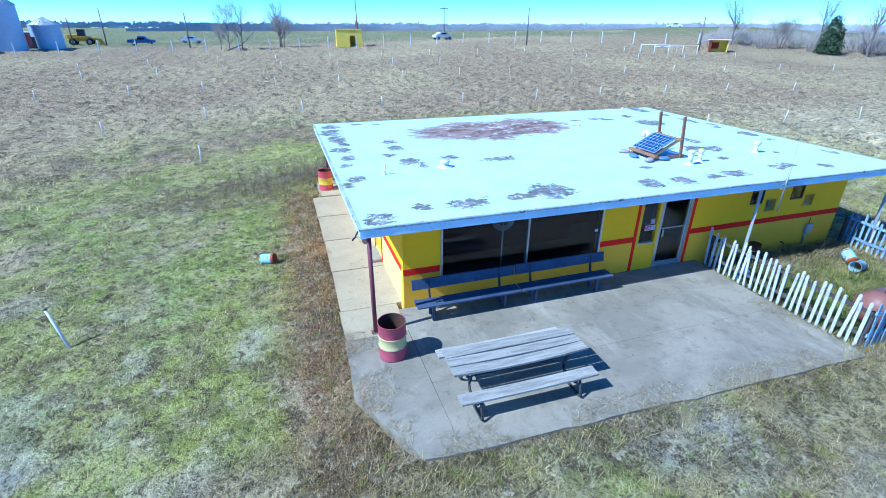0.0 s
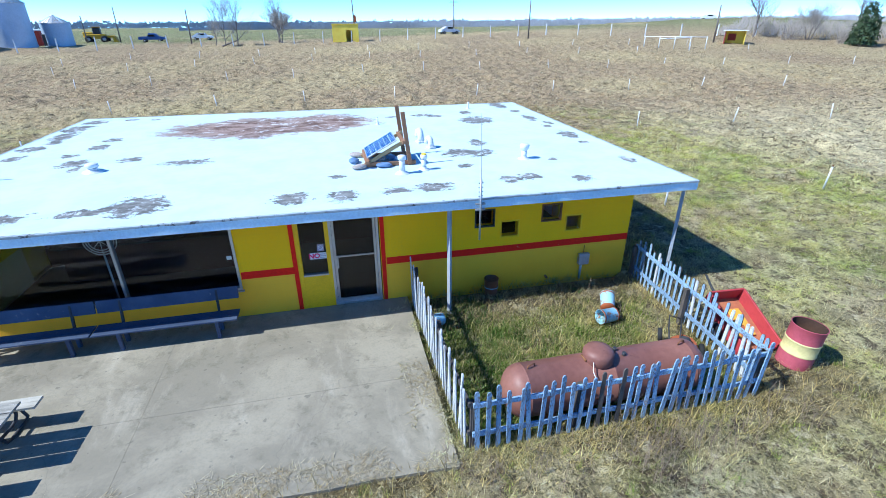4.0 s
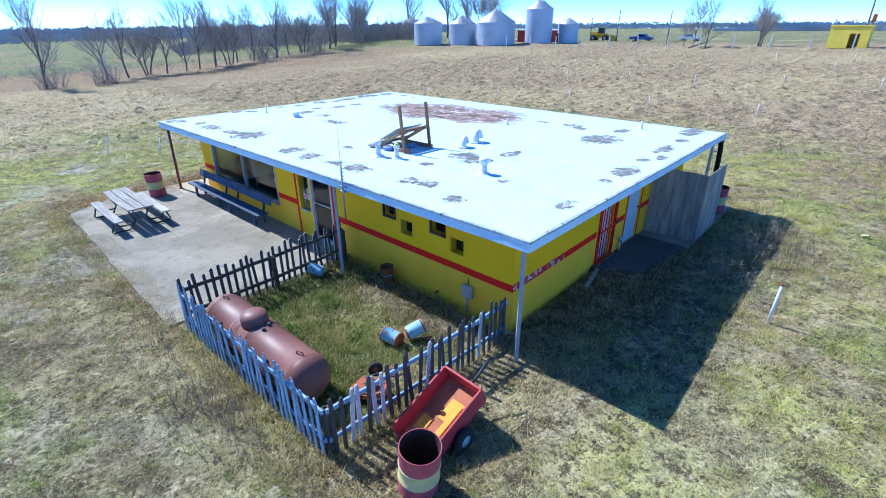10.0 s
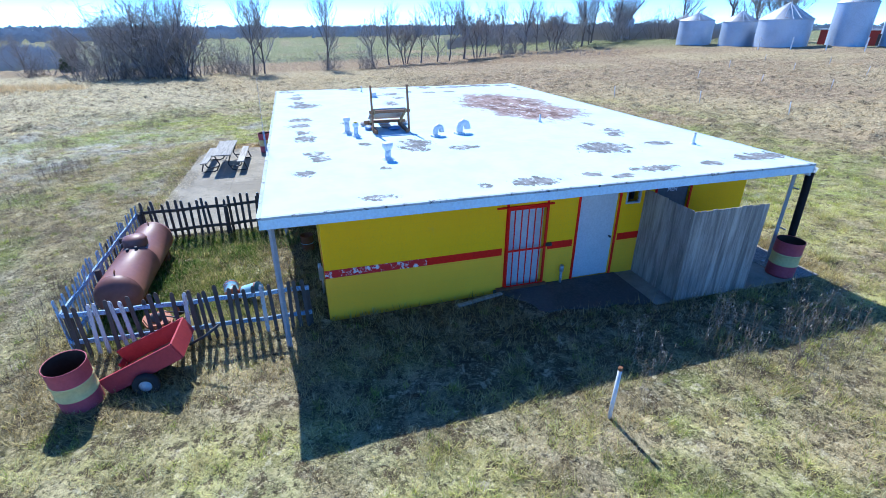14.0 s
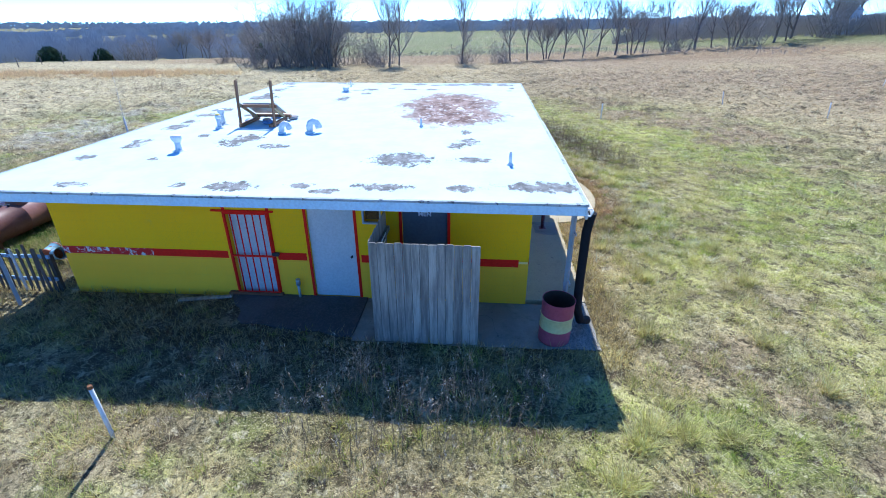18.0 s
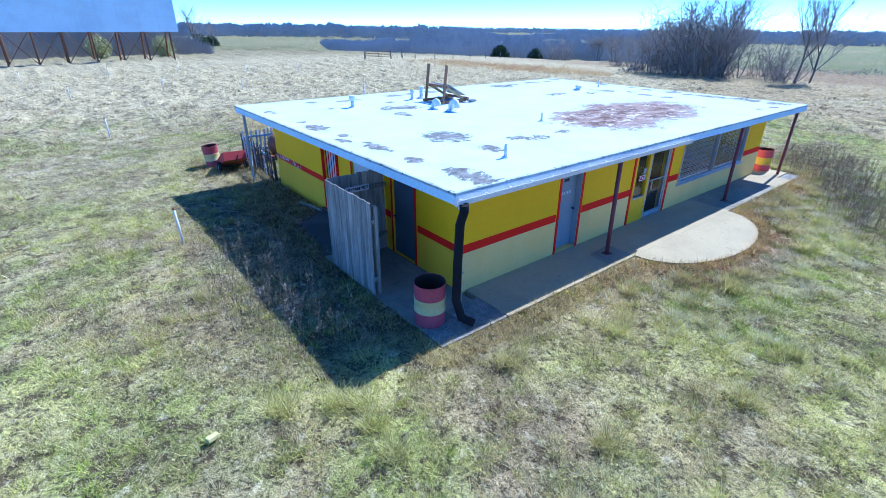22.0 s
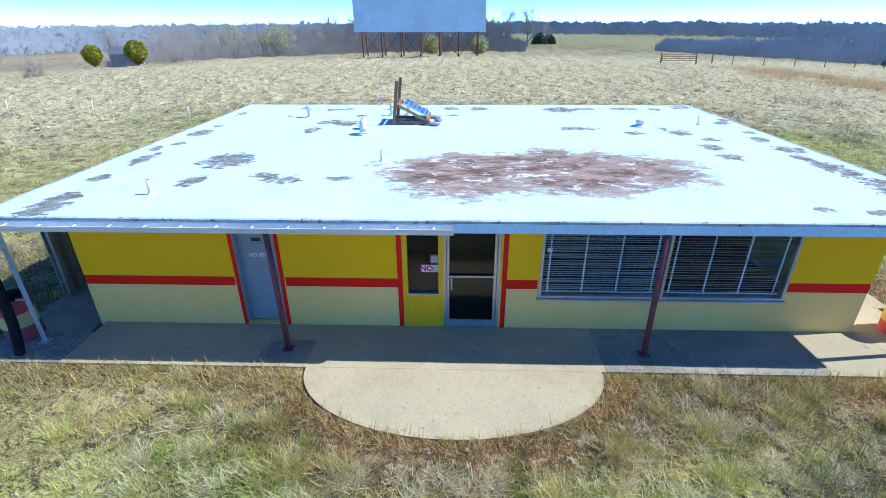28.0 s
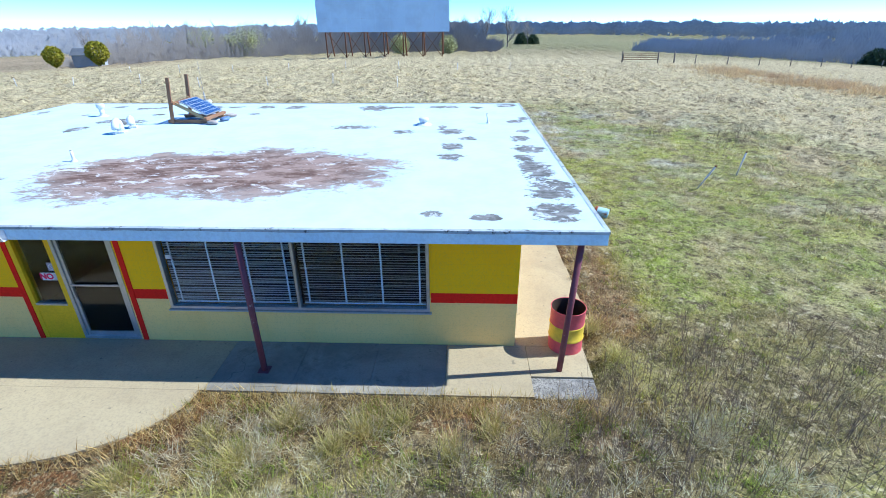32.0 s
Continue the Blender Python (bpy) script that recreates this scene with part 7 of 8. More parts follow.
# ---- drive-in screen ----
scrn = thing("movie_screen", "huge pale blue-white drive-in movie screen on steel legs", "screen", at=pose(0, 0, 0))
SX0, SX1, SY, SZ0, SZ1 = 4.2, 25.8, -67.0, 4.0, 14.0
nx_, nz_ = 9, 5
for i in range(nx_):
    for j in range(nz_):
        a, b = SX0 + (SX1 - SX0) * i / nx_, SX0 + (SX1 - SX0) * (i + 1) / nx_
        c, d = SZ0 + (SZ1 - SZ0) * j / nz_, SZ0 + (SZ1 - SZ0) * (j + 1) / nz_
        part("panel", boxes(((a + 0.004, SY - 0.06, c + 0.004), (b - 0.004, SY, d - 0.004))), SCREEN_PAINT, scrn)
for k in range(7):
    x = SX0 + 1.2 + 3.2 * k
    g = gz_(x, SY) - 0.3
    part("leg", boxes(((x - 0.08, SY - 0.4, g), (x + 0.08, SY - 0.08, SZ1 - 0.3))), RUST, scrn)
    part("back_leg", tubes(((x, SY - 5, g), (x, SY - 0.5, 9.5), 0.12, 0.12, 6)), RUST, scrn)
    if k < 6:
        part("cross_brace", tubes(((x, SY - 0.25, g + 0.3), (x + 3.2, SY - 0.25, SZ0 + 0.3), 0.05, 0.05, 6)), RUST, scrn)
        part("cross_brace", tubes(((x, SY - 0.2, SZ0 + 0.3), (x + 3.2, SY - 0.2, g + 0.3), 0.05, 0.05, 6)), RUST, scrn)
part("back_wall", boxes(((SX0 + 0.1, SY - 0.07, SZ0 + 0.1), (SX1 - 0.1, SY - 0.062, SZ1 - 0.1))), STEEL, scrn)

gate_ = thing("field_gate", "dark pipe field gate between leaning posts", "gate", at=pose(-24.3, -57, gz_(-24.3, -57), 0, 0, 0))
for x in (-4.2, -1.9, 3.2):
    part("gate_post", tubes(((x, 0, -0.2), (x + 0.08, 0, 1.5), 0.1, 0.09, 8)), BARK, gate_)
for z in (0.4, 0.65, 0.9, 1.15):
    part("rail", tubes(((-1.8, 0, z), (3.1, 0, z), 0.035, 0.035, 6)), RUST, gate_)
for x in (-1.8, 0.6, 3.1):
    part("stile", tubes(((x, 0, 0.3), (x, 0, 1.2), 0.035, 0.035, 6)), RUST, gate_)
for k in range(12):
    x = -32 - 5 * k
    y = -58 - 0.7 * k
    solid("wooden_fence_post", tubes(((0, 0, -0.2), (0.05, 0.03, 1.2), 0.07, 0.06, 7)), BARK, "old grey wooden fence post", "post", "old pasture fence", at=pose(x, y, gz_(x, y)))


# ---- bare trees ----
def branch_tube(V, F, p0, p1, r0, r1, sides):
    d = p1 - p0
    q = d.to_track_quat("Z", "Y")
    n0 = len(V)
    for p, r in ((p0, r0), (p1, r1)):
        for k in range(sides):
            a = 2 * math.pi * k / sides
            V.append(p + q @ Vector((r * math.cos(a), r * math.sin(a), 0)))
    for k in range(sides):
        F.append((n0 + k, n0 + (k + 1) % sides, n0 + sides + (k + 1) % sides, n0 + sides + k))


def grow(V, F, TV, TF, p, d, length, r, level, rg, spread, twig_r):
    segs = 3 if level < 2 else 2
    q = p.copy()
    for s in range(segs):
        d = (d + Vector((rg.uniform(-1, 1), rg.uniform(-1, 1), rg.uniform(-0.3, 0.6))) * 0.14).normalized()
        nxt = q + d * (length / segs)
        ra, rb = r * (1 - 0.3 * s / segs), r * (1 - 0.3 * (s + 1) / segs)
        if level < 2:
            branch_tube(V, F, q, nxt, ra, rb, 7 if level == 0 else 5)
        else:
            branch_tube(TV, TF, q, nxt, max(ra, twig_r), max(rb, twig_r * 0.7), 3)
        if level < 4 and (s > 0 or level > 0 or length > 3.3):
            for _ in range(2 if level < 2 else 1 + (rg.random() < 0.5) if level < 3 else int(rg.random() < 0.8)):
                ax = Vector((rg.uniform(-1, 1), rg.uniform(-1, 1), rg.uniform(-0.15, 0.7))).normalized()
                nd = (d * (1.0 - spread) + ax * spread + Vector((0, 0, 0.12))).normalized()
                grow(V, F, TV, TF, nxt, nd, length * rg.uniform(0.5, 0.74), rb * 0.6, level + 1, rg, spread, twig_r)
        q = nxt
    if level < 4:
        grow(V, F, TV, TF, q, d, length * 0.6, r * 0.62, level + 1, rg, spread, twig_r)


def tree_master(seed, h, spread, label_, stems=1, twig_r=0.02, r=0.16, material=TWIGS, sprays=2, fuzz=0.6):
    rg = random.Random(seed)
    V, F, TV, TF, sprays_ = [], [], [], [], []
    for s in range(stems):
        d = Vector((rg.uniform(-0.35, 0.35), rg.uniform(-0.35, 0.35), 1)).normalized() if stems > 1 else Vector((rg.uniform(-0.06, 0.06), rg.uniform(-0.06, 0.06), 1))
        o = Vector((rg.uniform(-0.5, 0.5), rg.uniform(-0.5, 0.5), -0.3)) if stems > 1 else Vector((0, 0, -0.3))
        grow(V, F, TV, TF, o, d, h * 0.42 * rg.uniform(0.8, 1.1), r * (1 if stems == 1 else 0.7), 0, rg, spread, twig_r)
    # fine sprays off every twig
    for face in TF:
        a = (TV[face[0]] + TV[face[1]]) / 2
        b = (TV[face[2]] + TV[face[3]]) / 2
        if face[0] % 6 or rg.random() > fuzz:
            continue
        d = (b - a).normalized()
        for _ in range(sprays):
            w = (d + Vector((rg.uniform(-1, 1), rg.uniform(-1, 1), rg.uniform(-0.5, 0.9))) * 0.9).normalized()
            p = a.lerp(b, rg.random())
            side = w.cross(Vector((rg.uniform(-1, 1), rg.uniform(-1, 1), rg.uniform(-1, 1)))).normalized() * twig_r * 0.9
            q = p + w * h * rg.uniform(0.03, 0.09)
            n0 = len(TV)
            TV.extend((p - side, p + side, q + side * 0.3, q - side * 0.3))
            sprays_.append((n0, n0 + 1, n0 + 2, n0 + 3))
    TF = TF + sprays_
    t = thing("bare_tree", label_, "tree", "bare trees", at=pose(0, 0, -80))
    for nm, vv, ff, mt in (("trunk", V, F, BARK), ("crown", TV, TF, material)):
        me = bpy.data.meshes.new(nm)
        me.from_pydata([v[:] for v in vv], [], ff)
        me.materials.append(mt)
        ob = new(nm, me)
        ob.parent = t
        if nm == "crown":
            ob["label"] = "crown of bare winter twigs"
    return t


def thicket(seed, h, label_, stems, material=TWIGS):
    """A low tangle: many thin stems from the ground, with side twigs all the way up."""
    rg = random.Random(seed)
    V, F, TV, TF = [], [], [], []

    def sliver(p, q, w):
        side = (q - p).cross(Vector((rg.uniform(-1, 1), rg.uniform(-1, 1), rg.uniform(-1, 1)))).normalized() * w
        n0 = len(TV)
        TV.extend((p - side, p + side, q + side * 0.4, q - side * 0.4))
        TF.append((n0, n0 + 1, n0 + 2, n0 + 3))
    for _ in range(stems):
        a, r = rg.uniform(0, 6.283), h * 0.38 * math.sqrt(rg.random())
        p = Vector((r * math.cos(a), r * math.sin(a), -0.2))
        d = Vector((rg.uniform(-0.7, 0.7), rg.uniform(-0.7, 0.7), 1)).normalized()
        top = h * rg.uniform(0.45, 1.0)
        for k in range(5):
            q = p + d * (top / 5)
            branch_tube(V, F, p, q, 0.03 * (1 - k / 6), 0.03 * (1 - (k + 1) / 6), 4)
            for _ in range(5):
                b = p.lerp(q, rg.random())
                w = (d * 0.25 + Vector((rg.uniform(-1, 1), rg.uniform(-1, 1), rg.uniform(-0.3, 0.7)))).normalized()
                e = b + w * h * rg.uniform(0.08, 0.2)
                sliver(b, e, 0.01)
                for _ in range(3):
                    c = b.lerp(e, rg.uniform(0.3, 1.0))
                    sliver(c, c + (w + Vector((rg.uniform(-1, 1), rg.uniform(-1, 1), rg.uniform(-0.5, 1))) * 0.8).normalized() * h * rg.uniform(0.04, 0.1), 0.006)
            p = q
            d = (d + Vector((rg.uniform(-1, 1), rg.uniform(-1, 1), 0.25)) * 0.32).normalized()
    t = thing("bare_thicket", label_, "brush", "bare thickets", at=pose(0, 0, -80))
    for nm, vv, ff, mt in (("stem_tangle", V, F, BARK), ("twig_haze", TV, TF, material)):
        me = bpy.data.meshes.new(nm)
        me.from_pydata([v[:] for v in vv], [], ff)
        me.materials.append(mt)
        ob = new(nm, me)
        ob.parent = t
        ob["kind"] = "stuff"
    return t


TREES = [tree_master(1, 9.5, 0.55, "leafless broad tree with a dense twiggy crown", 1, 0.007, 0.17), tree_master(2, 9, 0.52, "slim leafless tree with upright limbs", 1, 0.009, 0.11),
         thicket(3, 4.6, "tangled leafless brush of many stems", 30), tree_master(4, 8, 0.54, "leafless tree forked into several stems", 3, 0.009, 0.14),
         tree_master(7, 11, 0.44, "tall thin leafless pole tree", 1, 0.009, 0.11)]
trng = random.Random(21)


def put_tree(k, x, y, s=1.0, drop=0.0):
    copy_thing(TREES[k], pose(x, y, gz_(x, y) - 0.1 - drop, 0, 0, trng.uniform(0, 360)) @ Matrix.Scale(s, 4))


def scaled_tree(k, x, y, s):
    ob = copy_thing(TREES[k], pose(x, y, gz_(x, y) - 0.1, 0, 0, trng.uniform(0, 360)))
    ob.scale = (s, s, s * trng.uniform(0.9, 1.1))


# west line
for dx, dy, k, s in ((0, 0, 2, 2.0), (-3, 3, 0, 0.95), (3, -3.5, 2, 1.4), (-2, -6, 3, 0.9), (1.5, 4.5, 3, 0.9), (5, -8, 2, 1.0), (-1, 1.5, 2, 1.8), (-4, -1, 2, 1.9), (1, -1.5, 0, 0.9)):
    scaled_tree(k, -50.5 + dx * 0.8, -16 + dy * 0.8, s * 1.4)
for x, y, k, s in ((-51.7, -4.4, 1, 0.95), (-52.6, -3.0, 4, 0.8), (-51.0, -5.6, 2, 0.8), (-58.8, 6.4, 4, 0.9), (-58.5, 6.9, 2, 0.6), (-56, -9, 2, 1.0), (-57, 12.5, 2, 0.65),
                   (-63, 14.5, 1, 0.8), (-64.5, 17.5, 1, 0.95), (-66.9, 20.9, 3, 0.9), (-68, 24, 1, 0.9), (-69, 27.5, 4, 0.8), (-71, 30.5, 1, 1.0), (-72.5, 34, 0, 0.85), (-73, 37, 3, 0.9),
                   (-76, 40, 1, 1.0), (-77, 44, 4, 0.75), (-79, 47, 2, 1.2), (-80, 51, 0, 0.95), (-82, 55, 1, 1.0), (-82, 59, 3, 1.0), (-85, 63, 2, 1.3), (-85, 68, 0, 1.0),
                   (-88, 72, 1, 1.0), (-92, 75, 0, 1.05), (-88, 80, 2, 1.3), (-95, 84, 0, 1.1), (-99, 88, 3, 1.2), (-84, 90, 2, 1.3), (-78, 92, 2, 1.2), (-108, 98, 0, 1.3), (-98, 108, 0, 1.3), (-86, 112, 0, 1.4), (-75, 108, 0, 1.3), (-66, 106, 3, 1.3)):
    scaled_tree(k, x, y, s * 1.45)
for x, y, k, s in ((-56, -24, 2, 1.1), (-55, -27, 3, 0.9), (-62, -30, 1, 1.0), (-58, -33, 2, 1.1)):
    scaled_tree(k, x, y, s)
# south-west and south
for x, y, k, s in ((-72, -40, 1, 0.9), (-76, -46, 3, 0.9), (-70, -55, 2, 1.3), (-84, -52, 1, 1.0), (-90, -60, 3, 1.1), (-80, -66, 2, 1.3), (-78, -34, 2, 1.4), (-82, -28, 3, 1.0),
                   (-4.0, -118, 0, 1.05), (-10, -122, 0, 1.0), (4, -112, 3, 1.0), (-16, -128, 1, 1.0), (10, -100, 2, 1.6), (18, -104, 2, 1.5), (26, -98, 2, 1.7), (33, -103, 0, 0.9), (40, -96, 2, 1.8), (48, -100, 0, 0.85),
                   (56, -104, 2, 1.8), (62, -98, 2, 1.5), (70, -108, 0, 0.9), (80, -104, 3, 0.9), (90, -100, 0, 0.8), (62, -30, 2, 0.9), (67, -27, 2, 0.7), (60.5, -41.5, 2, 0.7), (64.5, -39, 2, 0.85)):
    scaled_tree(k, x, y, s)
# north and north-east
for x, y, k, s in ((-9.9, 89.6, 1, 0.75), (-8.6, 90.5, 4, 0.8), (-6.4, 90.0, 4, 0.85), (0.7, 95.9, 3, 1.05), (0.2, 96.3, 4, 0.8), (79.9, 65.8, 0, 1.05), (84, 59, 3, 0.8), (92, 58, 0, 0.9), (88, 47, 0, 1.15), (92, 50, 2, 1.2), (82, 60, 2, 0.9), (86, 54, 2, 0.9), (76, 66, 2, 0.7)):
    scaled_tree(k, x, y, s)
for t in TREES:
    for o in list(t.children):
        bpy.data.objects.remove(o)
    bpy.data.objects.remove(t)
solid("fallen_log", tubes(((0, 0, 0), (2.6, 0.4, 0.9), 0.14, 0.09, 8)), BARK, "broken bough leaning at the field edge", "log", at=pose(-8.8, 89.0, gz_(-8.8, 89), 0, 0, 0))


def leafy(name, seed, n, shape, leaf, material, label_, category, at, trunk_h, trunk_r):
    """A crown of many small leaf sprays on a trunk; shape gives a point and a normal for two random numbers."""
    rg = np.random.RandomState(seed)
    t = thing(name, label_, category, "evergreens", at=at)
    part("trunk", tubes(((0, 0, -0.3), (0, 0, trunk_h), trunk_r, trunk_r * 0.6, 8)), BARK, t)
    P = np.array([shape(*rg.rand(3)) for _ in range(n)])
    a = rg.normal(size=(n, 3)) * leaf
    b = rg.normal(size=(n, 3)) * leaf * 0.6
    verts = np.stack([P - a, P + a * 0.2 + b, P + a, P + a * 0.2 - b], 1).reshape(-1, 3)
    faces = np.arange(4 * n).reshape(-1, 4)
    ob = new("crown", numpy_mesh("crown", verts, faces, material))
    ob.parent = t
    return t


def cone_shape(h, r):
    def f(a, b, c):
        z = h * (0.06 + 0.94 * (1 - math.sqrt(a)))
        k = r * math.sqrt(max(0.0, 1 - (z / h) ** 1.6)) * (0.75 + 0.25 * math.sin(9 * b * 6.283 + z * 4)) * math.sqrt(0.35 + 0.65 * c)
        return (k * math.cos(6.283 * b), k * math.sin(6.283 * b), z)
    return f


def globe_shape(r, z0):
    def f(a, b, c):
        u = 2 * a - 1
        k = r * (0.82 + 0.18 * c) * (1 + 0.06 * math.sin(12 * b * 6.28) * math.sin(9 * a * 6.28))
        s = math.sqrt(1 - u * u)
        low = 0.55 + 0.45 * min(1, (u + 1) * 1.1)
        return (k * s * low * math.cos(6.283 * b), k * s * low * math.sin(6.283 * b), z0 + k * 1.12 * u)
    return f


leafy("globe_bush", 1, 2600, globe_shape(1.35, 1.9), 0.11, GLOBE, "clipped yellow-green globe bush", "bush", pose(65.2, -58.9, gz_(65.2, -58.9) - 0.1), 1.0, 0.12)
leafy("globe_bush", 2, 2800, globe_shape(1.6, 2.1), 0.11, GLOBE, "larger clipped yellow-green globe bush", "bush", pose(58.9, -60, gz_(58.9, -60) - 0.1), 1.0, 0.12)
WILLOW = surface("budding_olive_twigs", (0.46, 0.45, 0.2), (0.38, 0.38, 0.19), big=0.5, fine=4, rough=0.95, relief=0)
for k, (x, y, r_) in enumerate(((52.0, -80, 3.2), (47.5, -81, 2.4), (43.1, -80, 3.4), (13.7, -78, 1.9), (4.7, -78, 1.8))):
    leafy("willow_shrub", 40 + k, 6000, (lambda g: lambda a, b, c: g(a, b, c * 5 - 4))(globe_shape(r_, r_ * 0.8)), 0.07, WILLOW, "budding olive-green willow shrub in the hedge", "bush", pose(x, y, gz_(x, y) - 0.2), r_, 0.1)
cot = thing("grey_hut", "small grey-blue hut between the globe bushes", "hut", at=pose(62.6, -63, gz_(62.6, -63) - 0.1, 0, 0, 10))
part("wall", boxes(((-2.0, -1.2, 0), (2.0, 1.2, 2.0))), POST_GREY, cot)
bm = bmesh.new()
prism(bm, [(-1.5, 1.9), (1.5, 1.9), (0, 2.9)], -2.2, 2.2)
bmesh.ops.transform(bm, matrix=pose(0, 0, 0, 90, 0, 90), verts=bm.verts)
part("roof", bm, DOOR_DARK, cot)
for x, y, h, r, s in ((-16, -141, 3.6, 2.6, 3), (-19.5, -143, 3.0, 2.4, 4), (-73.6, -78.4, 3.2, 2.8, 5), (-80, -72, 2.6, 2.2, 6), (84.7, 51, 6.0, 2.0, 7), (-71, -33, 3.5, 1.8, 8)):
    leafy("cedar_tree", s, 3000, cone_shape(h, r), 0.13, CEDAR, "dark green cedar at the field edge", "tree", pose(x, y, gz_(x, y) - 0.1), h * 0.5, 0.12)


# ---- far woods: countless bare crowns as one sheet of thin sprays ----
def far_woods(name, r0, r1, n, hlo, hhi, material, seed, label_, arc=(0, 360), lift=0.0, size=1.0, wide=1.0, ease=(0.1, 0.1), low=0.65):
    rg = np.random.RandomState(seed)
    a = np.radians(arc[0] + (arc[1] - arc[0]) * rg.rand(n))
    r = r0 + (r1 - r0) * rg.rand(n)
    x, y = 8 + r * np.sin(a), 4 + r * np.cos(a)
    crown = hlo + (hhi - hlo) * vnoise(a * 140, r / 25, 1.0, seed + 3) ** 1.2 * (0.6 + 0.4 * vnoise(a * 24, r * 0, 1.0, seed + 7))
    u = (a - a.min()) / (a.max() - a.min())
    if arc[1] - arc[0] < 350:
        crown = crown * (0.25 + 0.75 * smooth(u, 0, ease[0]) * smooth(u, 1, 1 - ease[1]))
    z = terrain(x, y) + lift + crown * rg.rand(n) ** low
    w = (1.2 + 2.0 * rg.rand(n)) * size * wide
    h = (0.5 + 1.1 * rg.rand(n)) * size
    lean = rg.uniform(-1.2, 1.2, n) * size
    tx, ty = np.cos(a), -np.sin(a)
    P = np.c_[x, y, z]
    T = np.c_[tx, ty, 0 * tx]
    up = np.array((0, 0, 1.0))
    v0 = P - T * (w * 0.5)[:, None] - up * (h * 0.5)[:, None]
    v1 = P + T * (w * 0.5)[:, None] - up * (h * 0.5)[:, None]
    v2 = P + T * lean[:, None] + up * h[:, None]
    verts = np.stack([v0, v1, v2], 1).reshape(-1, 3)
    me = numpy_mesh(name, verts, np.arange(3 * n).reshape(-1, 3), material)
    tagged(new(name, me), label_, "woods", kind="stuff")


far_woods("far_woods_north", 480, 620, 30000, 3, 6.5, HAZY_TWIGS, 1, "distant band of bare woods past the fields", (-14, 75))
far_woods("far_woods_west", 400, 520, 18000, 4, 9, HAZY_TWIGS, 2, "distant band of bare woods past the green field", (225, 322))
far_woods("far_woods_south", 330, 430, 22000, 5, 10, HAZY_TWIGS, 3, "distant band of bare woods beyond the screen", (130, 228))
far_woods("far_woods_east", 430, 520, 12000, 4, 8, HAZY_TWIGS, 4, "distant band of bare woods", (72, 133))
far_woods("ridge_woods", 900, 1200, 42000, 4, 13, HAZY_TWIGS, 5, "wooded ridge on the skyline", (0, 360), 2, 1.7)
far_woods("hedge_south", 88, 112, 34000, 1.6, 7.6, TWIGS, 6, "tangled bare hedge behind the screen", (139, 188), 0, 0.9, 0.06, (0.16, 0.1), 1.3)
far_woods("hedge_southeast", 205, 245, 12000, 1.5, 8.5, HAZY_TWIGS, 8, "bare tree line across the fallow field", (108, 150), 0, 1.1, 0.2, (0.1, 0.2), 1.0)
far_woods("hedge_east", 96, 104, 4200, 1.4, 3.0, TWIGS, 9, "bare brush along the field edge", (46, 70), 0, 0.6, 0.06)
far_woods("woods_southwest", 115, 180, 26000, 1.6, 8.0, HAZY_TWIGS, 15, "bare woods and saplings past the old fence", (203, 247), 0, 1.2, 0.07, (0.5, 0.05), 1.0)
far_woods("woods_west", 125, 175, 20000, 2.0, 7.0, TWIGS, 16, "bare woods beyond the green field", (288, 318), 0, 1.0, 0.06)
far_woods("hedge_west", 84, 100, 2200, 0.5, 1.6, TWIGS, 12, "low bare brush along the old fence", (242, 310), 0, 0.35, 0.06)


# ---- grass ----
def blades(name, label_, n, zone, length, width, seed, bend=0.6, cols=None, clump=1, loose=0.05, spread=1.0, level=None):
    """Loose blades of dry and green grass; zone gives x, y for random numbers and which of them to keep."""
    rg = np.random.RandomState(seed)
    x, y = zone(rg, n)
    if clump > 1:
        x = np.repeat(x, clump) + rg.normal(size=len(x) * clump) * loose
        y = np.repeat(y, clump) + rg.normal(size=len(y) * clump) * loose
    n = len(x)
    z = terrain(x, y) + tussocks(x, y) - 0.01 if level is None else np.full(n, level)
    L = length * (0.5 + rg.rand(n))
    a = rg.rand(n) * 2 * math.pi
    lean = bend * (0.3 + rg.rand(n))
    d = np.c_[np.cos(a) * lean, np.sin(a) * lean, np.ones(n)]
    d /= np.linalg.norm(d, axis=1)[:, None]
    s = np.c_[-np.sin(a), np.cos(a), 0 * a] * (width * (0.6 + 0.8 * rg.rand(n)))[:, None]
    P = np.c_[x, y, z]
    verts = np.stack([P - s, P + s, P + d * L[:, None]], 1).reshape(-1, 3)
    me = numpy_mesh(name, verts, np.arange(3 * n).reshape(-1, 3), BLADES)
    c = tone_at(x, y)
    if cols is not None:
        k = rg.rand(n)[:, None]
        c = c * 0.45 + 0.55 * np.where(k < cols[2], np.array(cols[0]), np.array(cols[1]))
    c = c * (0.8 + (0.6 + 0.35 * spread) * rg.rand(n))[:, None]
    set_tone(me, np.repeat(np.clip(c, 0, 0.85), 3, 0))
    tagged(new(name, me), label_, "grass", kind="stuff")


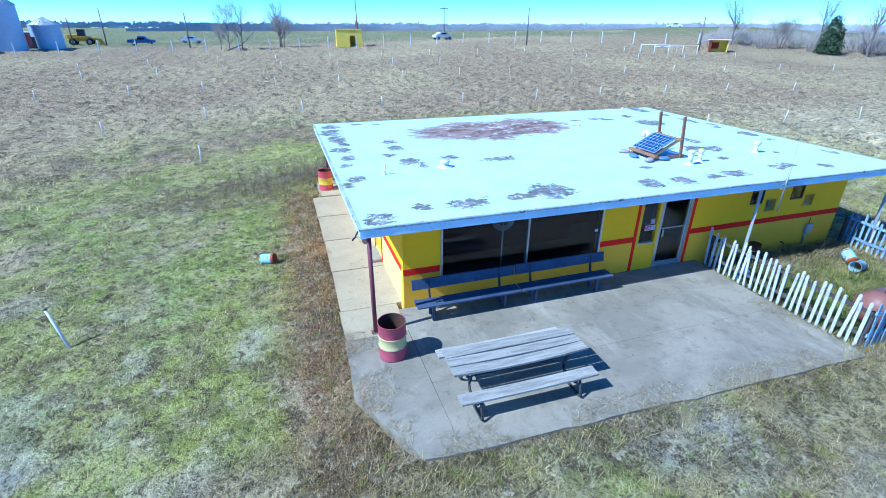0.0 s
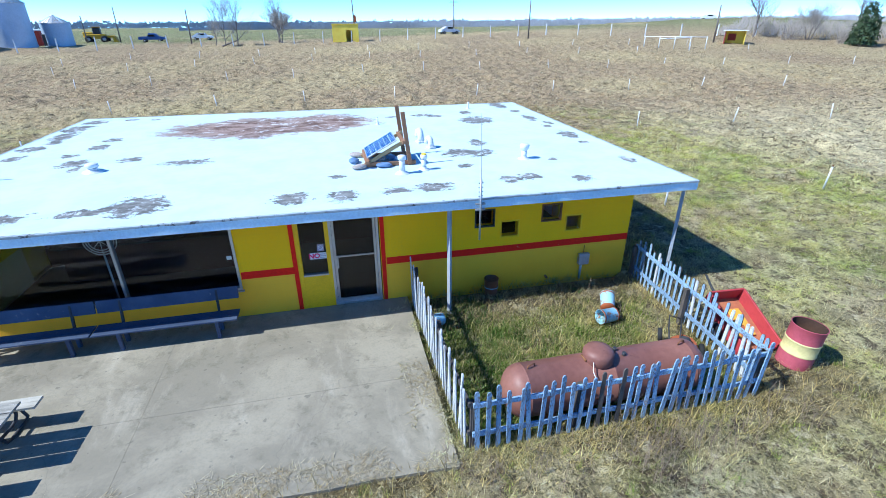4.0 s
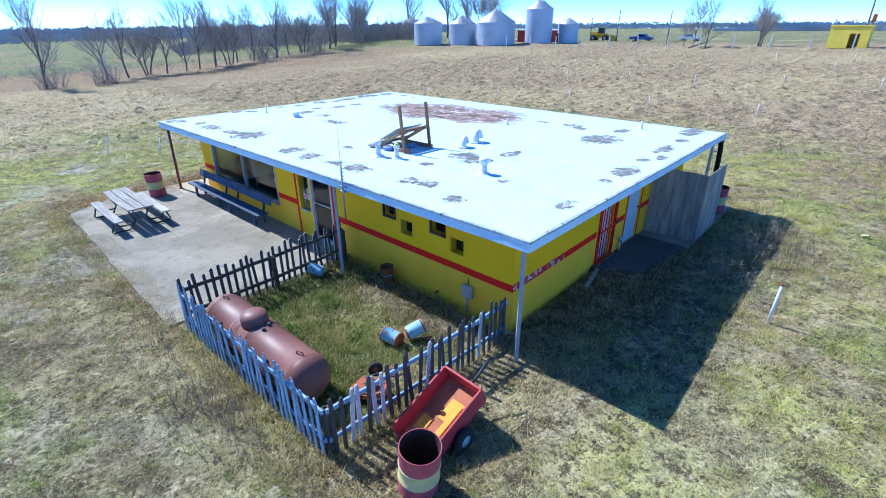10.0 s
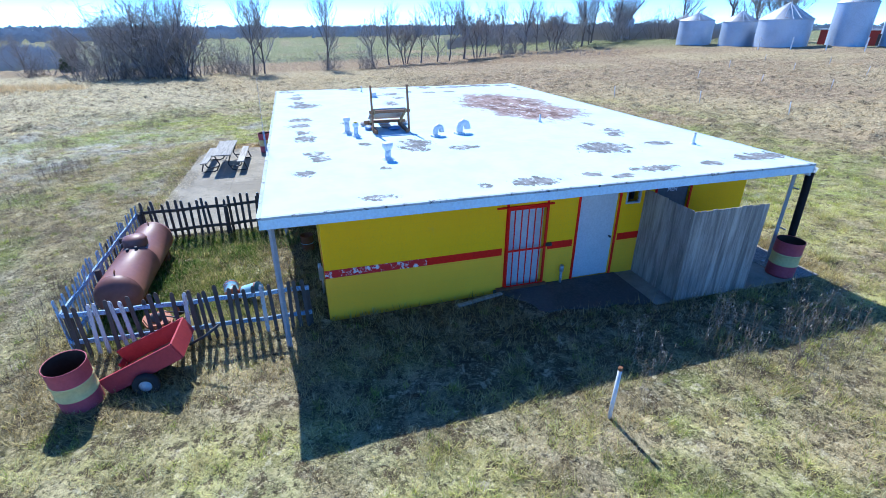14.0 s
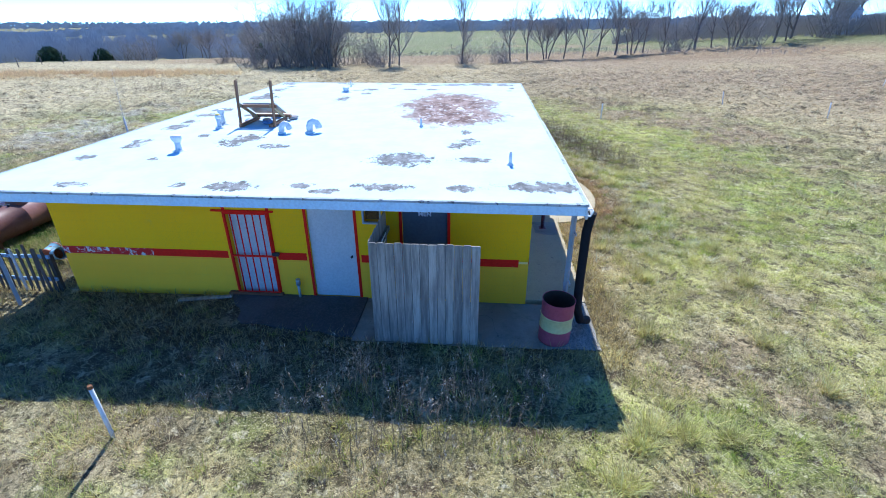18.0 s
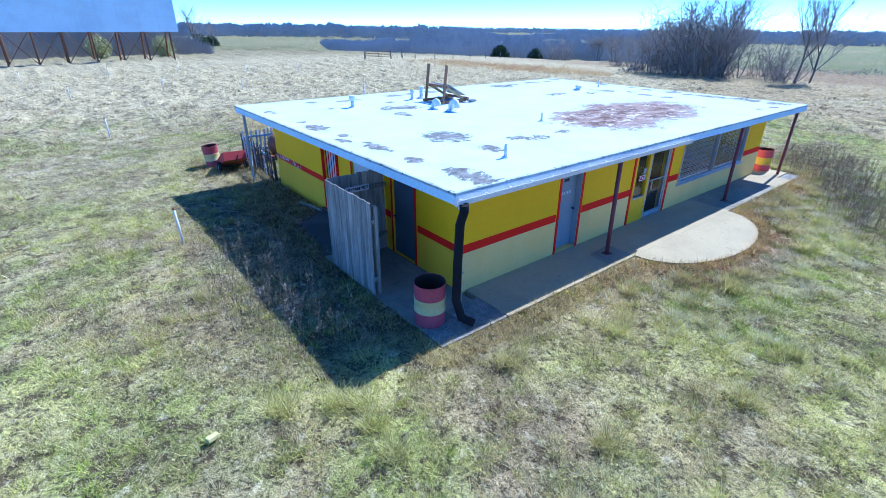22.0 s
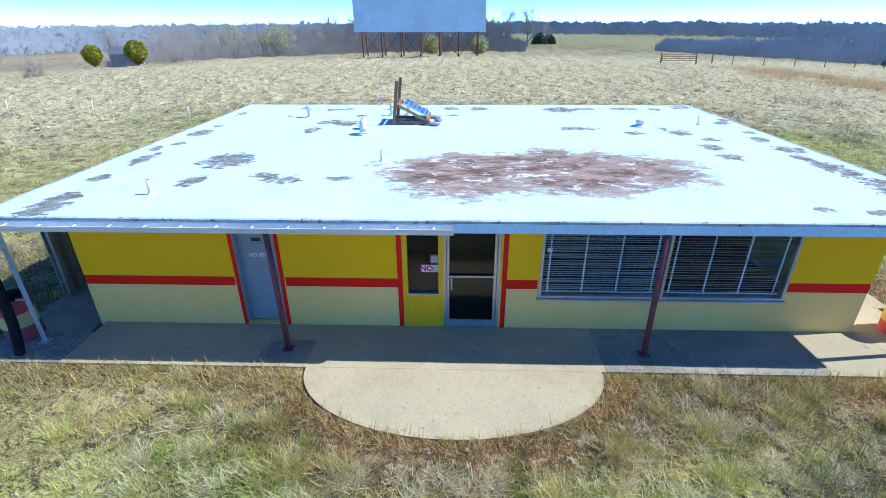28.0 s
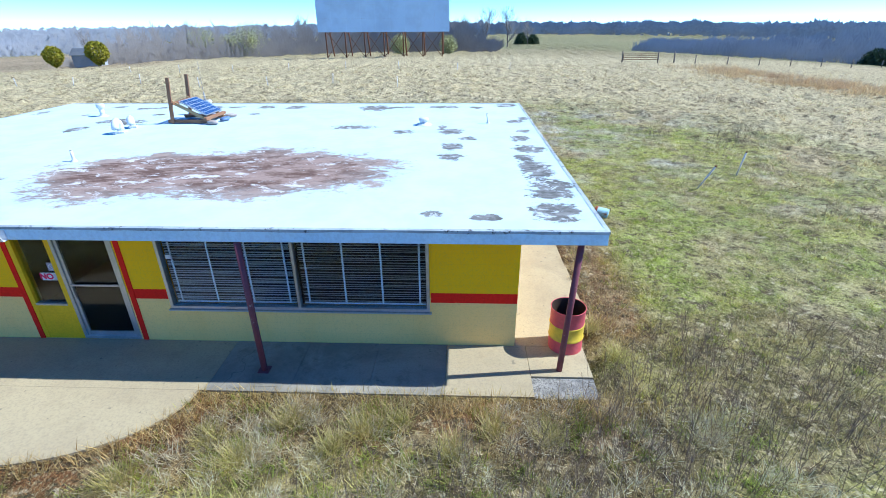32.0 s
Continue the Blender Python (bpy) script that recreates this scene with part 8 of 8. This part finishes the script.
def off_slab(x, y):
    patio_ = (x > -0.5) & (x < 10.16) & (y > -3.75) & (y < 12)
    corner = (x < 0.35) & (y < -1.9 - 2.1 * (x + 0.58)) & (y < -1.5)
    house_ = (x > 1.0) & (x < 15.8) & (y > 0.85) & (y < 12.2)
    east_ = (x > 15.6) & (x < 17.2 - 0.2 * (y < 7.6)) & (y > 4.8) & (y < 12.2)
    apron_ = ((x - 8.68) / 2.6) ** 2 + ((y - 12.22) / 1.5) ** 2 < 1
    strip = (x > -0.05) & (x < 17.2) & (y > 10) & (y < 12.2)
    return ~((patio_ & ~corner) | house_ | east_ | (apron_ & (y > 12)) | strip)


def around(margin, power=1.0):
    def f(rg, n):
        x = -0.6 - margin + (17.9 + 2 * margin) * rg.rand(n)
        y = -3.9 - margin + (16.2 + 2 * margin) * rg.rand(n)
        keep = off_slab(x, y) & (rg.rand(n) < 1.15 - (house_distance(x, y) / margin) ** power)
        keep &= vnoise(x, y, 0.5, 31) > 0.22
        return x[keep], y[keep]
    return f


def slab_edge(rg, n):
    """A fringe of longer grass against the slabs and the fence."""
    x = -1.2 + 19.4 * rg.rand(n)
    y = -4.9 + 19.4 * rg.rand(n)
    d = house_distance(x, y)
    ap = np.abs(np.hypot((x - 8.68) / 2.62, (y - 12.22) / 1.52) - 1.06) < 0.1
    fen = ((np.abs(y + 3.7) < 0.25) & (x > 10.1) & (x < 15.9)) | ((np.abs(x - 15.75) < 0.2) & (y > -3.9) & (y < 0.7))
    keep = off_slab(x, y) & ((d < 0.45) & (d > -0.01) & (rg.rand(n) < 0.35 + 0.5 * (y > 12)) | (ap & (y > 12.2)) | fen)
    return x[keep], y[keep]


def yard(rg, n):
    x, y = 10.3 + 5.4 * rg.rand(n), -3.6 + 4.4 * rg.rand(n)
    keep = (vnoise(x, y, 0.6, 33) > 0.42) & (y < -0.45 + 0.5 * vnoise(x, y, 0.7, 34))
    return x[keep], y[keep]


TUFTS = [(10.85, 14.3), (11.15, 14.45), (10.15, 14.25), (5.1, 14.3), (5.5, 13.15), (3.8, 13.25), (19.3, 12.3), (19.1, 13.0), (19.1, 13.6), (18.0, 15.6), (19.98, 11.9), (18.98, 12.55), (14.4, 13.8), (12.6, 16.0), (14.45, 16.0), (16.8, 15.2), (9.2, 15.1), (7.4, 14.6), (6.3, 15.3), (16.6, 13.2), (2.9, 12.75), (3.4, 12.95), (4.5, 12.8), (5.0, 13.5), (1.6, 12.9), (2.2, 13.3), (0.8, 13.0), (6.4, 13.9), (-0.6, 11.2), (-0.4, 10.3), (12.9, 13.1), (11.4, 13.5)]


def tuft_spots(rg, n):
    spots = np.array(TUFTS)
    return spots[:, 0], spots[:, 1]


def litter(rg, n):
    """Straw blown over the slab along its ragged edges and the fence foot."""
    u, v = rg.rand(n), rg.rand(n) ** 2.2
    x = np.where(u < 0.55, -0.3 + 10.4 * u / 0.55, np.where(u < 0.75, 10.12 - 0.55 * v, -0.45 + 0.75 * v))
    y = np.where(u < 0.55, -3.62 - 0.03 * x + 0.5 * v, np.where(u < 0.75, -3.5 + 4.0 * (u - 0.55) / 0.2, -3.3 + 3.6 * (u - 0.75) / 0.25))
    keep = (vnoise(x, y, 0.5, 71) > 0.4) & (y > -3.6 - 0.03 * x) & (x > -0.5 + 0.45 * (y < -2.4))
    return x[keep], y[keep]


def yard_corner(rg, n):
    x, y = 10.4 + 5.1 * rg.rand(n), -3.5 + 4.0 * rg.rand(n)
    keep = ((x < 11.8 - 0.4 * y) & (y > -2.4) | (y < -2.3) | (vnoise(x, y, 0.9, 61) > 0.72)) & (vnoise(x, y, 0.45, 62) > 0.3)
    return x[keep], y[keep]


def open_field(rg, n):
    x, y = -45 + 120 * rg.rand(n), -50 + 130 * rg.rand(n)
    d = house_distance(x, y)
    keep = (d > 6) & (d < 75) & (vnoise(x, y, 0.9, 11) > 0.45) & (rg.rand(n) < 1.25 - d / 75)
    return x[keep], y[keep]


def red_strip(rg, n):
    """Reddish dead grass along the old pasture fence."""
    v = -35 - 9 * rg.normal(size=n)
    x = -32 + 0.22 * (-v - 36) + 2.6 * rg.normal(size=n)
    keep = (vnoise(x, v, 2.0, 63) > 0.4) & (v < -20) & (v > -52)
    return x[keep], v[keep]


def walk_side(rg, n):
    """The strip of rough grass north of the walkway."""
    x, y = -2.5 + 16 * rg.rand(n), 12.45 + 3.4 * rg.rand(n) ** 1.3
    keep = off_slab(x, y) & (np.hypot((x - 8.68) / 2.62, (y - 12.22) / 1.52) > 1.25)
    return x[keep], y[keep]


def lawn_north(rg, n):
    """The greener lawn to the north and east, thick with tufts."""
    x, y = -2 + 30 * rg.rand(n), 2 + 20 * rg.rand(n)
    d = house_distance(x, y)
    keep = off_slab(x, y) & (d > 0.7) & (d < 11) & (vnoise(x, y, 2.3, 36) > 0.35) & ~((x > -0.5) & (x < 15.5) & (y < 13.3)) & (np.hypot((x - 8.68) / 2.62, (y - 12.22) / 1.52) > 1.55)
    return x[keep], y[keep]


blades("lawn_grass", "short mixed green and straw grass", 760000, around(14), 0.085, 0.0048, 41, 1.8, spread=1.4)
blades("straw_tufts", "pale matted straw tufts", 20000, around(16), 0.15, 0.0045, 42, 1.9, ((0.66, 0.55, 0.29), (0.5, 0.37, 0.17), 0.6), 9)
blades("straw_clumps", "bushy pale straw clumps", 6000, around(15), 0.16, 0.0045, 48, 1.6, ((0.74, 0.65, 0.4), (0.58, 0.46, 0.22), 0.6), 46, loose=0.08)
blades("green_tufts", "fresh green grass tufts", 6000, around(12), 0.12, 0.0055, 43, 1.3, ((0.2, 0.33, 0.03), (0.45, 0.48, 0.09), 0.5), 24)
blades("lawn_clumps", "bushy yellow-green grass clumps on the lawn", 3000, lawn_north, 0.17, 0.005, 47, 1.5, ((0.74, 0.64, 0.24), (0.36, 0.43, 0.06), 0.6), 42, loose=0.09)
blades("big_tufts", "large shaggy straw tufts north of the apron", 26, tuft_spots, 0.3, 0.0055, 50, 1.6, ((0.72, 0.63, 0.3), (0.45, 0.46, 0.12), 0.6), 280, loose=0.1)
blades("bleached_tufts", "bleached straw tufts lying north of the walkway", 230, walk_side, 0.2, 0.0055, 52, 2.4, ((0.85, 0.8, 0.6), (0.66, 0.55, 0.3), 0.6), 110, loose=0.09)
blades("fresh_tufts", "small fresh green tufts north of the walkway", 150, walk_side, 0.13, 0.006, 53, 1.4, ((0.22, 0.36, 0.03), (0.34, 0.44, 0.08), 0.6), 90, loose=0.1)
blades("slab_litter", "dry straw and stems blown onto the slab edge", 9000, litter, 0.14, 0.004, 57, 6.0, ((0.7, 0.62, 0.46), (0.42, 0.33, 0.2), 0.75), level=PZ + 0.002)
blades("edge_grass", "long dry grass along slabs and fence", 280000, slab_edge, 0.19, 0.006, 44, 1.4, ((0.66, 0.53, 0.22), (0.36, 0.25, 0.08), 0.65))
blades("yard_weeds", "green and straw weeds in the fenced yard", 1500, yard, 0.15, 0.007, 45, 1.6, ((0.2, 0.27, 0.04), (0.62, 0.5, 0.25), 0.5), 16, loose=0.08)
blades("yard_clover", "low green leaves in the yard corner", 2200, yard_corner, 0.11, 0.014, 49, 1.2, ((0.06, 0.15, 0.02), (0.1, 0.2, 0.03), 0.6), 10, loose=0.06)
blades("field_tussocks", "coarse matted straw tussocks across the field", 38000, open_field, 0.2, 0.019, 46, 2.0, ((0.7, 0.57, 0.36), (0.36, 0.24, 0.14), 0.65), 13, loose=0.14)


blades("red_dead_grass", "tall reddish-brown dead grass along the pasture fence", 3600, red_strip, 0.55, 0.016, 51, 0.8, ((0.52, 0.34, 0.2), (0.4, 0.25, 0.16), 0.6), 7, loose=0.3)

# ---- dry weeds and brush ----
def weed_clump(x, y, n, h, seed, label_, heads=True, spread=0.5, thick=0.0042):
    rg = random.Random(seed)
    c = thing("weed_clump", label_, "weeds", "dry weed clumps", at=pose(x, y, ground_height(x, y) - 0.02))
    st, hd = bmesh.new(), bmesh.new()
    for _ in range(n):
        a, r = rg.uniform(0, 6.283), spread * math.sqrt(rg.random())
        p = Vector((r * math.cos(a), r * math.sin(a), 0))
        tip = p + Vector((rg.uniform(-0.25, 0.25), rg.uniform(-0.25, 0.25), 1)).normalized() * h * rg.uniform(0.55, 1.1)
        tube(st, p, tip, thick, thick * 0.4, 3, False)
        for _ in range(4):
            q = p.lerp(tip, rg.uniform(0.45, 0.95))
            e = q + Vector((rg.uniform(-0.12, 0.12), rg.uniform(-0.12, 0.12), rg.uniform(0.03, 0.14)))
            tube(st, q, e, thick * 0.6, thick * 0.3, 3, False)
        if heads and rg.random() < 0.7:
            for _ in range(7):
                e = p.lerp(tip, rg.uniform(0.8, 1.05)) + Vector((rg.uniform(-1, 1), rg.uniform(-1, 1), 0)) * 0.045
                w = Vector((rg.uniform(-1, 1), rg.uniform(-1, 1), rg.uniform(-0.5, 2))) * 0.02
                u = Vector((rg.uniform(-1, 1), rg.uniform(-1, 1), rg.uniform(-0.5, 1))) * 0.012
                hd.faces.new([hd.verts.new(v) for v in (e - w, e + u, e + w)])
    part("tangle", st, WEED, c, recalc=False)["kind"] = "stuff"
    if heads:
        part("seed_head", hd, WEED_HEAD, c, "pale dry seed heads", recalc=False)["kind"] = "stuff"
    else:
        hd.free()


wr = random.Random(77)
for x, y, n, h in ((18.5, 8.4, 34, 0.85), (18.75, 9.9, 34, 0.9), (18.55, 7.7, 24, 0.8), (18.4, 6.3, 20, 0.7), (19.2, 9.2, 30, 0.8), (19.3, 7.6, 26, 0.75), (19.0, 6.0, 18, 0.65), (19.7, 8.5, 20, 0.7), (18.2, 10.9, 14, 0.6), (17.9, 5.2, 8, 0.5), (19.3, 5.7, 8, 0.4), (18.9, 10.8, 18, 0.7), (19.4, 10.2, 10, 0.6), (19.9, 9.3, 9, 0.6)):
    weed_clump(x, y, n, h, wr.random(), "dry brown weeds with pale seed heads in the shade")
for x, y, n, h in ((-0.5, 12.5, 70, 0.8), (-1.1, 12.9, 80, 0.9), (-2.0, 11.9, 60, 0.7), (-3.3, 11.6, 60, 0.7), (-4.2, 11.0, 50, 0.6), (-5.3, 11.6, 50, 0.6), (-2.7, 13.2, 70, 0.8), (-1.0, 13.8, 80, 0.9), (0.4, 13.4, 80, 0.9), (0.9, 14.3, 80, 0.9),
                   (1.9, 13.9, 80, 0.9), (2.6, 14.9, 80, 0.95), (3.4, 14.4, 70, 0.85), (3.9, 15.3, 70, 0.9), (4.8, 15.6, 60, 0.8), (5.4, 16.2, 40, 0.6), (-3.6, 12.6, 50, 0.6), (-6.3, 11.4, 40, 0.55), (-11.5, 18.4, 50, 0.7), (-9.6, 19.2, 50, 0.7), (-7.0, 20.2, 50, 0.7), (1.7, -8.0, 60, 0.7), (2.6, -8.5, 60, 0.7), (0.9, -8.9, 40, 0.6), (-7.8, -7.2, 50, 0.7), (-7.0, -7.9, 40, 0.6), (-3.1, -10.6, 50, 0.7), (5.8, -8.1, 50, 0.6), (4.9, -8.8, 40, 0.5), (-2.1, 10.9, 60, 0.7), (-1.5, 11.7, 60, 0.8), (-17.4, -18.5, 70, 0.9), (-16.2, -19.3, 60, 0.8), (-18.6, -17.4, 60, 0.8), (-11.5, -6.5, 50, 0.7), (-10.4, -5.2, 40, 0.6), (-13.2, -8.2, 40, 0.6), (-9.4, 4.5, 40, 0.5)):
    weed_clump(x, y, int(n * 0.95), h * 0.85, wr.random(), "dark leafless brush in the grass", False, 0.8, 0.004)
for x, y, n, h in ((12.7, -4.2, 34, 0.6), (13.2, -4.6, 30, 0.55), (14.2, -4.5, 30, 0.55), (11.0, -4.4, 24, 0.5), (10.2, -4.2, 24, 0.5), (13.6, -4.1, 30, 0.55), (14.8, -4.0, 20, 0.5), (11.6, -4.2, 14, 0.4), (15.7, -4.1, 14, 0.45), (-1.2, -2.4, 14, 0.35), (-0.9, 0.5, 14, 0.35), (-0.9, 2.8, 16, 0.4), (-0.8, -0.8, 12, 0.3), (20.0, 8.4, 10, 0.45), (14.9, -1.3, 14, 0.45), (14.6, -0.2, 10, 0.4)):
    weed_clump(x, y, n, h, wr.random(), "thin dry weeds along the edge", False, 0.55)
